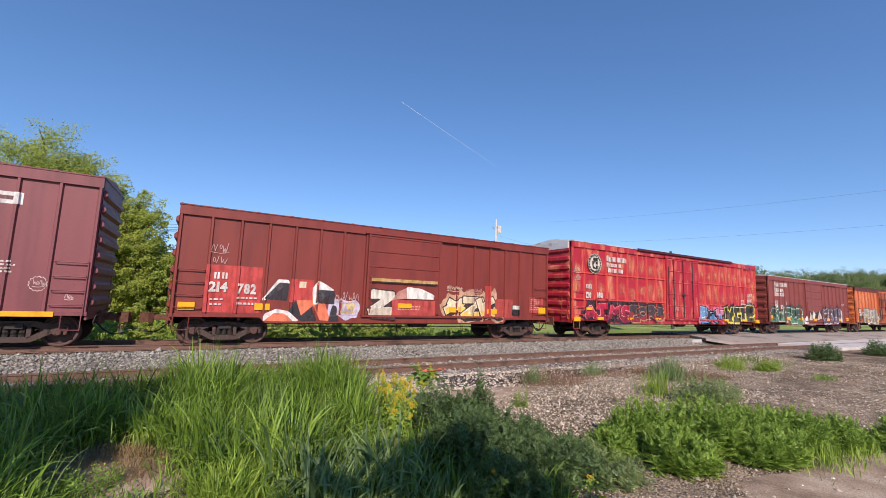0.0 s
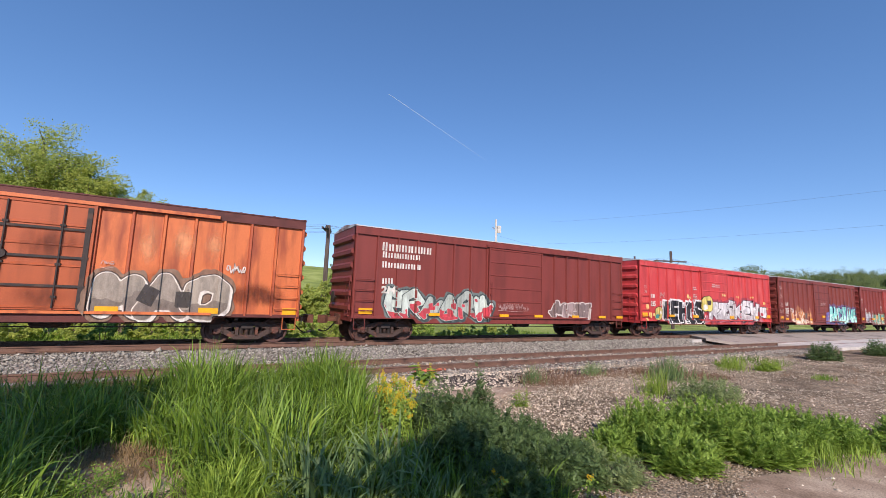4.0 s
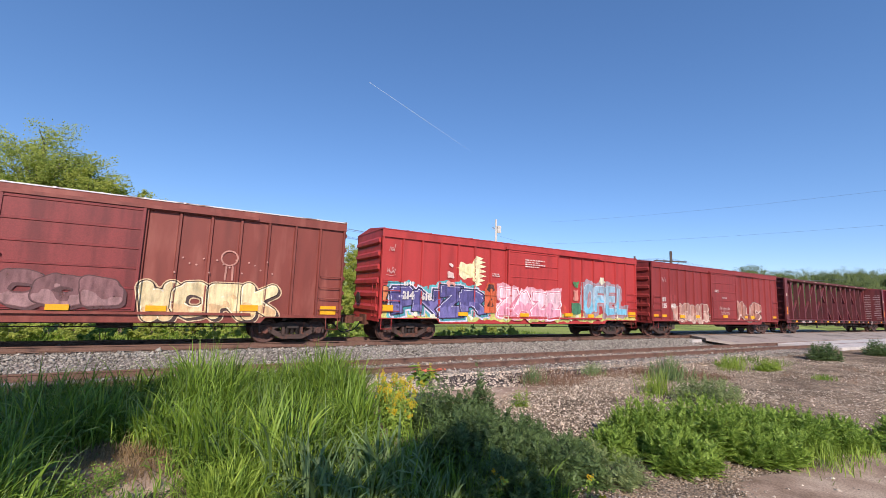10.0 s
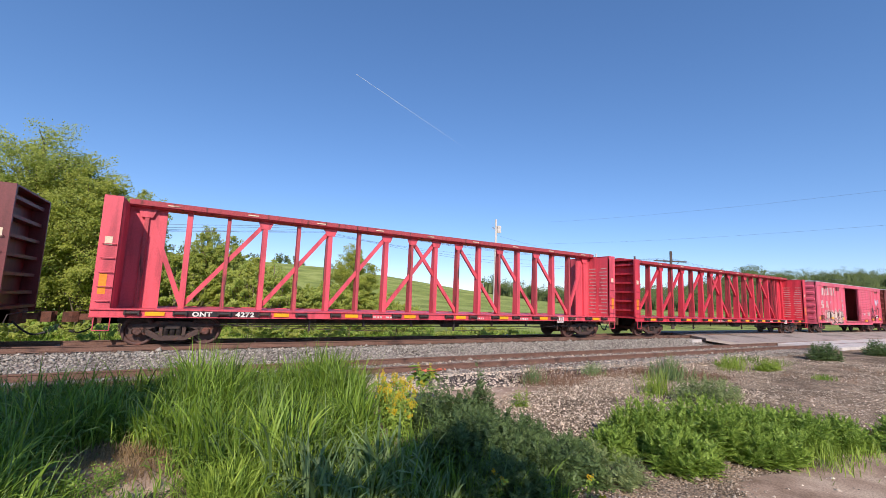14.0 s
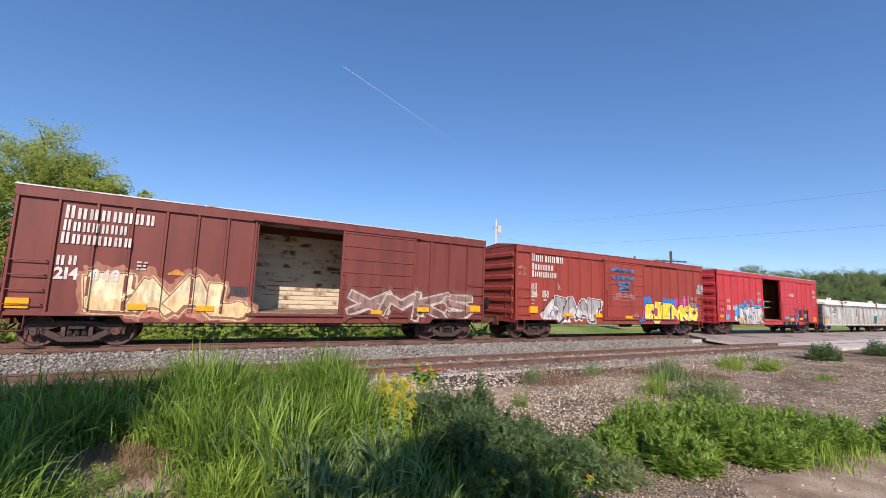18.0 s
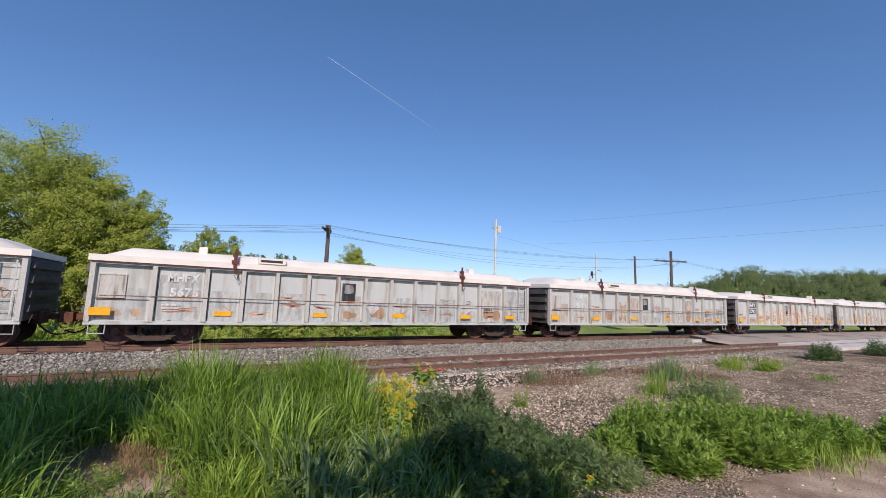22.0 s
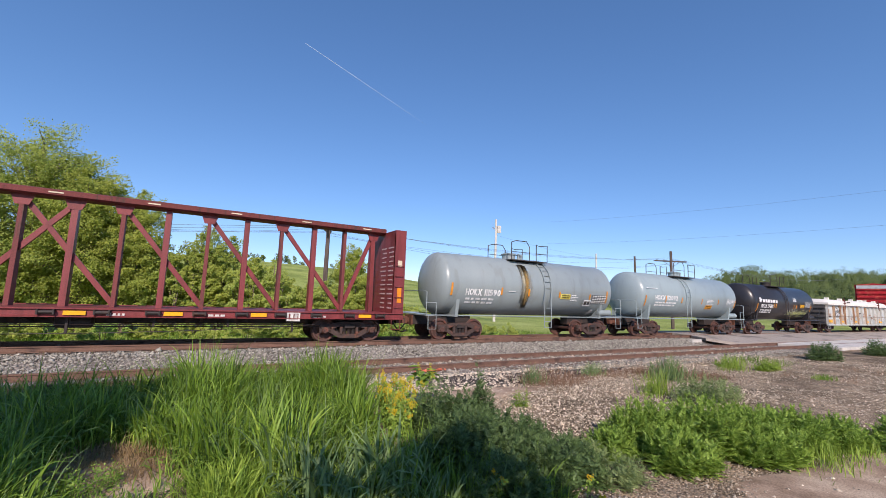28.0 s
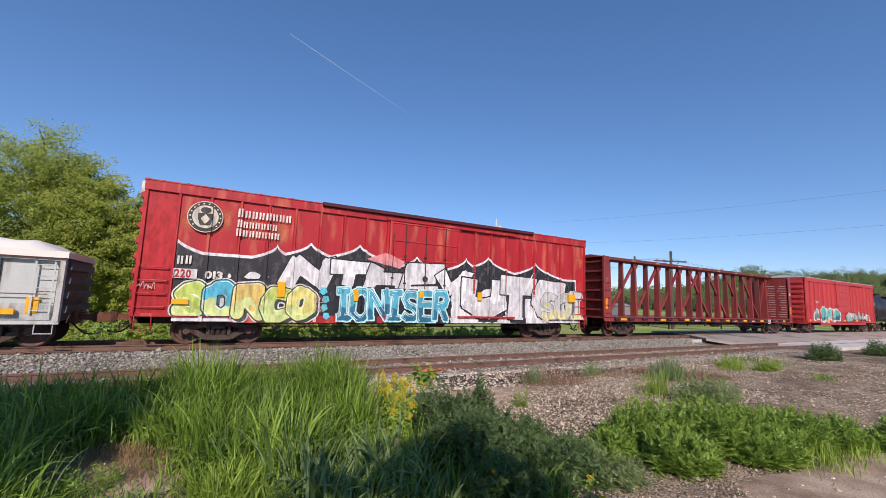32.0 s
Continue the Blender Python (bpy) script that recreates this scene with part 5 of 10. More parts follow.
    for s in (-1, 1):
        part("lid_rim", box(bmesh.new(), -h - 0.05, h + 0.05, s * 1.60, s * 1.66, 2.52, 2.70), M_LID, lid)
        part("lid_rim", box(bmesh.new(), s * (h + 0.055), s * (h + 0.0), -1.60, 1.60, 2.52, 2.70), M_LID, lid)
    for x in (3.72, 12.6):
        bm = bmesh.new()
        box(bm, x - h - 0.05, x - h + 0.05, -1.70, -1.665, 2.50, 2.92)
        box(bm, x - h - 0.11, x - h + 0.11, -1.72, -1.60, 2.66, 2.78)
        box(bm, x - h - 0.08, x - h + 0.06, -1.69, -1.55, 2.90, 3.00)
        rod(bm, (x - h, -1.62, 2.98), (x - h + 0.03, -1.60, 3.16), 0.045, 6)
        rod(bm, (x - h + 0.02, -1.69, 2.50), (x - h + 0.05, -1.69, 2.32), 0.035, 6)
        pipe(bm, [(x - h, -1.69, 2.3), (x - h + 0.07, -1.69, 2.15), (x - h + 0.15, -1.68, 2.34)], 0.013, 5)
        part("lid_clamp", bm, M_CLAMP, c.ob, "rusty red lid clamp")
        bm = pipe(bmesh.new(), [(x - h + 0.25, -0.4, 2.9), (x - h + 0.38, -0.4, 3.10), (x - h + 0.62, -0.4, 2.95)], 0.016, 5)
        part("lifting_eye", bm, M_STEEL, lid)
    for x in (2.77, 13.36) if seed != 9 else (1.6, 4.6, 7.35, 9.61, 10.94, 13.55):
        part("lid_lug", box(bmesh.new(), x - h - 0.12, x - h + 0.12, -1.2, -0.9, 2.9, 3.18), M_LID, lid)
    # ladders
    hatch = part("hatch", box(bmesh.new(), -h + 0.24, -h + 0.84, -1.485, -1.452, 1.45, 2.12), M_GOND_P, c.ob)
    for x0, x1, z0, z1 in ((0.2, 0.88, 2.12, 2.16), (0.2, 0.88, 1.41, 1.45), (0.2, 0.24, 1.45, 2.12), (0.84, 0.88, 1.45, 2.12)):
        part("hatch_frame", box(bmesh.new(), -h + x0, -h + x1, -1.50, -1.452, z0, z1), M_SEAM if z0 < 1.42 else M_GOND_P, hatch)
    sign = part("sign", box(bmesh.new(), -h + 4.42, -h + 5.32, -1.60, -1.45, 2.74, 2.92), M_LID, c.ob, "small white sign on the lid")
    part("sign_mark", box(bmesh.new(), -h + 4.5, -h + 5.2, -1.608, -1.60, 2.79, 2.87), M_STEEL, sign)
    part("top_seam", box(bmesh.new(), -h, h, -1.665, -1.602, 2.495, 2.518), M_CLAMP, c.ob)
    lad = ladder_mesh(0.40, 0.95, 2.40, 5, M_GOND)
    share("ladder", lad, c.ob, pose(h - 0.62, -1.53, 0))
    for s in (-1, 1):
        bm = pipe(bmesh.new(), [(s * (h - 0.12), -1.5, 0.75), (s * (h - 0.12), -1.52, 0.42), (s * (h - 0.5), -1.52, 0.42), (s * (h - 0.5), -1.5, 0.75)], 0.016, 5)
        part("step", bm, M_GOND, c.ob)
    underframe(c, 0.5, L - 0.5, 0.84, M_STEEL)
    # repainted and bare patches, panel by panel, and rust scrapes
    edges = [0.07] + xs + [L - 0.07]
    if seed == 9:
        for k in range(14):
            a = 1.7 + 0.95 * k * rnd.uniform(0.9, 1.05)
            z, lift = rnd.uniform(1.0, 1.4), rnd.uniform(0.4, 1.0)
            way = rnd.choice((-1, 1))
            pts = [(a + way * 0.5 * t ** 1.6, z + lift * t) for t in (0, 0.2, 0.4, 0.6, 0.8, 1.0)]
            for (p, q), (u, v) in zip(pts, pts[1:]):
                c.wedge([(p, q), (p + 0.05, q), (u + 0.04, v), (u, v)], (164, 116, 92), "rust_scrape")
    for k, (a, b) in enumerate(zip(edges, edges[1:])):
        tone = rnd.choice(((186, 188, 183), (180, 182, 178), (174, 178, 175), (190, 186, 176), (188, 178, 164)))
        z = rnd.choice((1.25, 1.5, 1.75, 2.2))
        worn = seed in (6, 7) and 2.5 < a < L - 2
        if worn:
            tone, z = rnd.choice(((226, 200, 172), (222, 190, 158), (214, 198, 180))), rnd.choice((1.6, 1.75, 1.9))
        c.lay("repainted_patch", rect(a + 0.14, b - 0.14, 0.80, z), tone)
        if rnd.random() < 0.3:
            q = (a + 0.15, b - 0.15, 0.80, 0.80 + rnd.uniform(0.25, 0.7))
            c.spray("rust_stain", cloud_field(*q, rnd.randint(0, 99), 0.10), *q, rnd.choice(((186, 160, 134), (176, 142, 112), (192, 172, 150))))
        for j in range(rnd.randint(2, 4) if worn else rnd.randint(0, 3)):
            z = rnd.uniform(0.88, 1.55)
            if rnd.random() < (0.4 if worn else 0.1):
                c.lay("rust_scrape", scrawl(a + 0.16, b - 0.16, z - 0.05, z + rnd.uniform(0.2, 0.5), rnd.uniform(0.018, 0.034), seed * 17 + k * 5 + j, 0.7), rnd.choice(((198, 150, 114), (186, 134, 96), (172, 126, 98))))
                continue
            c.lay("rust_scrape", scrape(a + 0.13, b - 0.13, z, z + rnd.uniform(0.12, 0.35), 0.05, seed * 31 + k * 7 + j), rnd.choice(((178, 118, 82), (188, 132, 96), (196, 150, 116), (150, 118, 100))))
    bogie(c, 1.60)
    bogie(c, L - 1.60)
    ends(c)
    return c


M_GOND_P = mat("gondola_post_paint", (182, 180, 172), rough=0.7, var=0.3, scale=1.5, tint=(142, 124, 108), streak=True)
M_GOND = mat("grey_gondola_paint", (188, 192, 188), rough=0.65, var=0.12, scale=1.0, tint=(170, 168, 160), streak=True)
M_POST_R = mat("rusted_post_paint", (170, 140, 112), rough=0.8, var=0.5, scale=2.0, tint=(136, 84, 52), streak=True)
M_SEAM = mat("gondola_rust_shade", (112, 88, 74), rough=0.85, var=0.4, scale=5, tint=(150, 140, 130))
# gondola ends: shade put into a colour far darker than the sides
M_GOND_SHADE = mat("gondola_end_shade", (84, 80, 78), rough=0.7, var=0.3, scale=1.5)
M_LID = mat("white_lid", (230, 224, 212), rough=0.55, var=0.08, scale=1.2)
M_CLAMP = mat("rusty_clamp", (104, 52, 42), rough=0.8, var=0.4, scale=6)


# ---- tank cars ----
def tank_car(label, x0, x1, color, r, zc, sill0, sill1, boff, dome_x, stain=None, reach=0.05, man=0.0):
    left, L = sill0, sill1 - sill0
    c = Car("tank_car", label, "freight car", left, L, "cars of the train")
    h = c.h
    body = mat("tank_paint", color, rough=0.33, var=0.09, scale=0.8, tint=stain, streak=True, bump=0.04)
    a, b = x0 - left - h, x1 - left - h
    prof = [(a + 0.60 * (1 - math.cos(t)), max(0.02, r * math.sin(t))) for t in (k / 8 * math.pi / 2 for k in range(9))]
    full = prof + [(a + 2.2, r), (a + 2.21, r + 0.006), (b - 2.21, r + 0.006), (b - 2.2, r)] + [(b - (p - a), q) for p, q in prof[::-1]]
    bm = lathe(bmesh.new(), full, 64, "x")
    for v in bm.verts:
        v.co.z += zc
    part("tank", bm, body, c.ob, smooth=True)
    c.tank = (r, zc)
    # sills and platforms at both ends
    for s in (-1, 1):
        part("stub_sill", box(bmesh.new(), s * h, s * (h - 3.0), -0.25, 0.25, 0.62, 1.05), M_STEEL, c.ob)
        part("end_platform", box(bmesh.new(), s * h, s * (h - 0.55), -1.45, 1.45, 1.05, 1.10), body, c.ob)
        sx = (a if s < 0 else b) - s * 1.1
        part("saddle", prism(bmesh.new(), [(-1.1, 1.0), (1.1, 1.0), (1.25, zc - 0.55), (0.6, zc - r + 0.05), (-0.6, zc - r + 0.05), (-1.25, zc - 0.55)], sx - 0.08, sx + 0.08, "x"), body, c.ob)
        bm = pipe(bmesh.new(), [(s * (h - 0.03), -1.42, 1.1), (s * (h - 0.03), -1.42, 2.05), (s * (h - 0.03), -1.2, 2.1), (s * (h - 0.03), 1.2, 2.1), (s * (h - 0.03), 1.42, 2.05), (s * (h - 0.03), 1.42, 1.1)], 0.017, 6)
        pipe(bm, [(s * (h - 0.03), -1.42, 1.6), (s * (h - 0.5), -1.42, 1.6), (s * (h - 0.5), -1.42, 1.1)], 0.017, 6)
        part("end_handrail", bm, body, c.ob)
        bm = pipe(bmesh.new(), [(s * (h - 0.12), -1.44, 1.05), (s * (h - 0.12), -1.46, 0.5), (s * (h - 0.5), -1.46, 0.5), (s * (h - 0.5), -1.44, 1.05)], 0.016, 5)
        part("step", bm, body, c.ob)
    part("side_rail", rod(bmesh.new(), (-h + 0.4, -1.46, 1.08), (h - 0.4, -1.46, 1.08), 0.028, 6), body, c.ob)
    part("side_rail", rod(bmesh.new(), (-h + 0.4, 1.46, 1.08), (h - 0.4, 1.46, 1.08), 0.028, 6), body, c.ob)
    bm = lathe(bmesh.new(), [(-0.5, 0.1), (-0.45, 0.17), (0.45, 0.17), (0.5, 0.1)], 14, "x")
    for v in bm.verts:
        v.co += Vector((h - 1.0, -1.05, 1.32))
    part("air_reservoir", bm, body, c.ob, smooth=True)
    # manway, valves, platform with railing
    dx = dome_x - left - h
    zt = zc + r
    bm = lathe(bmesh.new(), [(zt - 0.1, 0.34), (zt + 0.22, 0.34), (zt + 0.22, 0.40), (zt + 0.27, 0.40), (zt + 0.32, 0.2)], 20, "z")
    for v in bm.verts:
        v.co.x += dx + man
    part("manway", bm, body if stain else M_STEEL, c.ob)
    bm = bmesh.new()
    for k, q in enumerate((man + 0.55, man + 0.72, man + 0.9)):
        rod(bm, (dx + q, -0.1 + 0.1 * k, zt - 0.05), (dx + q, -0.1 + 0.1 * k, zt + 0.32), 0.06, 8)
        rod(bm, (dx + q - 0.12, -0.1 + 0.1 * k, zt + 0.25), (dx + q + 0.12, -0.1 + 0.1 * k, zt + 0.25), 0.03, 6)
    part("valve", bm, body if stain else M_STEEL, c.ob)
    p = part("walkway", box(bmesh.new(), dx - 1.05, dx + 1.3, -1.0, 1.0, zt - 0.12, zt - 0.08), M_STEEL, c.ob)
    for y in (-0.98, 0.98):
        bm = bmesh.new()
        pipe(bm, [(dx - 1.05, y, zt - 0.1), (dx - 1.05, y, zt + 0.76), (dx - 0.75, y, zt + 0.86), (dx - 0.1, y, zt + 0.86), (dx + 0.1, y, zt + 0.6), (dx + 0.1, y, zt - 0.1)], 0.02, 6)
        pipe(bm, [(dx + 0.55, y, zt - 0.1), (dx + 0.55, y, zt + 0.76), (dx + 0.75, y, zt + 0.7), (dx + 1.3, y, zt + 0.76), (dx + 1.3, y, zt - 0.1)], 0.02, 6)
        rod(bm, (dx - 1.05, y, zt + 0.3), (dx + 0.1, y, zt + 0.3), 0.016, 6)
        rod(bm, (dx + 0.55, y, zt + 0.3), (dx + 1.3, y, zt + 0.3), 0.016, 6)
        part("railing", bm, M_STEEL, c.ob)
    # ladder curved over the shell
    bm = bmesh.new()
    arc = [(-(r + 0.07) * math.sin(t), zc + (r + 0.07) * math.cos(t)) for t in (0.35, 0.65, 0.95, 1.25, 1.57)] + [(-(r + 0.07), 1.0), (-(r + 0.07), 0.55)]
    for s in (-0.22, 0.22):
        pipe(bm, [(dx + reach + s, y, z) for y, z in arc], 0.024, 6)
    for k in range(10):
        t = k / 9 * (len(arc) - 1)
        i = min(int(t), len(arc) - 2)
        f = t - i
        y, z = arc[i][0] * (1 - f) + arc[i + 1][0] * f, arc[i][1] * (1 - f) + arc[i + 1][1] * f
        rod(bm, (dx + reach - 0.22, y, z), (dx + reach + 0.22, y, z), 0.016, 5)
    part("ladder", bm, body if stain else M_STEEL, c.ob)
    bogie(c, boff)
    bogie(c, L - boff)
    ends(c)

    def lay(name, bm, color, label=""):
        off = c.coat()
        zs = [v.co.z for v in bm.verts]
        for z in np.arange(min(zs) + 0.08, max(zs), 0.08):
            bmesh.ops.bisect_plane(bm, geom=bm.verts[:] + bm.edges[:] + bm.faces[:], plane_co=(0, 0, float(z)), plane_no=(0, 0, 1))
        for v in bm.verts:
            d = max(-1.0, min(1.0, (v.co.z - zc) / r))
            v.co.y = -math.sqrt(max(0, 1 - d * d)) * r - 0.006 - off
            v.co.x -= h
        return part(name, bm, paint_mat(color) if isinstance(color, tuple) else color, c.ob, label)

    c.lay = lay
    return c


def flat_marks(c, L):
    """Orange reflectors, white stencils and a plate along the sill."""
    for x in (1.32, 4.97, 7.47, 9.9, 12.34, 14.7, 17.15, L - 1.85):
        c.reflector(x, x + 0.5, 0.94, 1.06)
    for x in (8.45, 9.1, 13.3, 15.9, 19.2):
        c.small(x, x + 0.5, 0.93, 1.07)
    c.patch(18.3, 18.75, 0.80, 1.12, (226, 222, 214))
    c.patch(18.36, 18.69, 0.86, 1.06, (120, 56, 56))
    c.patch(18.42, 18.52, 0.88, 1.04, (226, 222, 214))
    c.patch(18.56, 18.66, 0.88, 1.04, (226, 222, 214))
    for y0, y1 in ((-1.3, -0.72), (-0.55, 0.1)):
        for k in range(14):
            z = 1.3 + 0.19 * k
            e = y1 - 0.4 * (y1 - y0) * random.random()
            part("stencil", box(bmesh.new(), c.h - 0.475, c.h - 0.464, y0, e, z, z + 0.05), paint_mat((206, 180, 174)), c.ob)


def gondola_marks(c, no, plated, i):
    if plated:
        c.patch(1.75, 2.85, 1.95, 2.30, (30, 30, 32))
        c.patch(1.85, 2.85, 1.50, 1.85, (30, 30, 32))
    ink = (234, 234, 232) if plated else (218, 219, 216)
    c.lay("owner_mark", letters("MHFX", 0.045, 1.9, 2.75, 2.0, 2.25), ink, "white painted letters MHFX")
    c.number(no, 2.0, 2.75, 1.55, 1.80, ink)
    for x in (0.1, 3.25, 6.4, 9.5, 12.6, 15.05):
        c.reflector(x, x + 0.5, 0.95, 1.10 if x > 1 else 1.18, (236, 150, 24))
    x = (7.4, 7.4, 7.4, 7.4, 7.4, 5.9, 7.4)[i]
    c.patch(x, x + 0.52, 1.56, 2.22, (44, 44, 46)) if i < 4 else c.patch(x, x + 0.65, 1.68, 1.88, (44, 44, 46))
    c.lay("emblem", blob(x + 0.08, x + 0.44, 1.82, 2.16, 3, 3, 0.1), (150, 148, 146)) if i < 4 else c.small(x + 0.08, x + 0.58, 1.72, 1.84)
    d = x + 1.25
    bm = bmesh.new()
    bm.faces.new([bm.verts.new(q) for q in ((d, 0, 1.05), (d + 0.26, 0, 1.31), (d, 0, 1.57), (d - 0.26, 0, 1.31))])
    c.lay("hazard_placard", bm, (206, 204, 200), "white diamond hazard placard")
    if i == 6:
        c.patch(13.86, 14.44, 1.16, 1.48, (234, 232, 228))
        c.reflector(15.72, 15.98, 0.98, 1.42, (236, 150, 24))
    c.small(13.9, 14.4, 1.2, 1.44, (60, 60, 62))
    c.small(1.8, 2.3, 1.15, 1.35)
    if i == 0:
        c.wedge([(12.25, 0.9), (12.6, 0.85), (13.35, 1.75), (13.1, 1.95), (12.3, 1.8)], (216, 224, 220))
        for x in (12.3, 12.62, 12.94):
            c.wedge([(x, 0.92), (x + 0.16, 0.9), (x + 0.42, 1.5), (x + 0.2, 1.85)], (52, 120, 120))
        c.wedge([(13.05, 0.9), (13.4, 0.92), (13.2, 1.4)], (60, 72, 76))


def tank_marks(c, mark, no, spots, color=(232, 232, 230)):
    """Markings of a tank car. spots: places along the car of the mark, the number, the strips, the plate, the print, the grid and the placard."""
    (m0, m1), (n0, n1), z, strips, (p0, p1, pz, pcol), (t0, t1, tz), (g0, g1, gz, dark), d = spots
    c.lay("owner_mark", letters(mark, 0.045, m0, m1, z, z + 0.26), color, "white painted letters " + mark)
    c.lay("number", letters(no, 0.045, n0, n1, z, z + 0.26), color, "painted number " + no)
    for k in range(2):
        x = m0 + 0.05
        while x < n1 - 0.3:
            w = random.uniform(0.16, 0.4)
            c.lay("stencil", rect(x, x + w, z - 0.22 - 0.16 * k, z - 0.13 - 0.16 * k), color)
            x += w + 0.07
    for x, z0, z1 in strips:
        c.lay("reflector_strip", rect(x - 0.05, x + 0.05, z0, z1), (224, 146, 36))
    c.lay("warning_plate", rect(p0, p1, pz, pz + 0.26), pcol, "yellow warning plate")
    for k in range(2):
        c.lay("stencil", rect(p0 + 0.07, p1 - 0.07, pz + 0.05 + 0.1 * k, pz + 0.11 + 0.1 * k), tuple(int(v * 0.5) for v in pcol))
    for k in range(4):
        c.lay("stencil", rect(t0, t1 - 0.14 * (k % 2), tz + 0.09 * k, tz + 0.04 + 0.09 * k), color)
    if dark:
        c.lay("data_panel", rect(g0, g1, gz, gz + 0.46), (62, 66, 68))
    for k in range(5):
        for q in range(6):
            x = g0 + 0.03 + (g1 - g0) / 6 * q
            c.lay("data_panel", rect(x, x + (g1 - g0) / 6 - 0.05, gz + 0.03 + 0.088 * k, gz + 0.08 + 0.088 * k), color)
    bm = bmesh.new()
    bm.faces.new([bm.verts.new(q) for q in ((d, 0, 1.14), (d + 0.2, 0, 1.34), (d, 0, 1.54), (d - 0.2, 0, 1.34))])
    c.lay("hazard_placard", bm, (226, 226, 222), "white diamond hazard placard")


# ---- the cars, from the first to the last ----
c = boxcar('purple-brown high boxcar with rust-stained sides', -18.6, 15.75, 4.95, (130, 70, 72), tall=True, roof_white=False)
c.tag(14.5, 14.75, 1.68, 1.9, seed=11)
c.tag(15.2, 15.4, 1.35, 1.55, seed=28)
for q in ((13.2, 13.38, 3.79, 4.24), (13.38, 14.06, 3.91, 4.24)):
    c.patch(*q, (228, 224, 216))
c.patch(13.42, 13.86, 4.02, 4.13, (112, 60, 62))
c.small(13.8, 14.1, 2.05, 2.42)
c.spray("tag", lambda x, z: np.abs(np.hypot(x - 14.62, z - 1.78) - 0.17 - 0.035 * np.abs(np.sin(7 * np.arctan2(z - 1.78, x - 14.62)))) - 0.012, 14.35, 14.9, 1.5, 2.06, (214, 190, 180), cell=0.02)
c.reflector(13.98, 15.04, 0.89, 1.03)

c = boxcar('brown-red boxcar with orange and black graffiti', -0.9, 15.7, 4.46, (128, 52, 42), roof_white=False)
c.patch(0.89, 2.58, 1.07, 2.61, (200, 72, 66))
c.patch(3.52, 4.33, 1.46, 2.28, (200, 72, 66))
W, K, R = (234, 228, 220), (52, 48, 52), (232, 124, 88)
c.cloud(4.75, 6.2, 0.76, 1.75, (206, 196, 214), 13)
c.wedge([(2.6, 1.5), (2.72, 1.5), (3.5, 2.14), (3.44, 2.24), (3.1, 2.24)], W)
c.wedge([(2.68, 1.55), (3.45, 1.5), (3.48, 2.12), (3.15, 2.13)], K)
c.wedge([(2.62, 0.82), (3.9, 0.80), (3.5, 1.15), (3.1, 1.22), (2.75, 1.05)], W)
c.wedge([(2.72, 0.80), (3.7, 0.79), (3.38, 1.06), (3.05, 1.08)], R)
c.wedge([(3.5, 1.15), (3.95, 0.8), (4.5, 0.82), (4.2, 1.55), (3.85, 1.7)], K)
c.wedge([(3.95, 1.0), (4.45, 1.45), (4.3, 1.75), (3.75, 1.55)], R)
c.wedge([(4.3, 1.45), (4.6, 0.84), (5.0, 0.82), (4.75, 1.5), (4.5, 2.2), (4.3, 2.0)], R)
c.wedge([(4.28, 1.95), (4.36, 1.4), (4.46, 1.4), (5.12, 1.98), (4.75, 2.15), (4.5, 2.3)], W)
c.wedge([(4.42, 1.45), (5.12, 1.42), (5.1, 1.92), (4.48, 1.94)], K)
c.wedge([(4.9, 0.8), (5.3, 0.8), (5.2, 1.35), (5.05, 1.4)], K)
c.patch(3.56, 4.3, 1.55, 2.28, (200, 72, 66))
c.patch(3.82, 4.06, 1.98, 2.2, (226, 206, 170))
c.cloud(5.3, 5.98, 1.1, 1.65, (214, 196, 176), 15)
c.tag(5.35, 5.95, 1.1, 1.6, (226, 196, 92), 16, 0.04)
c.burner('Z', 6.35, 7.5, 0.98, 2.1, (228, 218, 200), (70, 50, 46), (206, 190, 168), None, None, None, None, 17, 0.3)
c.wedge([(7.6, 1.72), (9.2, 1.72), (9.25, 1.9), (8.6, 2.15), (8.0, 2.2)], (234, 226, 214))
c.wedge([(7.35, 1.66), (8.0, 1.72), (7.95, 2.15), (7.6, 2.0)], (196, 140, 124))
c.patch(7.35, 9.28, 1.06, 1.66, (190, 76, 68))
c.small(7.6, 8.6, 1.28, 1.5, (216, 160, 140))
c.burner('XZK', 9.84, 12.6, 0.93, 1.98, (226, 206, 168), (64, 48, 44), (238, 196, 92), (240, 232, 214), None, (206, 160, 128), None, 20, 0.32, jag=0.25, flame=0.25)
c.patch(11.9, 12.25, 0.98, 2.42, (186, 68, 62))
c.patch(12.5, 13.5, 1.0, 1.85, (182, 76, 66))
c.tag(9.9, 10.7, 2.1, 2.4, (216, 196, 170), 31, 0.022)
c.tag(10.9, 11.7, 2.05, 2.3, (196, 150, 130), 33, 0.018)
c.patch(13.45, 13.9, 1.12, 1.62, (44, 40, 42))
c.patch(13.5, 13.85, 1.4, 1.58, (222, 214, 204))
c.patch(14.5, 15.4, 1.25, 2.0, (176, 72, 64))
c.small(14.6, 15.2, 1.4, 1.95, (214, 150, 134))
c.tag(0.96, 1.50, 2.98, 3.36, seed=21)
c.tag(1.01, 1.50, 2.57, 2.94, seed=38)
c.tag(5.10, 6.01, 1.48, 1.91, seed=22)
c.tag(5.19, 6.01, 0.99, 1.43, seed=39)
c.number('214', 1.01, 1.54, 1.75, 2.05)
c.number('782', 1.85, 2.41, 1.71, 2.02)
c.block(1.12, 1.3, 2.16, 2.37)
c.block(1.35, 1.53, 2.17, 2.37)
c.small(1.06, 1.45, 1.47, 1.57)
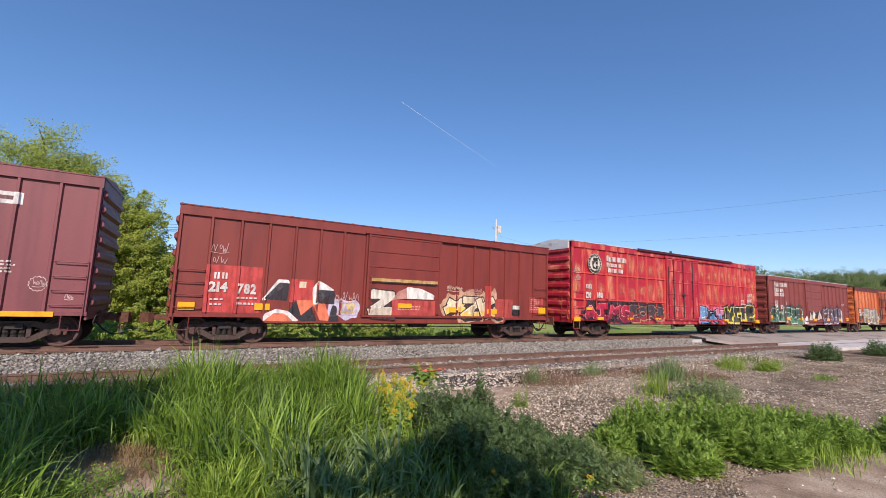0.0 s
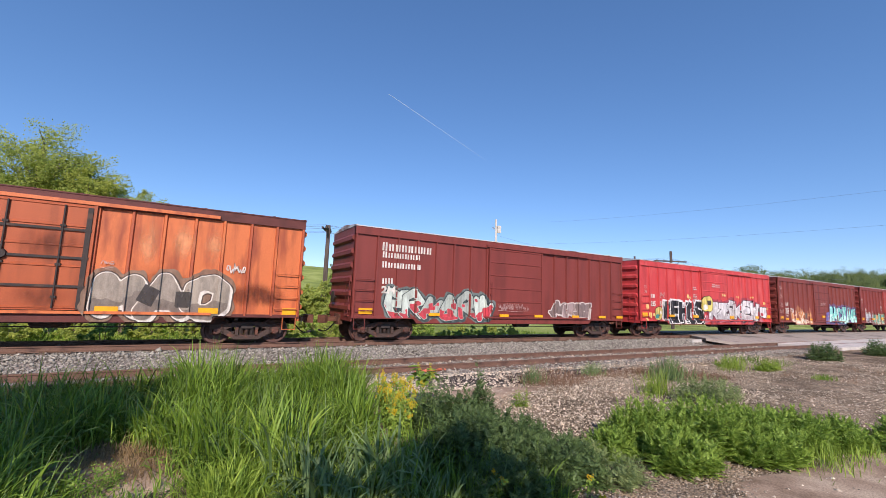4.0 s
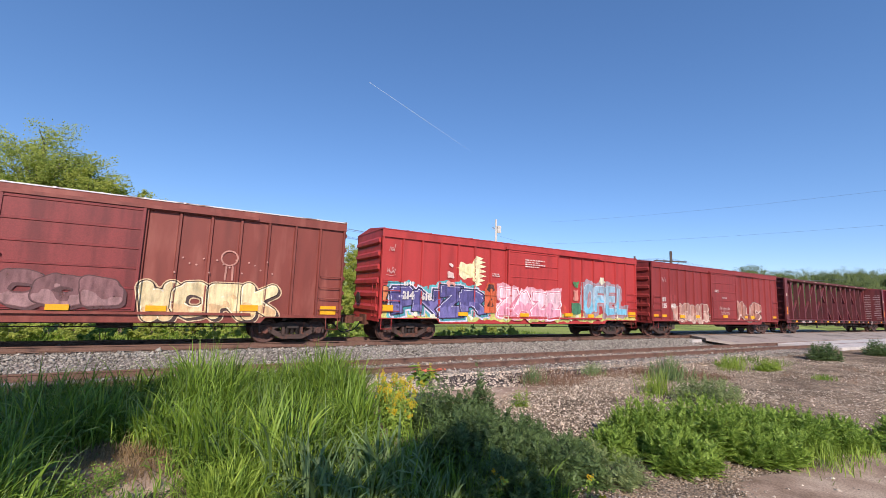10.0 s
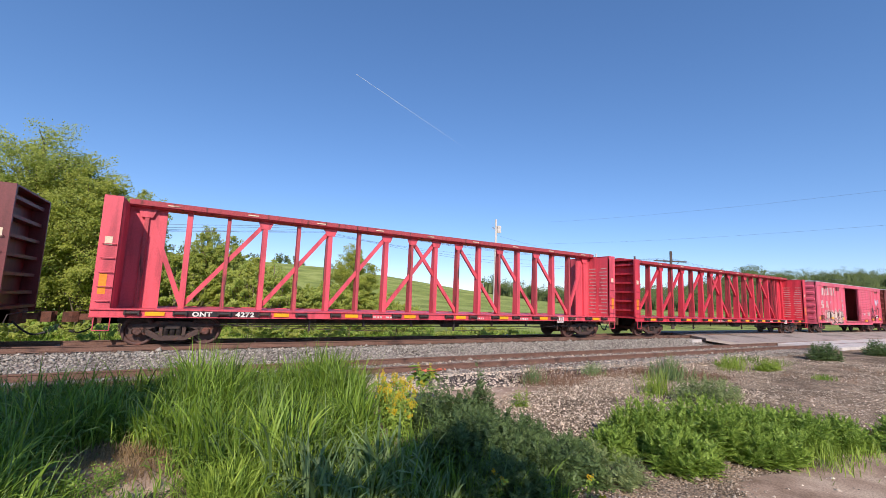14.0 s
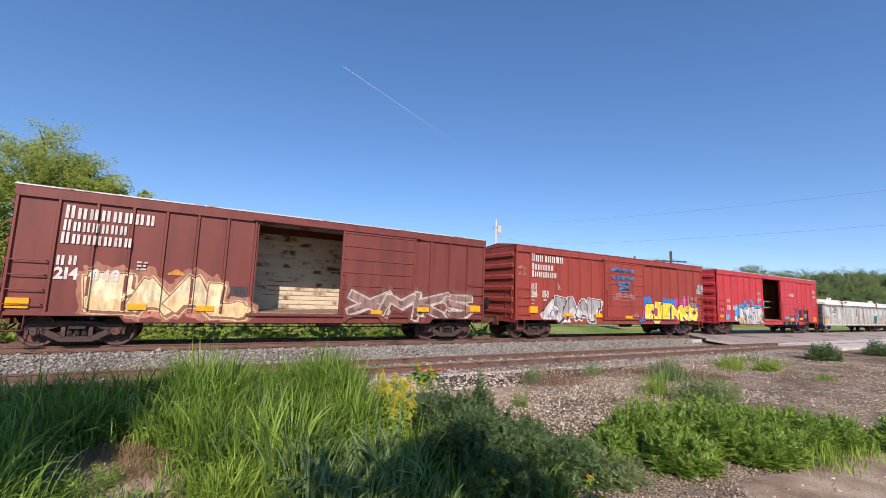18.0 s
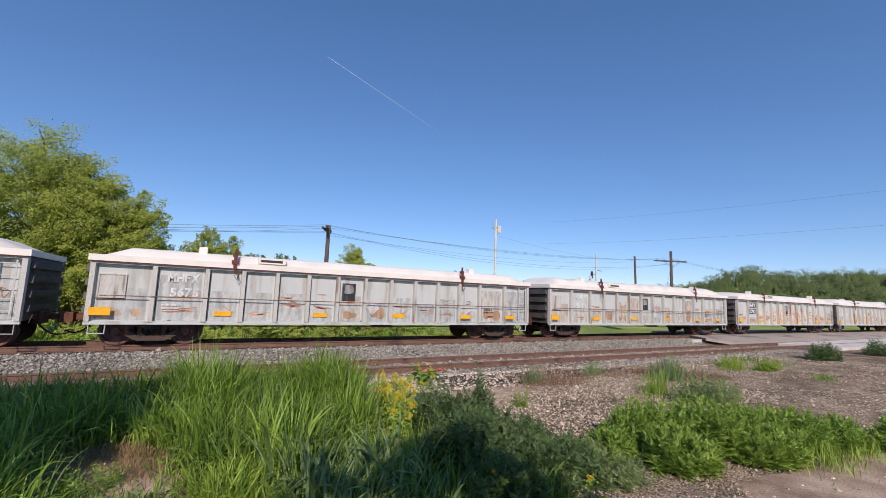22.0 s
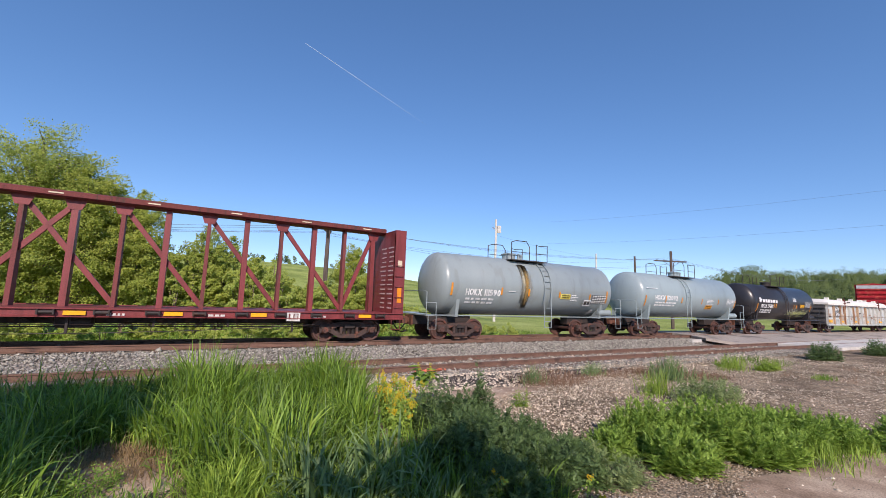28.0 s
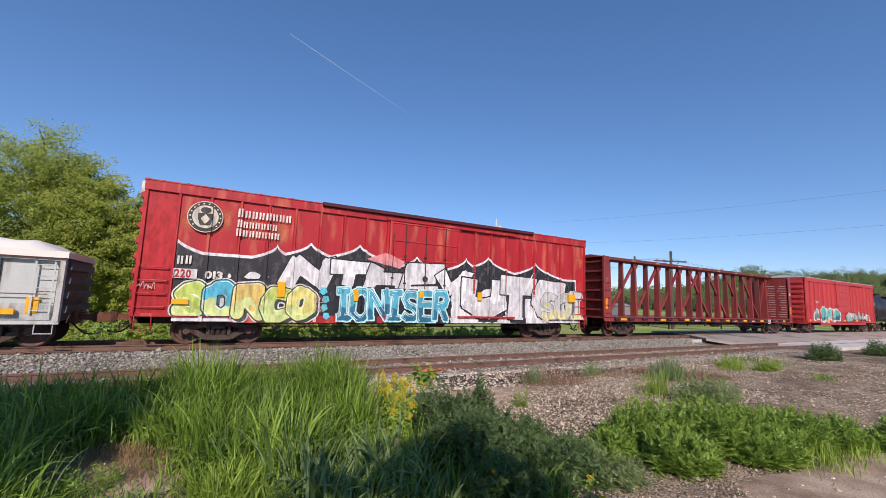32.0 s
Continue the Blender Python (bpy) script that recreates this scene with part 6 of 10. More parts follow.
c.small(1.07, 1.41, 1.31, 1.42)
c.small(1.84, 2.52, 1.53, 1.64)
c.small(1.85, 2.48, 1.34, 1.47)
c.reflector(0.21, 0.67, 1.14, 1.38)
c.reflector(2.41, 2.89, 1.17, 1.39)
c.reflector(7.61, 8.19, 1.35, 1.53)
c.reflector(10.05, 10.52, 1.21, 1.44)
c.reflector(12.03, 12.59, 1.17, 1.38)
c.reflector(15.1, 15.53, 1.16, 1.52)
c.lay('door_rail', rect(6.45, 9.35, 2.36, 2.48), (196, 158, 96), 'worn yellow rail across the door')
c.lay('door_rail', rect(6.45, 9.35, 2.31, 2.36), (60, 44, 40))

c = boxcar('tall faded red boxcar with double plug door', 16.47, 19.15, 5.05, (172, 34, 50), hood=(5.3, 15.6), fade=(226, 140, 104), tall=True, rails=(2.02, 3.42), door=(8.07, 11.4), plug=True, posts_color=(196, 74, 62), tint=(186, 70, 58))
SPANS = [(0.98 + 0.87 * k, 1.78 + 0.87 * k) for k in range(8)] + [(11.6 + 0.88 * k, 12.4 + 0.88 * k) for k in range(8)]
c.worn(SPANS, [(2.1, 3.3), (3.5, 4.7)], 8, (224, 138, 104))
c.worn([(0.05, 0.75), (18.35, 19.12)], [(2.2, 3.4), (2.8, 4.6)], 9, (240, 176, 120))
c.cloud(0.9, 7.95, 0.76, 2.15, (58, 46, 50), 25)
c.burner('AIMS', 0.9, 4.9, 0.85, 1.95, (196, 44, 72), (46, 34, 38), (140, 40, 60), (240, 170, 170), None, (66, 50, 54), None, 25, 0.36, jag=0.2)
c.burner('EORS', 4.6, 7.8, 0.85, 1.85, (74, 64, 68), (200, 140, 108), (150, 50, 60), None, None, None, None, 28, 0.34, False, jag=0.2, edge=0.025)
c.burner('BKT', 11.58, 14.7, 0.8, 1.95, [(112, 168, 206), (48, 48, 58), (222, 132, 160)], (30, 30, 38), (96, 150, 196), (236, 236, 240), None, (212, 112, 140), None, 31, 0.36, jag=0.2)
c.burner('WITE', 14.6, 18.7, 0.8, 2.05, (40, 40, 44), (228, 214, 96), (92, 86, 70), None, None, (40, 38, 42), None, 34, 0.36, jag=0.14, edge=0.05)
c.tag(0.09, 0.64, 3.38, 3.70, seed=35)
c.tag(0.15, 0.64, 3.02, 3.34, seed=52)
c.tag(8.67, 9.13, 1.47, 1.90, seed=36)
c.number('220', 0.94, 1.4, 2.11, 2.41)
c.number('080', 1.8, 2.32, 2.14, 2.42)
c.block(1.03, 1.21, 2.6, 2.83)
c.block(1.26, 1.43, 2.59, 2.85)
c.bars('company_name', 8, 2.61, 4.34, 4.16, 4.48, label='white company name')
c.bars('company_name', 7, 2.61, 3.87, 3.87, 4.09, label='white company name')
c.bars('company_name', 7, 2.62, 4.01, 3.56, 3.82, label='white company name')
c.small(16.8, 17.4, 2.14, 2.5)
c.small(17.68, 18.3, 2.1, 2.98)
c.patch(17.62, 18.26, 4.70, 4.95, (150, 62, 96))
c.reflector(0.12, 0.56, 0.88, 1.11)
c.reflector(1.01, 1.46, 1.48, 1.61)
c.reflector(1.8, 2.26, 0.97, 1.12)
c.reflector(4.37, 4.82, 0.98, 1.1)
c.reflector(6.93, 7.43, 0.96, 1.11)
c.reflector(11.81, 12.39, 0.94, 1.1)
c.reflector(14.38, 14.89, 0.96, 1.11)
c.reflector(16.96, 17.54, 0.96, 1.11)
c.reflector(18.69, 19.13, 0.84, 1.08)
c.emblem(1.67, 3.96, 0.53)
part('end_cap', box(bmesh.new(), -c.h - 0.105, -c.h - 0.002, -1.36, 1.40, 4.66, 5.03), M_ROOF, c.ob, 'white painted top of the end wall')

c = boxcar('brown boxcar with green graffiti and white roof edge', 37.53, 15.6, 4.47, (132, 64, 56))
c.cloud(0.2, 6.4, 0.76, 1.25, (150, 172, 150), 38)
c.burner('SWFZE', 0.34, 5.77, 0.76, 2.05, (50, 78, 68), (206, 216, 190), (76, 128, 102), (190, 206, 176), None, (58, 70, 64), None, 39, 0.38, jag=0.16, edge=0.035, flame=0.35)
c.wedge([(5.9, 0.8), (6.5, 0.8), (6.3, 1.5)], (226, 222, 216))
c.cloud(6.55, 9.2, 1.0, 1.95, (60, 50, 52), 41)
c.wedge([(6.6, 1.1), (7.3, 1.15), (6.9, 1.8)], (206, 190, 168))
c.wedge([(7.7, 1.85), (8.3, 1.9), (8.0, 1.3)], (44, 42, 46))
c.wedge([(8.1, 1.1), (9.2, 1.3), (8.7, 1.9)], (206, 184, 166))
c.wedge([(7.2, 1.4), (7.5, 1.1), (7.9, 1.6), (7.5, 1.9)], (222, 206, 188))
c.burner('CIREN', 9.45, 13.7, 0.8, 2.25, (86, 74, 82), (216, 208, 208), (110, 98, 118), None, None, (96, 70, 72), None, 45, 0.36, False, jag=0.18, edge=0.03, flame=0.25)
c.tag(6.27, 7.72, 0.69, 0.89, seed=46)
c.number('214', 0.96, 1.49, 2.01, 2.3)
c.number('133', 1.82, 2.35, 1.99, 2.26)
c.block(0.98, 1.18, 2.32, 2.6)
c.block(1.26, 1.46, 2.32, 2.6)
c.bars('company_name', 8, 0.97, 3.16, 3.69, 4.06, label='white company name')
c.bars('company_name', 7, 1.0, 2.52, 3.27, 3.60, label='white company name')
c.bars('company_name', 7, 0.97, 2.57, 2.94, 3.27, label='white company name')
c.small(2.66, 2.93, 2.28, 2.62)
c.small(13.83, 14.56, 2.46, 2.67)
c.reflector(0.14, 0.51, 1.17, 1.45)
c.reflector(2.73, 3.27, 1.09, 1.26)
c.reflector(5.24, 5.82, 1.09, 1.27)
c.reflector(7.41, 7.95, 1.07, 1.25)
c.reflector(10.5, 11.07, 1.09, 1.28)
c.reflector(13.15, 13.66, 1.1, 1.28)
c.reflector(14.83, 15.37, 1.12, 1.38)

c = boxcar('faded orange rusty boxcar with wide plug door', 54.98, 15.75, 4.37, (206, 112, 62), trim=(96, 46, 40), fade=(142, 64, 40), door=(6.17, 9.81), plug=True, door_color=(172, 84, 44), tint=(176, 88, 50), posts_color=(170, 84, 52), roof_white=False)
c.patch(0.8, 1.5, 1.68, 2.34, (40, 38, 40))
c.patch(0.8, 1.5, 1.0, 1.66, (96, 84, 76))
c.patch(1.62, 2.2, 1.3, 1.98, (48, 44, 46))
c.worn([(0.98, 1.75), (1.9, 2.65), (2.85, 3.6), (10.9, 11.5), (11.7, 12.4), (12.6, 13.3)], [(2.4, 4.2), (2.3, 4.1)], 4, (240, 166, 116))
c.worn([(4.0, 5.9), (9.9, 13.0), (13.2, 15.4)], [(0.95, 2.6), (1.0, 2.3)], 6, (118, 56, 34))
c.worn([(6.3, 7.9), (8.1, 9.7)], [(1.1, 2.3), (2.4, 3.9)], 7, (108, 52, 34))
for z in (1.7, 2.5, 3.3):
    part('door_bar', box(bmesh.new(), 6.2 - c.h, 9.8 - c.h, -1.665, -1.64, z, z + 0.07), M_STEEL, c.ob)
for x in (6.22, 9.66):
    part('door_bar', box(bmesh.new(), x - c.h, x + 0.12 - c.h, -1.668, -1.64, 1.1, 4.0), M_STEEL, c.ob)
c.burner('OBCD', 1.89, 6.0, 0.76, 2.3, (172, 162, 148), (228, 218, 204), (150, 138, 124), None, (70, 60, 56), (150, 126, 104), None, 50, 0.44, False, jag=0.14, edge=0.03)
c.tag(2.6, 4.9, 2.05, 2.3, (236, 232, 224), 301, 0.024)
c.tag(3.5, 4.3, 1.2, 2.0, (236, 232, 224), 303, 0.024)
c.tag(2.5, 2.9, 1.1, 1.7, (226, 176, 30), 305, 0.02)
c.burner('MAO', 9.9, 13.5, 0.8, 2.3, (160, 148, 134), (226, 218, 206), (128, 116, 106), None, (80, 66, 58), (140, 112, 92), None, 53, 0.46, False, jag=0.14, edge=0.03)
c.wedge([(11.0, 1.4), (11.4, 1.2), (11.6, 1.7), (11.2, 1.9)], (60, 54, 52))
c.wedge([(12.0, 1.2), (12.4, 1.2), (12.4, 1.7), (12.0, 1.7)], (66, 60, 56))
c.tag(13.3, 13.9, 2.3, 2.7, (232, 226, 216), 307, 0.03)
c.tag(0.06, 0.49, 2.80, 3.10, seed=54)
c.tag(0.16, 0.52, 1.68, 1.90, seed=55)
c.tag(0.83, 1.20, 0.85, 1.11, seed=56)
c.tag(3.57, 4.18, 1.40, 1.70, seed=57)
c.tag(3.63, 4.18, 1.07, 1.37, seed=74)
c.tag(2.53, 4.89, 2.03, 2.27, seed=58)
c.tag(10.06, 10.38, 2.29, 2.67, seed=59)
c.number('224', 0.83, 1.39, 1.65, 1.97)
c.number('09', 1.64, 2.04, 1.68, 1.98)
c.block(0.83, 1.01, 2.03, 2.28)
c.block(1.1, 1.25, 2.01, 2.29)
c.reflector(0.14, 0.54, 1.05, 1.18)
c.reflector(2.63, 3.08, 1.05, 1.18)
c.reflector(5.21, 5.67, 1.04, 1.2)
c.reflector(10.07, 10.61, 1.03, 1.2)
c.reflector(12.65, 13.2, 1.03, 1.21)
c.reflector(15.17, 15.62, 1.02, 1.25)

c = boxcar('brown boxcar with pale graffiti', 72.6, 15.6, 4.46, (126, 56, 48))
c.piece(6, 1.31, 6.52, 0.8, 2.13, (190, 200, 190), (70, 80, 80), (200, 70, 80), (110, 120, 116), 62)
c.number('214', 1.19, 1.79, 1.92, 2.18)
c.block(1.18, 1.4, 2.28, 2.5)
c.block(1.43, 1.65, 2.29, 2.51)
c.bars('company_name', 8, 1.09, 3.36, 3.60, 3.93, label='white company name')
c.bars('company_name', 7, 1.12, 2.82, 3.32, 3.56, label='white company name')
c.bars('company_name', 7, 1.12, 2.88, 2.92, 3.17, label='white company name')
c.reflector(0.3, 0.84, 1.09, 1.31)
for x in (3.3, 6.9, 9.0, 11.6, 13.6, 15.0):
    c.reflector(x, x + 0.5, 1.05, 1.17)
c.tag(6.8, 8.6, 1.3, 1.7, seed=301)
c.piece(3, 10.2, 12.9, 1.0, 1.9, (150, 130, 126), (206, 194, 186), None, None, 303)

c = boxcar('bright red boxcar covered with silver and black graffiti', 89.75, 15.72, 4.47, (196, 66, 66), fade=(214, 96, 90))
c.burner('KEHOS', 2.3, 6.5, 0.76, 2.2, (36, 35, 39), (236, 233, 230), None, None, (240, 238, 235), None, (36, 35, 39), 65, 0.44, jag=0.08, edge=0.05)
c.tag(2.4, 2.75, 0.95, 1.1, (236, 232, 228), 311, 0.018)
c.tag(3.0, 3.5, 0.84, 1.1, (236, 232, 228), 313, 0.022)
c.tag(5.35, 5.85, 1.75, 1.95, (236, 232, 228), 315, 0.022)
c.tag(5.4, 6.0, 0.8, 1.1, (236, 232, 228), 317, 0.022)
c.cloud(6.4, 14.6, 0.76, 1.5, (198, 120, 130), 67)
c.burner('RZSKEW', 7.0, 13.95, 0.78, 2.5, (216, 212, 211), (58, 50, 54), (188, 182, 183), (242, 240, 240), None, (168, 72, 84), (90, 60, 68), 68, 0.36, lean=0.12, jag=0.2, edge=0.04)
for x, z, r in ((4.87, 2.5, 0.13), (5.1, 2.42, 0.08), (8.73, 2.72, 0.09), (9.0, 2.70, 0.09), (10.8, 2.66, 0.08), (11.05, 2.64, 0.08), (12.75, 2.68, 0.07), (13.0, 2.7, 0.07), (14.7, 2.3, 0.1), (15.2, 1.9, 0.1), (0.7, 1.75, 0.15), (0.95, 1.27, 0.16), (0.6, 0.98, 0.12), (1.3, 1.3, 0.09)):
    c.disc(x, z, r, (240, 206, 132))
c.motif(1.31, 2.22, 0.9, 1.84, ((220, 200, 120), (60, 140, 140), (232, 226, 222)), 70)
c.motif(6.12, 7.5, 1.48, 2.66, ((224, 206, 110), (240, 236, 230), (60, 50, 50)), 72)
c.motif(13.96, 15.15, 1.16, 2.12, ((226, 222, 222), (180, 50, 60)), 74)
c.tag(1.82, 2.41, 2.29, 2.68, seed=75)
c.tag(0.38, 0.65, 2.83, 3.09, seed=76)
c.tag(0.41, 0.65, 2.55, 2.81, seed=93)
c.number('215', 0.97, 1.45, 1.81, 2.08)
c.number('591', 1.86, 2.36, 1.83, 2.11)
c.block(1.0, 1.17, 2.29, 2.52)
c.block(1.23, 1.4, 2.28, 2.51)
c.small(5.39, 5.85, 2.21, 2.7)
c.small(5.33, 5.81, 2.95, 3.16)
c.small(7.38, 8.31, 3.21, 3.46)
c.reflector(0.2, 0.67, 1.16, 1.41)
c.reflector(2.75, 3.22, 1.18, 1.32)
c.reflector(5.3, 5.79, 1.17, 1.33)
c.reflector(9.84, 10.33, 1.14, 1.31)
c.reflector(13.38, 13.8, 1.17, 1.34)
c.reflector(15.1, 15.57, 1.18, 1.43)

c = boxcar('brown boxcar with turquoise graffiti', 106.9, 15.75, 4.46, (124, 56, 46), tint=(96, 42, 38))
c.patch(4.48, 5.16, 1.26, 1.7, (120, 104, 96))
c.cloud(8.32, 10.84, 0.67, 1.9, (118, 112, 176), 77)
c.cloud(2.0, 6.0, 0.76, 1.25, (222, 196, 172), 79)
c.burner('VLK', 2.1, 4.5, 0.76, 1.85, (222, 150, 94), (232, 212, 188), (236, 222, 204), None, None, (176, 116, 84), None, 80, 0.34, jag=0.25, edge=0.03, flame=0.5)
c.burner('I', 5.2, 5.9, 0.76, 1.9, (224, 170, 110), (206, 140, 96), (232, 214, 190), None, None, (170, 106, 80), None, 83, 0.3, jag=0.2, flame=0.3)
c.cloud(8.3, 15.5, 0.76, 1.95, (122, 112, 176), 85)
c.burner('MADIAM', 9.2, 15.7, 0.78, 2.4, (146, 222, 212), (38, 58, 96), (196, 238, 224), (236, 250, 246), None, (120, 96, 134), None, 86, 0.36, jag=0.12, edge=0.04)
c.tag(0.23, 0.63, 3.33, 3.83, seed=87)
c.tag(0.27, 0.63, 2.79, 3.28, seed=104)
c.tag(0.10, 0.75, 2.13, 2.46, seed=88)
c.tag(0.03, 0.78, 1.65, 1.98, seed=89)
c.tag(7.34, 8.43, 2.36, 2.73, seed=90)
c.tag(8.62, 9.08, 1.33, 1.62, seed=91)
c.tag(8.67, 9.08, 1.01, 1.30, seed=108)
c.number('215', 1.08, 1.63, 1.71, 2.04)
c.number('726', 1.93, 2.51, 1.73, 2.05)
c.block(1.13, 1.32, 2.21, 2.47)
c.block(1.4, 1.6, 2.23, 2.49)
c.small(1.21, 1.65, 1.58, 1.72)
c.small(1.23, 1.56, 1.41, 1.54)
c.reflector(0.2, 0.66, 1.15, 1.38)
c.reflector(1.11, 1.56, 1.13, 1.25)
c.reflector(2.84, 3.28, 1.11, 1.25)
c.reflector(5.44, 5.9, 1.1, 1.25)
c.reflector(7.61, 8.1, 1.36, 1.53)

c = boxcar('brown boxcar with lighter red door', 124.08, 15.72, 4.47, (128, 52, 44), door_color=(168, 66, 56), ribs=8)
c.patch(1.01, 1.56, 1.41, 2.4, (186, 92, 80))
c.patch(1.79, 2.46, 1.13, 1.97, (186, 92, 80))
c.cloud(1.2, 6.1, 0.76, 1.15, (196, 176, 164), 92)
c.burner('SCA', 1.1, 3.7, 0.85, 1.85, (186, 190, 196), (112, 96, 96), (160, 130, 124), (226, 226, 228), None, (150, 104, 94), None, 94, 0.34, jag=0.2, edge=0.025)
c.burner('FZRE', 3.4, 6.2, 0.8, 1.95, [(120, 172, 154), (206, 170, 120), (116, 176, 160)], (222, 196, 160), (150, 190, 170), None, None, (120, 78, 66), None, 97, 0.36, jag=0.2, edge=0.025)
c.cloud(9.4, 15.0, 0.78, 1.05, (214, 168, 150), 99)
c.burner('SIER', 9.55, 14.3, 0.85, 2.3, (212, 206, 200), (70, 62, 62), (206, 202, 198), None, None, None, (60, 54, 54), 100, 0.4, False, jag=0.06, edge=0.035)
c.tag(14.6, 15.3, 1.9, 2.2, (226, 220, 214), 321, 0.03)
c.tag(0.22, 0.68, 3.09, 3.34, seed=101)
c.tag(0.27, 0.68, 2.81, 3.06, seed=118)
c.tag(0.21, 0.63, 2.19, 2.45, seed=102)
c.number('224', 0.98, 1.56, 1.7, 2.02)
c.number('032', 1.8, 2.43, 1.68, 2.02)
c.block(0.97, 1.16, 2.06, 2.35)
c.block(1.22, 1.4, 2.08, 2.34)
c.small(5.4, 5.86, 2.99, 3.2)
c.small(5.33, 5.9, 2.23, 2.73)
c.small(2.89, 3.15, 1.92, 2.2)
c.reflector(0.15, 0.66, 1.18, 1.45)
c.reflector(2.75, 3.26, 1.23, 1.4)
c.reflector(5.32, 5.79, 1.3, 1.5)
c.reflector(7.75, 8.22, 1.09, 1.26)
c.reflector(9.87, 10.4, 1.34, 1.5)
c.reflector(11.66, 12.14, 2.29, 2.46)
c.reflector(12.44, 12.98, 1.27, 1.46)
c.reflector(15.04, 15.59, 1.18, 1.44)
part('roof_vent', box(bmesh.new(), 10.92 - c.h, 11.47 - c.h, -1.35, -0.95, 4.46, 4.62), M_STEEL, c.ob, 'dark box on the roof')
part('roof_vent', box(bmesh.new(), 13.98 - c.h, 14.53 - c.h, -1.35, -0.95, 4.46, 4.62), M_STEEL, c.ob, 'dark box on the roof')

c = boxcar('weathered brown boxcar with pale green graffiti', 141.22, 15.65, 4.46, (134, 64, 52), fade=(152, 92, 78), door_color=(134, 50, 52))
c.patch(0.97, 1.58, 1.78, 2.79, (178, 74, 66))
c.patch(1.75, 2.42, 1.74, 2.29, (178, 74, 66))
c.cloud(0.3, 13.6, 0.76, 0.98, (222, 206, 196), 103)
c.burner('SEWOE', 2.25, 6.05, 0.78, 2.1, (190, 222, 142), (46, 74, 66), (214, 236, 180), (240, 248, 226), None, (216, 196, 180), (120, 176, 110), 105, 0.44, False, jag=0.12, edge=0.035, flame=0.55)
c.tag(0.95, 2.1, 1.1, 1.65, (150, 200, 200), 331, 0.03)
c.burner('IEKA', 9.73, 13.3, 0.8, 2.15, (190, 140, 108), (58, 46, 44), (214, 184, 156), (232, 214, 190), None, (206, 150, 122), None, 108, 0.36, jag=0.2, edge=0.025, flame=0.35)
c.motif(7.25, 8.46, 1.03, 2.15, ((120, 200, 150), (232, 150, 60), (80, 170, 120)), 110)
c.tag(7.13, 9.22, 3.32, 3.83, (186, 138, 130), 111, 0.02)
c.tag(7.34, 9.22, 2.75, 3.26, (176, 124, 116), 128, 0.02)
c.tag(0.24, 0.67, 1.68, 2.06, seed=112)
c.number('214', 0.98, 1.44, 1.88, 2.15)
c.number('693', 1.85, 2.27, 1.82, 2.12)
c.block(1.03, 1.15, 2.17, 2.42)
c.block(1.22, 1.37, 2.19, 2.43)
c.small(5.29, 5.83, 2.92, 3.15)
c.small(5.27, 5.88, 2.23, 2.86)
c.small(7.7, 8.35, 2.46, 2.62)
c.reflector(0.2, 0.68, 1.2, 1.45)
c.reflector(0.91, 1.32, 1.14, 1.29)
c.reflector(2.09, 2.37, 1.18, 1.31)
c.reflector(4.4, 5.04, 1.13, 1.31)
c.reflector(7.63, 8.26, 1.16, 1.32)
c.reflector(9.86, 10.4, 1.13, 1.32)
c.reflector(12.46, 13.0, 1.22, 1.44)
c.reflector(15.01, 15.56, 1.14, 1.44)

c = boxcar('weathered brown boxcar with cream graffiti', 158.38, 15.75, 4.47, (128, 60, 48), fade=(150, 84, 70), door_color=(128, 50, 48))
c.patch(1.03, 1.66, 1.69, 2.56, (186, 64, 58))
c.patch(4.51, 5.17, 0.94, 1.66, (186, 64, 58))
c.cloud(1.9, 5.2, 0.76, 1.2, (206, 150, 116), 114)
c.burner('ZRSKE', 2.0, 6.1, 0.76, 1.75, (180, 110, 80), (214, 160, 122), (206, 148, 108), None, None, (140, 76, 62), None, 115, 0.34, jag=0.25, edge=0.025, flame=0.4)
c.burner('COB', 6.4, 9.3, 1.1, 2.15, (132, 92, 92), (92, 60, 60), (158, 122, 120), None, None, None, None, 118, 0.44, False, jag=0.12, edge=0.03)
c.burner('WORK', 9.5, 13.5, 0.8, 2.05, (242, 222, 170), (74, 56, 52), (226, 190, 140), (252, 244, 220), (222, 190, 150), None, None, 121, 0.42, False, jag=0.1, edge=0.03)
c.tag(0.46, 0.80, 2.13, 2.43, seed=122)
c.tag(0.20, 0.86, 1.81, 2.01, seed=123)
c.tag(0.30, 0.78, 1.58, 1.81, seed=124)
c.tag(0.97, 1.41, 1.17, 1.63, seed=125)
c.tag(4.55, 5.12, 1.78, 2.06, seed=126)
c.spray('tag', lambda x, z: np.abs(np.hypot((x - 11.9) * 1.0, z - 2.85) - 0.24) - 0.025, 11.5, 12.3, 2.4, 3.2, (196, 140, 124))
c.wedge([(11.78, 2.1), (11.84, 2.1), (11.86, 2.62), (11.8, 2.62)], (196, 140, 124))
c.wedge([(12.0, 2.1), (12.06, 2.1), (12.04, 2.62), (11.98, 2.62)], (196, 140, 124))
for k in range(16):
    c.disc(10.4 + 0.19 * k, 2.3 + 0.5 * abs(math.sin(k * 1.9)), 0.035, (206, 156, 140))
c.number('224', 1.06, 1.66, 1.76, 2.1)
c.number('021', 1.91, 2.51, 1.76, 2.09)
c.block(1.06, 1.23, 2.11, 2.39)
c.block(1.3, 1.48, 2.13, 2.4)
c.small(2.76, 3.04, 2.24, 2.55)
c.reflector(0.21, 0.69, 1.11, 1.36)
c.reflector(2.81, 3.28, 1.07, 1.23)
c.reflector(5.37, 5.86, 1.09, 1.26)
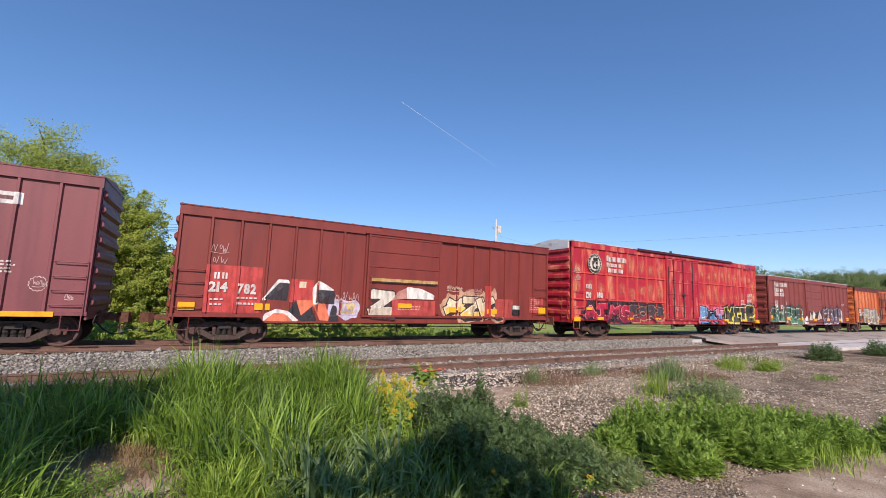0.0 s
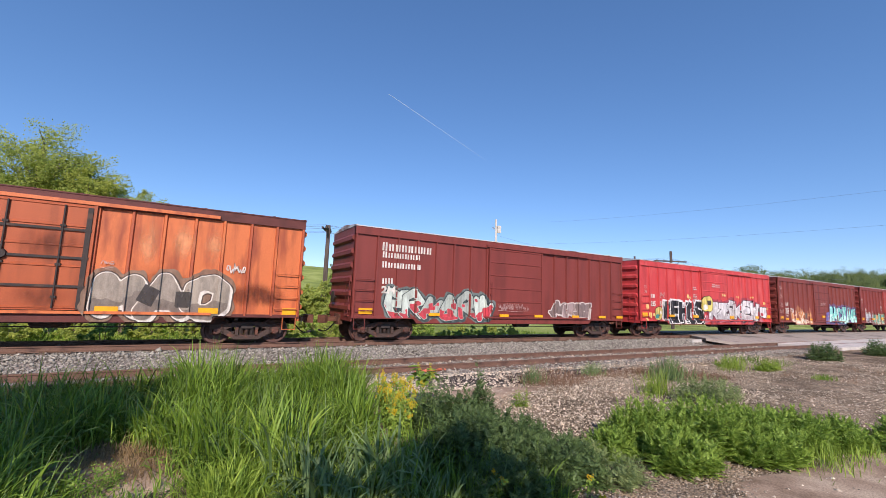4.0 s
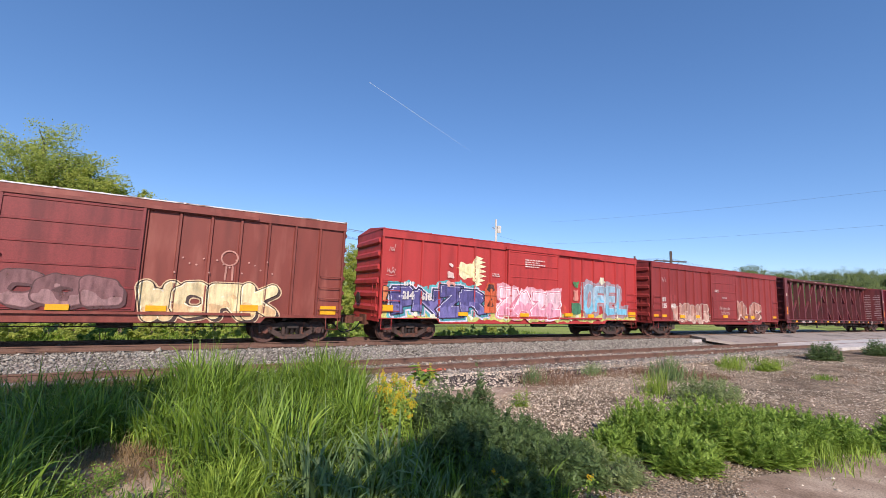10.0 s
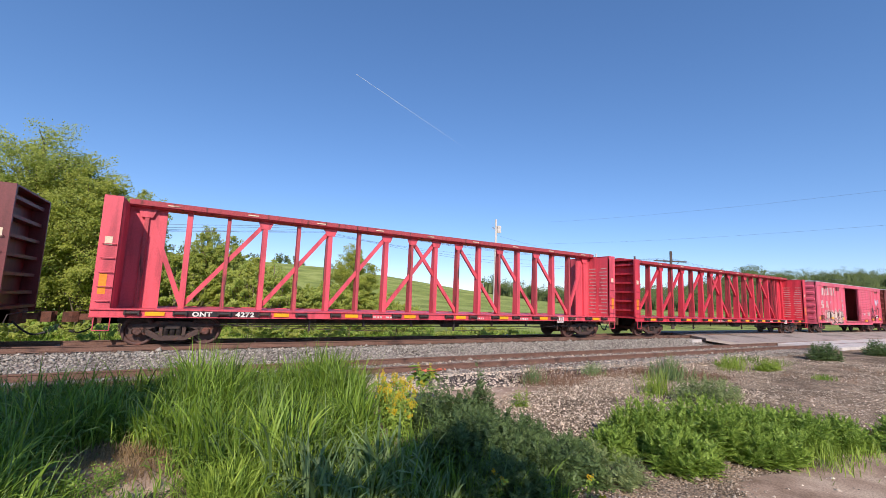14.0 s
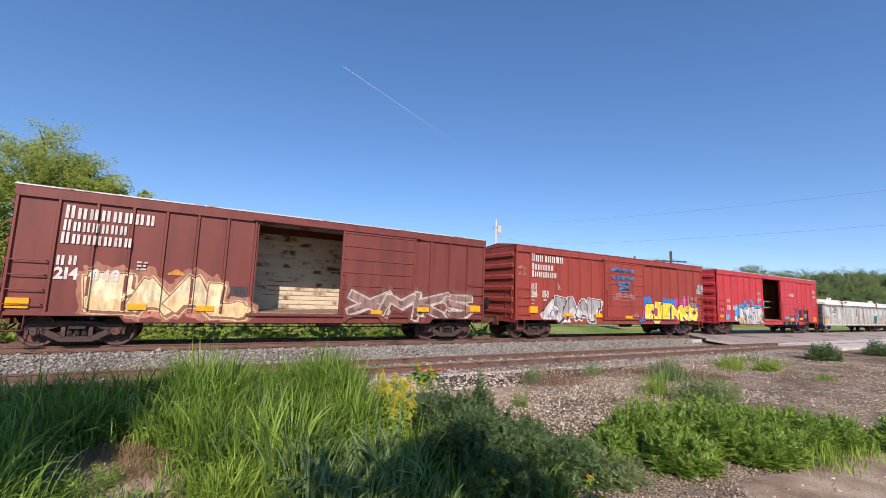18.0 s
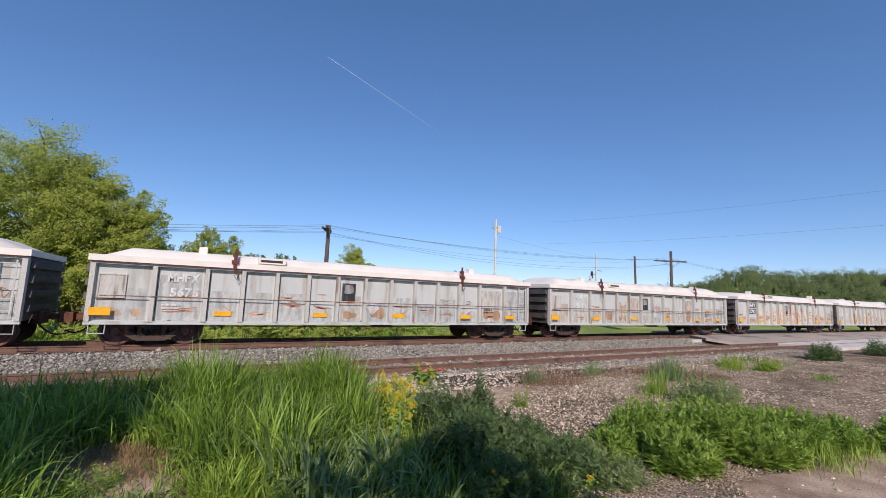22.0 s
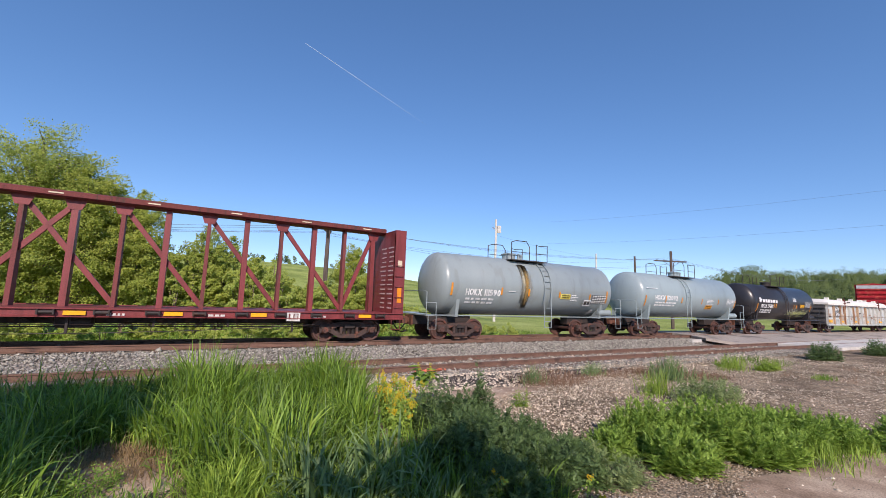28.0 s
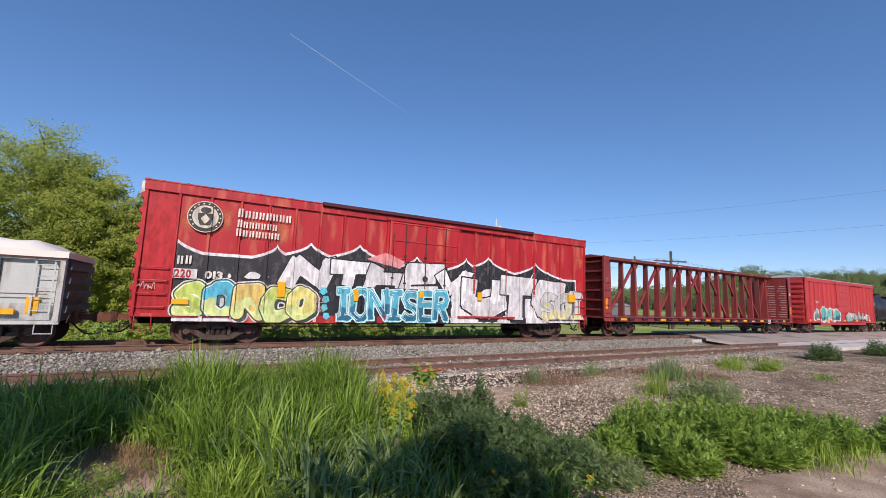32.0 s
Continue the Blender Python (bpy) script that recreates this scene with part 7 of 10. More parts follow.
c.reflector(7.54, 8.04, 1.08, 1.24)
c.reflector(9.77, 10.3, 1.08, 1.25)
c.reflector(12.34, 12.89, 1.13, 1.33)
c.reflector(14.97, 15.53, 1.05, 1.35)

c = boxcar('light red boxcar with purple and pink graffiti', 175.6, 15.75, 4.46, (178, 58, 54), roof_white=False)
c.cloud(0.02, 15.7, 0.72, 1.42, (206, 208, 120), 3)
c.cloud(3.44, 4.8, 2.57, 3.53, (246, 240, 190), 128)
c.burner('PNZR', 0.5, 5.0, 1.0, 2.35, (98, 92, 148), (52, 46, 66), (122, 116, 172), (226, 226, 236), (216, 210, 226), (96, 186, 190), (70, 150, 160), 131, 0.4, lean=-0.08, jag=0.14, edge=0.045)
c.burner('ZAZE', 5.75, 9.7, 1.05, 2.35, (246, 206, 212), (214, 130, 146), (234, 160, 178), (255, 244, 244), (250, 232, 232), (228, 168, 176), None, 134, 0.42, jag=0.12, edge=0.035)
c.wedge([(3.5, 3.14), (4.75, 2.62), (4.75, 3.5)], (246, 236, 178))
for k in range(7):
    q = math.radians(-50 + 17 * k)
    c.wedge([(4.3, 3.06 + 0.4 * math.sin(q)), (4.55, 2.92 + 0.7 * math.sin(q)), (4.6 + 0.55 * math.cos(q), 3.06 + 0.75 * math.sin(q)), (4.5, 3.2 + 0.7 * math.sin(q))], (244, 234, 186))
c.burner('OFEL', 11.3, 14.9, 1.2, 2.9, (156, 190, 206), (186, 130, 130), (120, 190, 214), (206, 226, 232), None, (170, 150, 156), None, 137, 0.42, jag=0.08, edge=0.025)
for x, z, r in ((10.4, 1.05, 0.16), (10.9, 1.12, 0.12), (11.3, 1.02, 0.1), (12.8, 3.05, 0.2), (14.0, 1.1, 0.12), (9.6, 1.0, 0.1), (6.2, 1.0, 0.12), (2.4, 1.0, 0.14), (1.6, 1.12, 0.1), (4.3, 0.98, 0.1)):
    c.disc(x, z, r, (226, 226, 196))
c.cloud(10.3, 11.3, 1.05, 1.95, (70, 130, 96), 139)
c.cloud(10.45, 11.1, 1.8, 2.65, (222, 146, 130), 140)
c.cloud(10.4, 11.15, 2.45, 3.05, (74, 140, 90), 141)
c.cloud(9.7, 10.25, 1.1, 1.75, (206, 84, 70), 142)
c.cloud(2.9, 3.55, 2.5, 3.1, (232, 206, 194), 143)
c.cloud(2.95, 3.5, 2.95, 3.42, (236, 214, 200), 144)
c.cloud(2.95, 3.6, 2.1, 2.65, (222, 160, 146), 145)
c.patch(5.02, 5.68, 1.22, 2.3, (214, 106, 66))
c.disc(5.35, 2.3, 0.3, (200, 92, 58))
c.disc(5.35, 2.32, 0.2, (70, 50, 46))
c.wedge([(5.15, 1.5), (5.55, 1.5), (5.35, 1.9)], (60, 44, 40))
c.patch(5.02, 5.68, 1.96, 2.0, (120, 56, 40))
c.motif(0.03, 0.43, 1.15, 2.26, ((226, 140, 90), (160, 70, 60)), 145)
c.tag(0.30, 0.60, 3.49, 3.92, seed=146)
c.tag(0.24, 0.65, 2.61, 2.98, seed=147)
c.number('214', 0.96, 1.48, 1.72, 2.02)
c.number('616', 1.81, 2.3, 1.7, 1.99)
c.block(1.01, 1.21, 2.25, 2.41)
c.block(1.26, 1.46, 2.26, 2.43)
c.small(7.23, 8.5, 3.43, 3.85)
c.small(5.41, 5.86, 2.88, 3.06)
c.reflector(0.15, 0.59, 1.18, 1.46)
c.reflector(3.61, 4.09, 1.07, 1.23)
c.reflector(6.98, 7.49, 1.08, 1.24)
c.reflector(9.96, 10.46, 1.12, 1.28)
c.reflector(11.72, 12.12, 1.07, 1.24)
c.reflector(15.03, 15.57, 1.13, 1.41)

c = boxcar('dark red boxcar with beige bubble graffiti', 192.76, 15.75, 4.45, (140, 52, 48), roof_white=False)
c.patch(0.94, 1.61, 1.68, 2.5, (160, 68, 64))
c.patch(1.79, 2.53, 1.68, 2.54, (160, 68, 64))
c.cloud(1.95, 6.4, 0.76, 1.55, (196, 146, 128), 149)
c.burner('WOMC', 2.1, 6.1, 0.8, 2.2, (186, 140, 124), (222, 198, 182), (206, 170, 152), None, (120, 78, 70), None, None, 150, 0.5, False, jag=0.18, edge=0.025)
c.burner('MUC', 9.5, 13.0, 0.85, 2.3, (176, 126, 110), (226, 204, 188), (150, 100, 88), None, (104, 66, 60), None, None, 153, 0.5, False, jag=0.18, edge=0.03)
c.tag(1.00, 1.50, 3.20, 3.60, seed=154)
c.tag(7.17, 8.46, 1.69, 1.95, seed=155)
c.tag(7.30, 8.46, 1.39, 1.66, seed=172)
c.tag(0.09, 0.16, 1.70, 1.98, seed=156)
c.number('215', 0.98, 1.48, 1.73, 2.0)
c.number('648', 1.81, 2.4, 1.72, 2.01)
c.block(1.07, 1.21, 2.11, 2.35)
c.block(1.27, 1.41, 2.12, 2.36)
c.small(6.65, 7.14, 2.89, 3.1)
c.small(7.58, 8.11, 2.5, 2.64)
c.reflector(0.2, 0.64, 1.16, 1.32)
c.reflector(1.01, 1.48, 1.17, 1.32)
c.reflector(2.75, 3.26, 1.14, 1.32)
c.reflector(4.53, 5.03, 1.14, 1.32)
c.reflector(7.63, 8.17, 1.2, 1.36)
c.reflector(10.76, 11.15, 1.18, 1.33)
c.reflector(11.61, 12.12, 1.16, 1.36)
c.reflector(15.02, 15.52, 1.17, 1.35)

c = boxcar('faded pink boxcar with its door slid open', 283.95, 15.68, 4.46, (216, 96, 116), fade=(196, 110, 110), opened=True, inside='door', door=(6.26, 9.43), ribs=18)
c.patch(1.62, 2.51, 3.88, 4.46, (112, 58, 50))
c.patch(4.23, 5.11, 3.83, 4.47, (112, 58, 50))
c.patch(0.72, 1.51, 1.12, 1.58, (112, 58, 50))
c.burner('JUKUD', 1.6, 5.6, 0.78, 2.0, (220, 200, 184), (54, 44, 46), (226, 168, 164), (240, 232, 224), None, (206, 150, 148), None, 159, 0.4, jag=0.2, edge=0.04)
c.worn([(9.3, 9.85), (12.1, 12.65)], [(0.9, 3.2), (0.9, 2.4)], 11, (66, 44, 42))
c.worn([(9.6, 12.3)], [(0.85, 1.35)], 14, (92, 52, 48))
c.worn([(9.8, 11.0), (10.9, 12.3)], [(1.5, 2.2)], 12, (226, 200, 196))
c.worn([(0.1, 6.0)], [(0.9, 1.7)], 12, (206, 150, 146))
c.patch(13.1, 13.95, 1.15, 1.55, (132, 62, 62))
c.patch(13.95, 14.8, 3.98, 4.28, (120, 62, 48))
c.lay('tag', strokes('1625', 12.55, 14.85, 1.5, 2.5, 0.055, 0.05), (60, 52, 56))
c.wedge([(13.3, 2.35), (13.75, 1.5), (13.82, 1.5), (13.5, 2.4)], (60, 52, 56))
c.cloud(13.95, 14.85, 2.75, 3.25, (232, 170, 186), 346)
c.lay('tag', strokes('0313', 13.95, 14.9, 2.7, 3.3, 0.05, 0.2), (206, 224, 234))
c.patch(14.1, 14.62, 1.42, 1.72, (226, 222, 216))
c.patch(14.14, 14.58, 1.54, 1.68, (70, 60, 62))
c.tag(0.86, 1.45, 1.57, 2.01, seed=163)
c.number('211', 0.85, 1.36, 2.23, 2.52)
c.number('075', 1.76, 2.34, 2.22, 2.51)
c.block(0.86, 1.05, 2.57, 2.84)
c.block(1.13, 1.33, 2.59, 2.87)
c.block(1.79, 1.99, 2.55, 2.83)
c.block(2.05, 2.25, 2.57, 2.83)
c.bars('company_name', 2, 0.9, 2.02, 3.31, 3.95, label='white company name')
c.bars('company_name', 4, 2.2, 3.86, 3.37, 4.01, label='white company name')
c.small(5.3, 5.81, 2.13, 2.67)
c.small(5.24, 5.8, 2.83, 3.04)
c.small(2.79, 3.03, 2.57, 2.88)
c.reflector(0.22, 0.59, 1.18, 1.43)
c.reflector(2.73, 3.18, 1.26, 1.41)
c.reflector(5.36, 5.84, 1.22, 1.41)
c.reflector(10.62, 11.14, 1.05, 1.21)
c.reflector(12.53, 12.9, 1.2, 1.38)
c.reflector(14.91, 15.45, 1.17, 1.43)

c = boxcar('brown boxcar with open door and cream graffiti', 301.15, 15.66, 4.47, (122, 60, 50), opened=True, door=(6.16, 9.11), ribs=6)
c.patch(5.27, 5.98, 1.36, 1.93, (70, 64, 62))
c.cloud(1.5, 6.1, 0.76, 1.3, (206, 138, 110), 167)
c.burner('EAAL', 1.7, 6.0, 0.95, 2.2, (244, 228, 182), (150, 106, 76), (240, 206, 150), None, (222, 190, 146), (176, 122, 96), None, 168, 0.42, jag=0.12, edge=0.03, flame=0.3)
c.wedge([(3.4, 2.2), (4.4, 2.2), (4.2, 2.6), (3.9, 2.4), (3.6, 2.6)], (222, 150, 70))
c.burner('XMKS', 9.4, 15.1, 0.85, 2.1, (150, 120, 108), (206, 198, 186), (120, 88, 78), (216, 208, 198), None, (126, 78, 66), None, 171, 0.2, jag=0.25, edge=0.03)
c.number('214', 1.02, 1.54, 1.95, 2.26)
c.number('048', 1.83, 2.48, 1.94, 2.25)
c.block(1.02, 1.21, 2.33, 2.61)
c.block(1.28, 1.48, 2.35, 2.61)
c.bars('company_name', 8, 1.05, 3.21, 3.67, 4.05, label='white company name')
c.bars('company_name', 7, 1.05, 2.55, 3.31, 3.63, label='white company name')
c.bars('company_name', 7, 1.03, 2.71, 2.95, 3.27, label='white company name')
c.small(2.87, 3.13, 2.3, 2.61)
c.reflector(0.13, 0.6, 1.11, 1.39)
c.reflector(2.76, 3.23, 1.11, 1.28)
c.reflector(4.52, 5.01, 1.1, 1.27)
c.reflector(10.3, 10.75, 1.09, 1.24)
c.reflector(12.29, 12.84, 1.22, 1.4)
c.reflector(14.92, 15.44, 1.26, 1.53)

c = boxcar('red-brown boxcar with grey and yellow graffiti', 318.6, 15.75, 4.47, (154, 66, 52), door=(6.2, 9.58), roof_white=False, ribs=5)
c.cloud(9.2, 15.3, 0.76, 2.2, (206, 54, 126), 172)
c.cloud(9.3, 10.6, 1.5, 2.45, (50, 130, 206), 173)
c.cloud(11.2, 13.0, 1.7, 2.45, (46, 134, 210), 174)
c.cloud(14.2, 15.45, 0.9, 2.2, (62, 110, 206), 175)
c.cloud(8.9, 10.2, 0.76, 1.25, (50, 130, 206), 176)
c.cloud(12.6, 14.3, 1.8, 2.5, (206, 70, 150), 177)
c.wedge([(1.62, 1.3), (2.1, 1.28), (2.6, 1.35), (2.62, 2.2)], (44, 42, 44))
c.wedge([(1.6, 1.2), (1.75, 0.85), (4.2, 0.8), (3.0, 1.6), (2.55, 2.12)], (226, 222, 218))
c.wedge([(2.0, 1.05), (2.9, 0.95), (2.6, 1.8)], (168, 162, 158))
c.burner('JAAF', 2.3, 6.0, 0.76, 2.05, (176, 170, 167), (70, 62, 62), (206, 202, 199), None, (236, 233, 230), None, (84, 76, 76), 175, 0.42, lean=0.05, jag=0.18, edge=0.035)
c.burner('EJENKO', 9.5, 15.2, 0.78, 2.1, (250, 216, 56), (40, 60, 130), (250, 236, 110), (255, 250, 190), None, None, (180, 40, 100), 178, 0.42, jag=0.16, edge=0.035)
c.tag(0.11, 0.60, 3.28, 3.55, seed=179)
c.tag(0.16, 0.60, 2.97, 3.24, seed=196)
c.tag(6.56, 8.51, 3.54, 3.90, (84, 146, 196), width=0.05, seed=180)
c.tag(6.75, 8.51, 3.13, 3.49, (84, 146, 196), width=0.05, seed=197)
c.tag(7.18, 8.14, 2.84, 3.13, (84, 146, 196), width=0.05, seed=181)
c.tag(7.28, 8.14, 2.53, 2.81, (84, 146, 196), width=0.05, seed=198)
c.tag(6.70, 8.71, 2.05, 2.51, seed=182)
c.lay('tag', strokes('NON', 15.15, 15.65, 3.02, 3.28, 0.035, 0.1), (196, 226, 226), 'pale sprayed word NON')
c.lay('tag', strokes('SENSE', 15.02, 15.72, 2.70, 2.98, 0.035, 0.1), (196, 226, 226), 'pale sprayed word SENSE')
c.patch(14.38, 14.88, 1.76, 2.05, (226, 222, 216))
c.patch(14.42, 14.84, 1.80, 2.01, (60, 36, 32))
c.patch(14.46, 14.8, 1.88, 1.93, (226, 222, 216))
c.tag(8.39, 9.00, 1.03, 1.42, seed=184)
c.number('216', 0.93, 1.37, 2.02, 2.33)
c.number('143', 1.71, 2.13, 2.04, 2.35)
c.block(0.99, 1.12, 2.38, 2.68)
c.block(1.19, 1.32, 2.39, 2.7)
c.bars('company_name', 8, 0.93, 3.1, 3.77, 4.15, label='white company name')
c.bars('company_name', 7, 0.93, 2.42, 3.36, 3.68, label='white company name')
c.bars('company_name', 7, 0.91, 2.64, 3.00, 3.32, label='white company name')
c.small(0.94, 1.17, 1.85, 1.96)
c.small(0.96, 1.15, 1.68, 1.8)
c.small(1.74, 2.0, 1.87, 1.99)
c.small(2.64, 2.92, 2.45, 2.78)
c.small(13.56, 13.74, 1.74, 2.56)
c.small(14.0, 14.18, 1.9, 2.56)
c.small(14.35, 14.6, 2.27, 2.5)
c.small(14.68, 14.9, 2.27, 2.5)
c.reflector(0.88, 1.37, 1.26, 1.57)
c.reflector(3.17, 3.73, 1.12, 1.29)
c.reflector(5.49, 5.98, 1.09, 1.29)
c.reflector(7.78, 8.31, 1.06, 1.21)

c = boxcar('red boxcar with open door and white roof edge', 336.18, 15.8, 4.47, (190, 62, 64), opened=True, inside='box', door=(6.38, 9.09))
c.patch(9.3, 14.1, 0.70, 0.98, (40, 38, 42))
c.cloud(10.9, 12.3, 0.98, 1.75, (92, 66, 122), 189)
f = spike_field(11.9, 14.2, 0.95, 2.2, (12.05, 12.45, 12.85, 13.2, 13.55, 13.95))
c.spray("spray_cloud", lambda x, z: np.maximum(f(x, z), np.abs(x - 13.05) - 1.1 + 0.08 * wavy(x * 3, z * 3, 4)), 11.9, 14.2, 0.9, 2.3, (44, 42, 48))
for x, z, r in ((11.1, 2.0, 0.09), (11.5, 1.9, 0.13), (11.8, 2.05, 0.1), (12.6, 2.25, 0.08), (13.25, 2.3, 0.09), (13.5, 2.2, 0.07)):
    c.disc(x, z, r, (84, 62, 118))
c.patch(13.3, 13.75, 1.3, 1.62, (206, 202, 200))
c.patch(13.33, 13.72, 1.33, 1.44, (44, 42, 48))
c.patch(13.33, 13.5, 1.48, 1.59, (44, 42, 48))
c.patch(13.54, 13.72, 1.48, 1.59, (44, 42, 48))
for a, b in (((9.5, 0.72), (9.85, 0.96)), ((10.5, 0.72), (10.55, 0.96)), ((11.3, 0.72), (11.4, 0.96)), ((11.55, 1.0), (11.9, 1.75))):
    c.wedge([a, (a[0] + 0.06, a[1]), (b[0] + 0.06, b[1]), b], (226, 222, 218))
c.cloud(0.85, 1.69, 0.98, 1.60, (96, 168, 206), 186)
c.cloud(2.1, 6.3, 0.75, 2.3, (76, 160, 210), 187)
c.cloud(9.2, 11.2, 0.99, 1.50, (110, 170, 196), 188)
c.tag(10.2, 10.9, 1.25, 1.45, (60, 66, 84), 194, 0.025)
c.cloud(1.9, 6.6, 0.76, 1.4, (60, 120, 170), 190)
c.burner('AYSK', 2.6, 6.1, 0.76, 2.0, (214, 209, 205), (52, 46, 48), (196, 190, 188), (240, 238, 236), None, None, (212, 190, 120), 191, 0.42, jag=0.07, edge=0.045)
c.disc(2.3, 1.15, 0.18, (226, 224, 220))
for x, z, r in ((4.4, 2.45, 0.1), (4.7, 2.3, 0.14), (3.6, 2.3, 0.16), (5.6, 2.35, 0.12), (1.1, 1.55, 0.1), (6.3, 2.1, 0.1)):
    c.disc(x, z, r, (66, 156, 210))
c.tag(0.40, 0.72, 1.54, 1.84, seed=192)
c.tag(14.85, 15.58, 3.25, 3.66, (226, 216, 212), 193, 0.035)
c.tag(14.92, 15.58, 2.88, 3.24, (226, 216, 212), 210, 0.035)
c.tag(14.95, 15.6, 2.2, 2.5, (206, 150, 150), 211)
c.small(14.8, 15.25, 1.0, 1.4, (226, 190, 186))
c.number('215', 1.15, 1.63, 1.77, 2.04)
c.number('654', 1.96, 2.52, 1.76, 2.06)
c.block(1.17, 1.33, 2.23, 2.48)
c.block(1.39, 1.56, 2.27, 2.5)
c.small(5.47, 5.96, 2.94, 3.15)
c.small(5.45, 5.99, 2.3, 2.76)
c.small(10.24, 11.09, 2.95, 3.22)
c.reflector(0.27, 0.71, 1.14, 1.37)
c.reflector(2.9, 3.35, 1.09, 1.24)
c.reflector(5.49, 5.95, 1.08, 1.24)
c.reflector(10.33, 10.91, 1.07, 1.25)
c.reflector(12.35, 12.81, 1.13, 1.3)
c.reflector(15.02, 15.5, 1.06, 1.33)

c = boxcar('tall red boxcar with large black and white graffiti', 542.41, 19.35, 5.1, (176, 34, 40), hood=(5.4, 15.6), fade=(206, 110, 84), tall=True, door=(8.16, 11.32), plug=True, roof_white=False)
part('end_cap', box(bmesh.new(), -c.h - 0.105, -c.h - 0.002, -1.36, 1.40, 4.72, 5.08), M_ROOF, c.ob, 'white painted top of the end wall')
c.worn([(0.98 + 0.9 * k, 1.8 + 0.9 * k) for k in range(4)] + [(18.5, 19.3)], [(3.3, 4.8)], 15, (222, 130, 92))
c.patch(1.06, 18.95, 0.78, 2.05, (228, 226, 226))
c.patch(0.0, 0.92, 0.98, 4.78, (186, 30, 36))
f = spike_field(1.0, 18.6, 1.0, 3.7, (0.95, 3.96, 5.1, 6.94, 9.34, 11.84, 13.03, 15.89))
c.spray('sprayed_outline', lambda x, z: f(x, z) - 0.06, 1.0, 18.8, 1.0, 4.0, (232, 230, 230))
c.spray('sprayed_letter', f, 1.0, 18.7, 1.0, 3.9, (44, 43, 47))
c.burner('NTHEV', 4.3, 12.0, 1.7, 3.35, (234, 232, 231), (44, 43, 47), (222, 220, 219), None, None, None, None, 27, 0.34, lean=0.22, jag=0.22, edge=0.05)
c.wedge([(7.2, 3.2), (8.6, 2.9), (8.8, 3.2), (8.0, 3.5)], (226, 150, 150))
c.cloud(10.9, 18.9, 0.5, 2.35, (230, 228, 226), 199)
c.burner('UTC', 11.6, 18.0, 0.8, 3.15, (234, 232, 231), (46, 44, 48), (214, 211, 210), None, None, None, None, 24, 0.4, jag=0.14, edge=0.06)
c.wedge([(15.0, 2.2), (15.3, 2.2), (15.95, 3.6), (15.6, 3.0)], (234, 232, 231))
c.burner('SORCO', 1.05, 5.4, 0.76, 2.1, [(196, 214, 104), (84, 186, 212), (240, 208, 120), (196, 214, 110), (232, 222, 130)], (60, 76, 70), (214, 226, 150), (246, 246, 226), (230, 226, 224), None, None, 196, 0.5, False, jag=0.1, edge=0.035)
for x, z, r in ((5.65, 1.9, 0.14), (5.75, 1.6, 0.13), (5.72, 1.3, 0.12), (5.8, 1.0, 0.12)):
    c.disc(x, z, r, (96, 196, 214))
c.cloud(2.4, 4.0, 2.1, 2.5, (226, 224, 222), 198)
c.patch(6.05, 10.9, 0.78, 2.12, (36, 40, 48))
c.burner('IONISER', 6.05, 10.9, 0.78, 2.1, (78, 176, 198), (206, 238, 236), (44, 112, 140), (226, 244, 242), None, None, (36, 40, 48), 202, 0.36, jag=0.06, edge=0.05)
c.burner('SOI', 16.2, 19.2, 0.78, 2.4, (206, 203, 199), (120, 116, 118), (222, 214, 160), None, (232, 230, 228), None, None, 205, 0.4, False, jag=0.12, edge=0.025)
c.tag(0.09, 0.55, 1.68, 2.00, seed=206)
c.tag(5.30, 5.71, 1.45, 1.77, seed=207)
c.tag(5.34, 5.71, 1.08, 1.41, seed=224)
c.patch(0.98, 1.62, 2.12, 2.42, (226, 220, 214))
c.number('220', 1.02, 1.45, 2.15, 2.39, (170, 36, 44))
c.number('013', 1.84, 2.34, 2.15, 2.38)
c.block(1.04, 1.21, 2.56, 2.82)
c.block(1.26, 1.44, 2.58, 2.84)
c.bars('company_name', 8, 2.6, 4.35, 4.25, 4.54, label='white company name')
c.bars('company_name', 7, 2.61, 3.9, 3.91, 4.16, label='white company name')
c.bars('company_name', 7, 2.59, 4.0, 3.61, 3.86, label='white company name')
c.reflector(1.01, 1.47, 1.31, 1.47)
c.reflector(4.07, 4.31, 1.63, 2.15)
c.reflector(6.79, 6.96, 1.57, 2.0)
c.reflector(9.46, 9.66, 1.79, 2.05)
c.reflector(12.46, 12.67, 1.76, 2.12)
c.reflector(17.98, 18.46, 1.84, 2.23)
c.emblem(1.69, 4.13, 0.51)

c = boxcar('tall red boxcar with teal graffiti', 588.3, 15.9, 4.72, (186, 58, 56), tall=True)
c.piece(4, 1.6, 6.8, 1.05, 2.2, (110, 186, 176), (226, 224, 220), (70, 120, 130), (200, 190, 186), 91)
c.piece(4, 8.0, 14.6, 1.05, 2.0, (214, 196, 186), (90, 60, 62), (120, 180, 176), None, 94)
c.small(1.8, 2.6, 2.6, 2.85)
for k in range(5):
    c.reflector(0.6 + 3.4 * k, 1.1 + 3.4 * k, 1.06, 1.18)

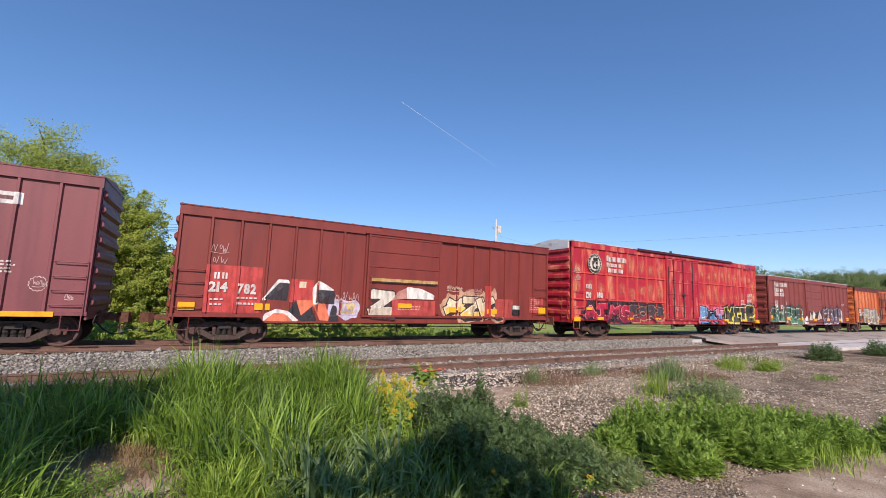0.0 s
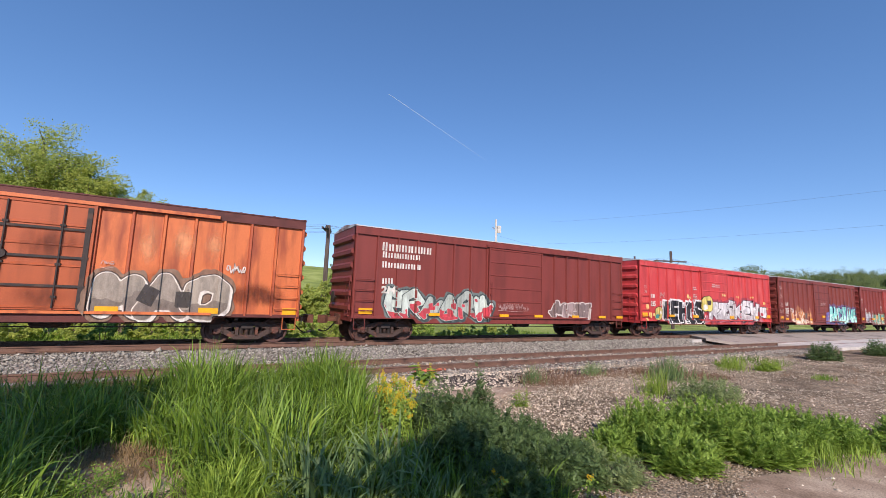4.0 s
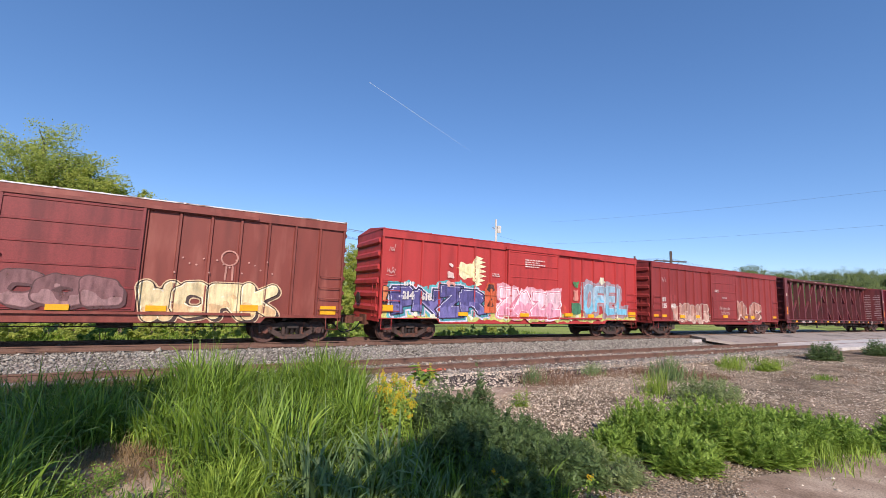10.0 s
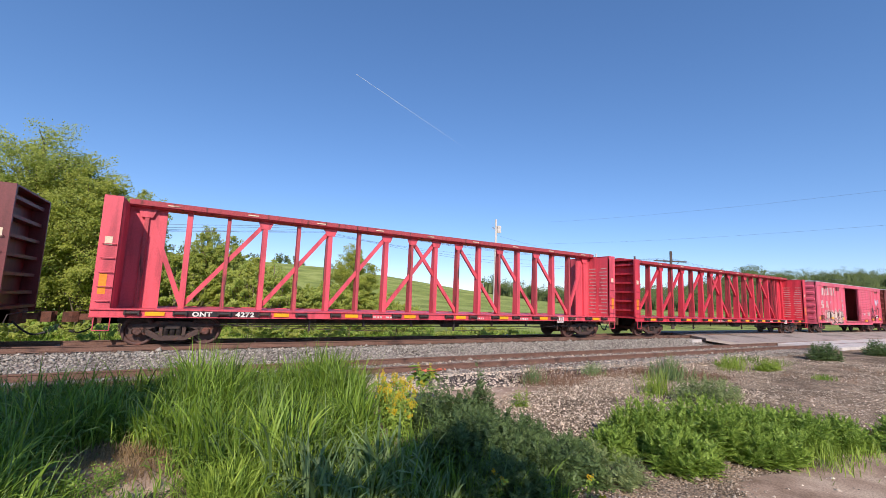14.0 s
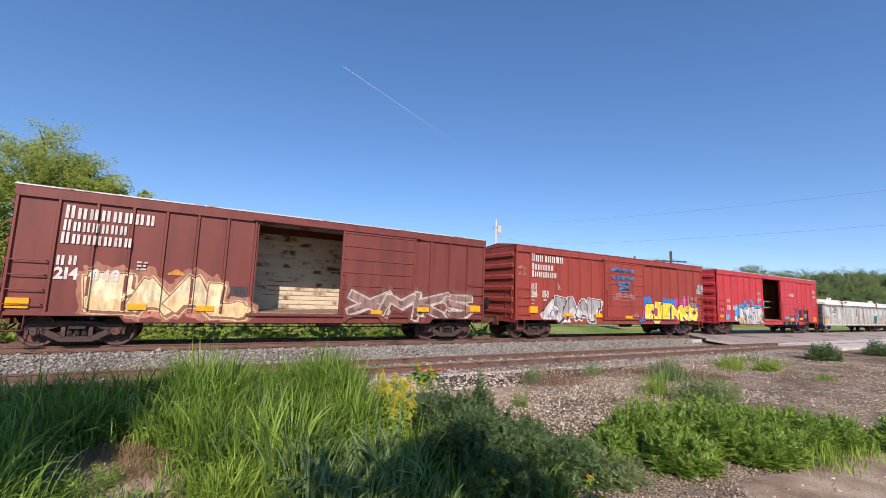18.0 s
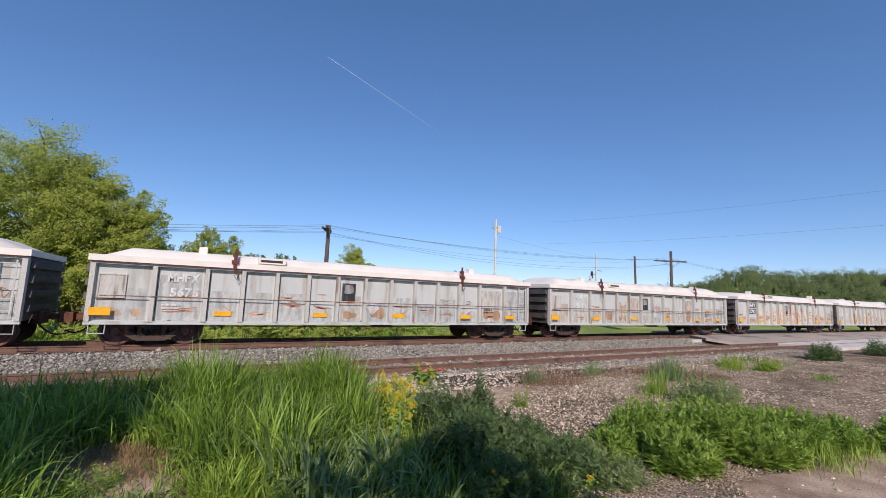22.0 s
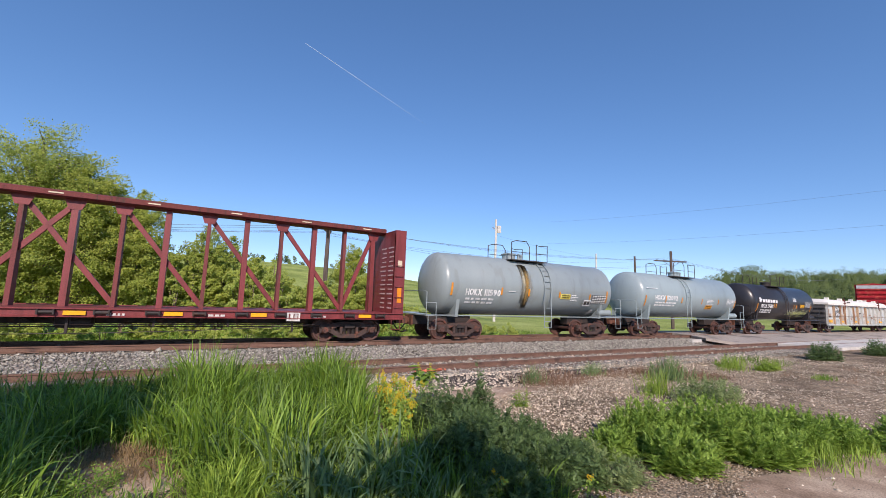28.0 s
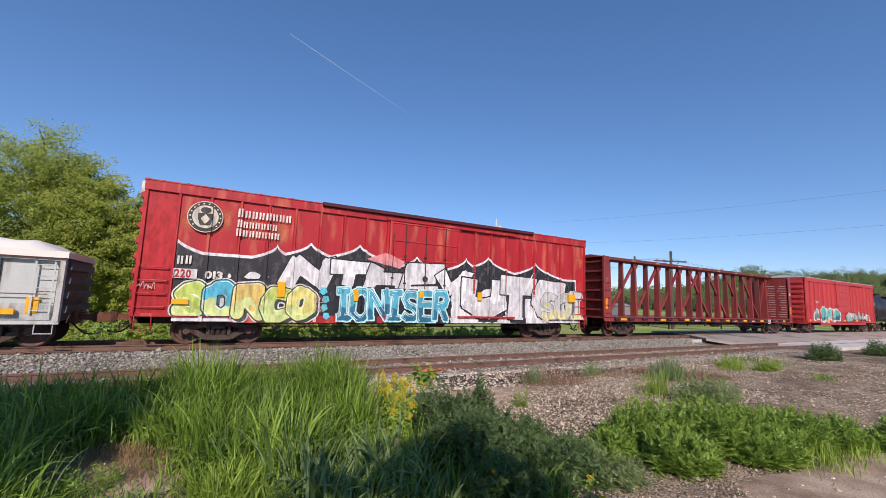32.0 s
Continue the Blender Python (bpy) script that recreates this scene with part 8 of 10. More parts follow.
c = centrebeam("dark brown-red empty centre-beam flat car", 210.2, 22.8, (112, 52, 52))
c.lay("owner_mark", letters("NOKL", 0.045, 2.58, 3.28, 0.92, 1.06), (226, 220, 210), "white painted letters NOKL")
c.number("733651", 3.59, 4.5, 0.93, 1.07)
flat_marks(c, 22.8)
c = centrebeam("pinkish red empty centre-beam flat car", 234.9, 22.75, (212, 82, 94), web=True)
c.patch(2.4, 4.5, 0.91, 1.10, (34, 32, 34))
c.lay("owner_mark", letters("ONT", 0.045, 2.55, 3.1, 0.93, 1.07), (226, 220, 210), "white painted letters ONT")
c.number("4272", 3.79, 4.35, 0.93, 1.08)
flat_marks(c, 22.75)
c = centrebeam("bright red empty centre-beam flat car", 259.4, 22.6, (206, 60, 74), web=True)
flat_marks(c, 22.6)
c = centrebeam("brown-red empty centre-beam flat car with white marks", 460.5, 22.75, (128, 54, 54))
c.patch(3.6, 6.8, 0.91, 1.10, (222, 216, 208))
c.number("880114", 5.2, 6.6, 0.93, 1.08, (40, 38, 40))
flat_marks(c, 22.75)
c = centrebeam("rust-red empty centre-beam flat car", 563.3, 22.5, (140, 56, 52))
flat_marks(c, 22.5)

for i, (x, no) in enumerate(((353.35, "5749"), (371.1, "5675"), (388.9, "5683"), (406.8, "5762"), (424.6, "5606"), (442.4, "5866"), (524.4, "5755"))):
    c = gondola("light grey gondola with white cover and rust scrapes", x, 16.45, 3 + i, bumps=i in (2, 4, 5, 6))
    gondola_marks(c, no, no in ("5749", "5762", "5755"), i)

c = tank_car("blue-grey tank car with a rusty stain down its side", 484.9, 496.4, (142, 152, 152), 1.42, 2.50, 484.3, 496.7, 1.96, 490.2, stain=(136, 144, 142), reach=0.9, man=-0.45)
for x0, x1, z0, z1, col in ((4.95, 6.0, 1.25, 3.75, (166, 166, 156)), (5.1, 5.55, 1.6, 3.8, (186, 182, 160)), (5.3, 5.72, 1.35, 3.7, (178, 156, 112)), (5.36, 5.62, 1.5, 3.5, (188, 150, 84))):
    for k in range(3):
        c.lay("rust_band", rect(x0 + 0.05 * k, x1 - 0.05 * k, z0 + 0.1 * k, z1 - 0.1 * k), worn_mat(col))
tank_marks(c, "HOKX", "111590", ((2.0, 2.86), (3.02, 3.92), 2.0, ((1.26, 1.95, 2.5), (3.98, 2.05, 2.4), (5.63, 2.05, 2.4), (7.68, 2.05, 2.35), (9.9, 2.0, 2.3), (11.22, 1.85, 2.5)), (7.76, 8.46, 1.98, (222, 206, 96)), (8.5, 9.0, 1.9), (10.05, 11.15, 1.8, True), 10.42))
c.lay("data_panel", rect(9.49, 10.0, 1.66, 1.98), (226, 226, 224))
for k in range(2):
    c.lay("data_panel", rect(9.54 + 0.23 * k, 9.73 + 0.23 * k, 1.72, 1.92), (44, 44, 46))
c.lay("stencil", rect(4.34, 4.76, 2.22, 2.26), (222, 224, 222))
c = tank_car("light blue-grey tank car", 498.5, 509.8, (146, 160, 162), 1.38, 2.50, 498.0, 510.2, 1.68, 503.6, stain=(141, 154, 156), reach=-0.25, man=0.5)
tank_marks(c, "HOKX", "112092", ((1.95, 2.95), (3.1, 4.26), 2.21, ((1.05, 1.8, 2.45), (3.03, 2.05, 2.45), (4.71, 2.05, 2.4), (6.98, 2.05, 2.4), (8.96, 2.05, 2.4), (11.15, 1.85, 2.4)), (7.52, 8.3, 1.72, (236, 160, 30)), (7.53, 8.4, 2.05), (9.96, 11.02, 2.02, False), 10.66))
c.lay("stencil", rect(1.1, 2.2, 2.86, 2.9), (222, 224, 222))
c = tank_car("black tank car with yellow scrawl", 511.6, 522.7, (46, 44, 46), 1.38, 2.46, 511.2, 523.2, 1.69, 516.6, reach=0.45, man=0.4)
tank_marks(c, "PROX", "17115", ((1.84, 2.7), (2.86, 3.74), 2.0, ((1.26, 1.7, 2.3), (3.85, 2.0, 2.35), (4.16, 2.0, 2.35), (7.26, 2.0, 2.3), (7.7, 2.0, 2.3), (10.4, 1.8, 2.3)), (8.37, 9.12, 2.1, (236, 180, 28)), (7.1, 7.7, 2.6), (9.21, 10.26, 2.15, False), 10.5))
for k in range(6):
    c.lay("owner_name", rect(1.9 + 0.41 * k, 2.22 + 0.41 * k, 2.40, 2.64), (232, 230, 228))
c.lay("emblem", blob(1.4, 1.78, 2.38, 2.78, 4, 5, 0.2), (232, 230, 228))
for k, (x0, x1, z0, z1, w, col) in enumerate(((6.1, 7.9, 1.3, 2.15, 0.035, (196, 200, 176)), (7.4, 9.0, 1.3, 2.0, 0.035, (196, 200, 130)), (8.4, 10.0, 1.35, 2.0, 0.03, (188, 192, 150)), (6.4, 9.8, 1.5, 1.85, 0.025, (190, 196, 120)))):
    c.lay("tag", scrawl(x0, x1, z0, z1, w, 77 + k), col)
c = tank_car("black tank car with plain sides", 605.4, 617.0, (44, 42, 44), 1.40, 2.48, 604.7, 617.7, 1.75, 611.0)


# ---- road crossing ----
def road_strip(name, pts, width, z, material, label):
    """A strip of surface along a line of (x, y) points."""
    V, F = [], []
    for i, (x, y) in enumerate(pts):
        a, b = pts[max(0, i - 1)], pts[min(len(pts) - 1, i + 1)]
        d = Vector((b[0] - a[0], b[1] - a[1])).normalized()
        n = Vector((-d.y, d.x)) * width / 2
        zz = z(x, y)
        V += [(x - n.x, y - n.y, zz), (x + n.x, y + n.y, zz), (x - n.x, y - n.y, zz - 0.25), (x + n.x, y + n.y, zz - 0.25)]
    for i in range(len(pts) - 1):
        k = i * 4
        F += [(k, k + 4, k + 5, k + 1), (k, k + 2, k + 6, k + 4), (k + 1, k + 5, k + 7, k + 3)]
    return tagged(new(name, soup(name, V, F, material)), label, "road", kind="structure")


road_strip("road", [(54, 19.4), (38, 21.6), (30, 23.2), (20, 24.4)], 5.0, lambda x, y: float(ground_z(x, y)) + 0.10, M_PAVE, "grey gravel road behind the railway")
road_strip("road", [(90, -12), (60, 2), (47, 9.4)], 12.0, lambda x, y: -0.36, M_PAVE, "worn asphalt approach to the crossing")


def crossing():
    t = tagged(empty("level_crossing", pose(0, 0, 0)), "level crossing of concrete and asphalt panels between the rails", "level crossing", kind="structure")
    # sloping asphalt apron between the two tracks
    bm = bmesh.new()
    top = [(27.2, 14.6, -0.05), (28.6, 13.4, -0.25), (70, 13.4, -0.27), (70, 16.1, -0.02), (28.2, 16.1, -0.02)]
    v = [bm.verts.new(p) for p in top]
    w = [bm.verts.new((x, y, z - 0.16)) for x, y, z in top]
    bm.faces.new(v)
    for i in range(5):
        bm.faces.new((v[i], w[i], w[(i + 1) % 5], v[(i + 1) % 5]))
    part("apron", bm, M_PAVE, t)
    for yc, z, x0, x1, rows in ((YC, 0.0, 28.6, 54, ((-0.66, 0.66), (0.83, 2.2))), (YS, -0.29, 33.0, 58, ((-2.2, -0.83), (-0.66, 0.66)))):
        for a, b in rows:
            x = x0 + (1.2 if a < -2 else 0)
            while x < x1:
                bm = box(bmesh.new(), x, x + 2.42, yc + a, yc + b, z - 0.2, z - 0.004)
                bmesh.ops.bevel(bm, geom=bm.edges[:], offset=0.015, segments=1, affect="EDGES")
                part("panel", bm, M_CONC if yc == YS else M_PAVE, t)
                x += 2.45
    part("kerb", box(bmesh.new(), 26.0, 27.0, 14.75, 15.0, -0.45, -0.14), M_CONC, t)
    return t


crossing()


# ---- poles, wires, signals ----
def pole(label, x, y, top, r, material, arms=(), base=-0.8, lean=0.0):
    p = tagged(empty("utility_pole", pose(x, y, 0)), label, "utility pole")
    part("shaft", rod(bmesh.new(), (0, 0, base), (lean, 0, top), r, 12, r * 0.72), material, p)
    for z, half, turn in arms:
        bm = box(bmesh.new(), -half, half, -0.06, 0.06, z - 0.06, z + 0.06)
        bmesh.ops.rotate(bm, verts=bm.verts, cent=(0, 0, 0), matrix=Matrix.Rotation(radians(turn), 3, "Z"))
        a = part("crossarm", bm, material, p)
        for k in (-0.9, -0.45, 0.45, 0.9):
            q = Matrix.Rotation(radians(turn), 3, "Z") @ Vector((half * k, 0, 0))
            part("insulator", rod(bmesh.new(), (q.x, q.y, z + 0.06), (q.x, q.y, z + 0.2), 0.04, 8), M_STEEL, a)
    return p


def braces(p, z, half, turn):
    """Two slanting stays under a crossarm, and a second arm on the far side."""
    for k in (-1, 1):
        q = Matrix.Rotation(radians(turn), 3, "Z") @ Vector((half * 0.55 * k, -0.09, 0))
        part("brace", rod(bmesh.new(), (q.x, q.y, z - 0.03), (0, -0.1, z - 0.75), 0.022, 5), M_STEEL, p)
    bm = box(bmesh.new(), -half, half, 0.2, 0.31, z - 0.06, z + 0.06)
    bmesh.ops.rotate(bm, verts=bm.verts, cent=(0, 0, 0), matrix=Matrix.Rotation(radians(turn), 3, "Z"))
    part("crossarm", bm, M_WOODPOLE, p)


p = pole("weathered wooden utility pole with short crossarm", 7.40, 30, 6.72, 0.19, M_WOODPOLE, [(6.42, 1.0, 66)])
braces(p, 6.42, 1.0, 66)
p = pole("dark wooden pole with wide crossarm", 48.9, 30, 8.5, 0.2, M_WOODPOLE, [(7.30, 2.0, -25)])
braces(p, 7.30, 2.0, -25)
part("guy_wire", rod(bmesh.new(), (0, 0, 6.7), (-2.2, 0, 1.0), 0.02, 5), M_WIRE, p)
pole("wooden pole beyond the tracks", 63.3, 45, 10.1, 0.21, M_WOODPOLE, [], lean=-0.3)
p = pole("pale pole with small lamp arm", 59.4, 50, 10.6, 0.17, M_PALEPOLE, [])
part("arm", rod(bmesh.new(), (0, 0, 7.7), (1.5, 0, 7.6), 0.06, 6), M_GALV, p)
part("transformer", rod(bmesh.new(), (-1.1, 0, 6.2), (-1.1, 0, 7.4), 0.22, 10), M_STEEL, p)
part("arm", rod(bmesh.new(), (0, 0, 6.9), (-1.1, 0, 6.9), 0.06, 6), M_GALV, p)
p = pole("slim silver pole with grey box and antenna", 29.9, 40, 11.5, 0.17, M_PALEPOLE, [])
part("equipment_box", box(bmesh.new(), 0.18, 0.62, -0.2, 0.2, 9.9, 10.75), M_PALEPOLE, p)
bm = rod(bmesh.new(), (0, 0, 10.3), (-0.6, 0, 10.5), 0.03, 6)
rod(bm, (-0.6, 0, 10.1), (-0.6, 0, 11.3), 0.02, 6)
rod(bm, (-0.35, 0, 10.2), (-0.35, 0, 10.9), 0.02, 6)
part("antenna", bm, M_GALV, p)


def wire(a, b, sag, r=0.012):
    bm = bmesh.new()
    a, b = Vector(a), Vector(b)
    pts = [a.lerp(b, k / 16) - Vector((0, 0, sag * 4 * (k / 16) * (1 - k / 16))) for k in range(17)]
    rings = [[bm.verts.new(p + Vector((0, math.cos(q), math.sin(q))) * r) for q in (0.8, 2.4, 4.0, 5.5)] for p in pts]
    for u, v in zip(rings, rings[1:]):
        for i in range(4):
            bm.faces.new((u[i], u[(i + 1) % 4], v[(i + 1) % 4], v[i]))
    return tagged(new("overhead_wire", mesh_of("overhead_wire", bm, M_WIRE)), "thin dark overhead wire between poles", "wire", "overhead wires")


for dx, dy, dz in ((-0.35, -0.85, 0.0), (-0.1, -0.3, 0.02), (0.15, 0.4, 0.0)):
    wire((-45, 31 + dy, 7.2), (7.4 + dx, 30 + dy, 6.62 + dz), 2.3 + 0.35 * dy, 0.012)
    wire((7.4 + dx, 30 + dy, 6.62 + dz), (48.9 + 2.2 * dy, 30 + dy, 7.5), 0.72 - 0.3 * dy, 0.012)
    wire((48.9 + 2.2 * dy, 30 + dy, 7.5), (110, 32 + dy, 8.6), 1.2, 0.011)
for dz in (0.0, -0.2):
    wire((-45, 31, 5.2 + dz), (7.4, 29.9, 6.25 + dz * 0.2), 1.2, 0.011)
    wire((7.4, 29.9, 6.2 + dz * 0.2), (48.9, 30, 7.0), 1.3 - dz, 0.011)
wire((7.4, 30, 6.0), (63, 45, 9.2), 0.9, 0.011)
wire((29.9, 40, 9.6), (63, 45, 9.4), 0.7, 0.011)
wire((53.6, 56, 16.4), (51.6, 8, 12.6), 0.4, 0.010)
wire((53.6, 56, 12.4), (51.2, 8, 9.5), 0.4, 0.010)


def crossbuck(x, y):
    s = tagged(empty("crossing_signal", pose(x, y, 0, 0, 0, 20)), "railway crossing signal with crossed boards", "crossing signal")
    part("post", rod(bmesh.new(), (0, 0, -0.7), (0, 0, 4.6), 0.06, 10), M_GALV, s)
    white = paint_mat((228, 228, 224))
    for a in (-42, 42):
        bm = box(bmesh.new(), -0.6, 0.6, -0.10, -0.07, -0.11, 0.11)
        bmesh.ops.rotate(bm, verts=bm.verts, cent=(0, 0, 0), matrix=Matrix.Rotation(radians(a), 3, "Y"))
        bmesh.ops.translate(bm, verts=bm.verts, vec=(0, 0, 4.3))
        part("board", bm, white, s)
    part("lamp_bar", rod(bmesh.new(), (-0.6, -0.1, 3.3), (0.6, -0.1, 3.3), 0.03, 6), M_STEEL, s)
    for k in (-0.5, 0.5):
        bm = lathe(bmesh.new(), [(-0.3, 0.05), (-0.3, 0.25), (-0.12, 0.25), (-0.1, 0.12)], 16)
        bmesh.ops.translate(bm, verts=bm.verts, vec=(k, 0, 3.3))
        part("lamp_hood", bm, M_STEEL, s)
    return s


crossbuck(35.2, 30.5)
cab = tagged(empty("signal_cabinet", pose(39.5, 30, -0.4)), "grey metal signal cabinet by the crossing", "cabinet")
part("body", box(bmesh.new(), -0.7, 0.7, -0.6, 0.6, 0, 2.1), M_GALV, cab)
part("roof", prism(bmesh.new(), [(-0.8, 2.1), (0.8, 2.1), (0, 2.35)], -0.7, 0.7), M_GALV, cab)
part("door", box(bmesh.new(), -0.5, 0.5, -0.63, -0.6, 0.1, 1.95), M_GALV, cab)


# ---- vegetation ----
def blades(P, H, W, bend, rng, az=None, levels=6):
    """Grass blades rooted at P, of length H and width W, arching over by the angle bend."""
    n = len(P)
    az = rng.uniform(0, math.tau, n) if az is None else az
    th0 = np.abs(rng.normal(0, 0.16, n)) + 0.03
    arch = bend * rng.uniform(0.15, 1.0, n) ** 1.5 * 2.2
    twist = rng.normal(0, 0.5, n)
    side = np.stack([-np.sin(az + twist), np.cos(az + twist), rng.normal(0, 0.25, n)], 1)
    out = np.stack([np.cos(az), np.sin(az), np.zeros(n)], 1)
    V = np.zeros((n, levels, 2, 3))
    c = P.copy()
    for k in range(levels):
        t = k / (levels - 1)
        w = (W * (0.75 + 0.9 * t) * (1 - t ** 2.2) * 0.5 + 0.0005)[:, None]
        V[:, k, 0], V[:, k, 1] = c - side * w, c + side * w
        a = th0 + arch * (t + 0.1) ** 1.6
        step = H / (levels - 1)
        c = c + out * (np.sin(a) * step)[:, None] + np.array([0, 0, 1.0])[None] * (np.cos(a) * step)[:, None]
    base = np.arange(n)[:, None, None] * levels * 2
    k = np.arange(levels - 1)[None, :, None] * 2
    F = (base + k + np.array([0, 1, 3, 2])[None, None, :]).reshape(-1, 4)
    return V.reshape(-1, 3), F


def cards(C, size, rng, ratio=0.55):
    """Leaves: small folded rhombs round the points C, tilted up and sunwards to brighten the foliage."""
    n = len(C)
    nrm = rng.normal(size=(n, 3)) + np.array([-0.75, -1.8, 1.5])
    d = np.cross(nrm, rng.normal(size=(n, 3)))
    d /= np.linalg.norm(d, axis=1)[:, None]
    e = np.cross(nrm, d)
    e /= np.linalg.norm(e, axis=1)[:, None]
    s = (size * rng.uniform(0.6, 1.3, n))[:, None]
    f = np.cross(d, e) * s * 0.12
    V = np.stack([C - d * s, C + e * s * ratio + f, C + d * s, C - e * s * ratio + f], 1)
    F = np.arange(n * 4).reshape(n, 4)
    return V.reshape(-1, 3), F


def merge(lst):
    V, F, k = [], [], 0
    for v, f in lst:
        V.append(v)
        F.append(f + k)
        k += len(v)
    return np.concatenate(V), np.concatenate(F)


def on_ground(x, y):
    return np.stack([x, y, ground_z(x, y)], 1)


def inside(x, y, poly):
    r = np.zeros(len(x), bool)
    n = len(poly)
    for i in range(n):
        (x0, y0), (x1, y1) = poly[i], poly[(i + 1) % n]
        c = ((y0 > y) != (y1 > y)) & (x < (x1 - x0) * (y - y0) / (y1 - y0 + 1e-9) + x0)
        r ^= c
    return r


def scatter(poly, n, rng):
    a = np.array(poly)
    lo, hi = a.min(0), a.max(0)
    x, y = rng.uniform(lo[0], hi[0], n * 4), rng.uniform(lo[1], hi[1], n * 4)
    k = inside(x, y, poly)
    return x[k][:n], y[k][:n]


def grass_field(name, label, poly, nt, per, hgt, material, rng, wide=0.010, bend=0.8, spread=0.10, holes=()):
    """Grass in tussocks: blades lean out from each tussock's middle and arch over."""
    x, y = scatter(poly, nt, rng)
    keep = np.ones(len(x), bool)
    for hx, hy, hr in holes:
        keep &= np.hypot(x - hx, y - hy) > hr * rng.uniform(0.75, 1.1, len(x))
    x, y = x[keep], y[keep]
    th = hgt * (0.80 + 0.25 * np.sin(x * 2.3 + np.sin(y * 1.7) * 2) * np.cos(y * 2.1 + x * 0.6)) * rng.uniform(0.7, 1.15, len(x))
    lay = rng.uniform(0, math.tau, len(x))
    m = len(x)
    off = rng.normal(size=(m, per, 2)) * spread
    bx, by = (x[:, None] + off[:, :, 0]).ravel(), (y[:, None] + off[:, :, 1]).ravel()
    az = np.arctan2(off[:, :, 1] + 0.05 * np.sin(lay)[:, None], off[:, :, 0] + 0.05 * np.cos(lay)[:, None]).ravel() + rng.normal(0, 0.5, m * per)
    H = (th[:, None] * rng.uniform(0.45, 1.2, (m, per))).ravel()
    P = on_ground(bx, by) - np.array([0, 0, 0.02])
    V, F = blades(P, H, wide * rng.uniform(0.6, 1.5, m * per), bend, rng, az)
    return tagged(new(name, soup(name, V, F, material)), label, "grass", kind="stuff")


LEFT = [(-5.6, 10.4), (2.5, 10.7), (3.4, 9.6), (2.9, 8.2), (2.4, 6.6), (1.9, 5.6), (1.0, 5.6), (0.2, 6.0), (-0.2, 7.1), (-0.9, 8.0), (-1.7, 7.4), (-1.6, 6.2), (-1.3, 5.2), (-5.6, 6.5)]
HOLE = [(-0.75, 6.9, 0.55), (-1.05, 7.35, 0.45), (-0.45, 6.3, 0.35)]
grass_field("tall_grass", "tall arching green grass beside the siding", LEFT, 900, 15, 1.05, M_GRASS, RNG, 0.019, 1.5, 0.12, HOLE)
grass_field("tall_grass", "taller grass clump beside the siding", [(-0.6, 10.5), (2.5, 10.7), (3.3, 9.6), (2.7, 7.9), (0.4, 8.0), (-0.4, 9.2)], 360, 15, 1.14, M_GRASS, RNG, 0.019, 1.4, 0.12)
grass_field("tall_grass", "seeding blue-green grass stalks", LEFT, 170, 8, 1.08, M_GRASS_D, RNG, 0.010, 0.7, 0.16, HOLE)
grass_field("tall_grass", "yellow-green young grass", LEFT, 430, 14, 0.98, M_GRASS_Y, RNG, 0.021, 1.7, 0.11, HOLE)
grass_field("tall_grass", "undergrowth of short fresh grass", LEFT, 320, 14, 0.6, M_GRASS, RNG, 0.018, 1.5, 0.16, HOLE)
grass_field("low_grass", "low grass at the edge of the bare patch", [(-0.3, 6.2), (0.6, 5.9), (1.9, 5.7), (2.1, 4.6), (1.2, 4.8), (0.3, 5.0)], 130, 16, 0.48, M_GRASS_Y, RNG, 0.014, 1.4, 0.12)
grass_field("low_grass", "low grass at the edge of the bare patch", [(-1.5, 6.0), (-0.9, 5.6), (-0.2, 5.3), (-0.5, 5.9), (-1.2, 6.6)], 26, 16, 0.30, M_GRASS, RNG, 0.012, 1.2, 0.1)
BROAD = [(0.75, 5.7), (1.6, 5.9), (2.2, 5.4), (2.35, 4.6), (1.9, 4.3), (1.0, 4.6)]
grass_field("broad_grass", "broad-bladed bluish arching grass clump", BROAD, 46, 9, 0.95, M_GRASS_D, RNG, 0.030, 1.5, 0.10)
grass_field("broad_grass", "broad-bladed bluish arching grass clump", [(1.9, 5.0), (2.9, 5.1), (3.1, 4.0), (2.2, 3.9)], 26, 8, 0.66, M_GRASS_D, RNG, 0.024, 1.1, 0.10)
grass_field("low_grass", "mixed low grass among weeds", [(1.6, 5.6), (2.9, 6.2), (3.8, 4.2), (3.8, 3.5), (2.2, 4.0)], 150, 16, 0.58, M_GRASS, RNG, 0.012, 1.0, 0.15)
grass_field("dry_grass", "matted dry straw at a bare patch", [(-1.5, 7.0), (-0.9, 7.7), (-0.2, 7.2), (0.0, 6.2), (-0.6, 6.3)], 70, 24, 0.28, M_STRAW, RNG, 0.006, 2.0, 0.16)


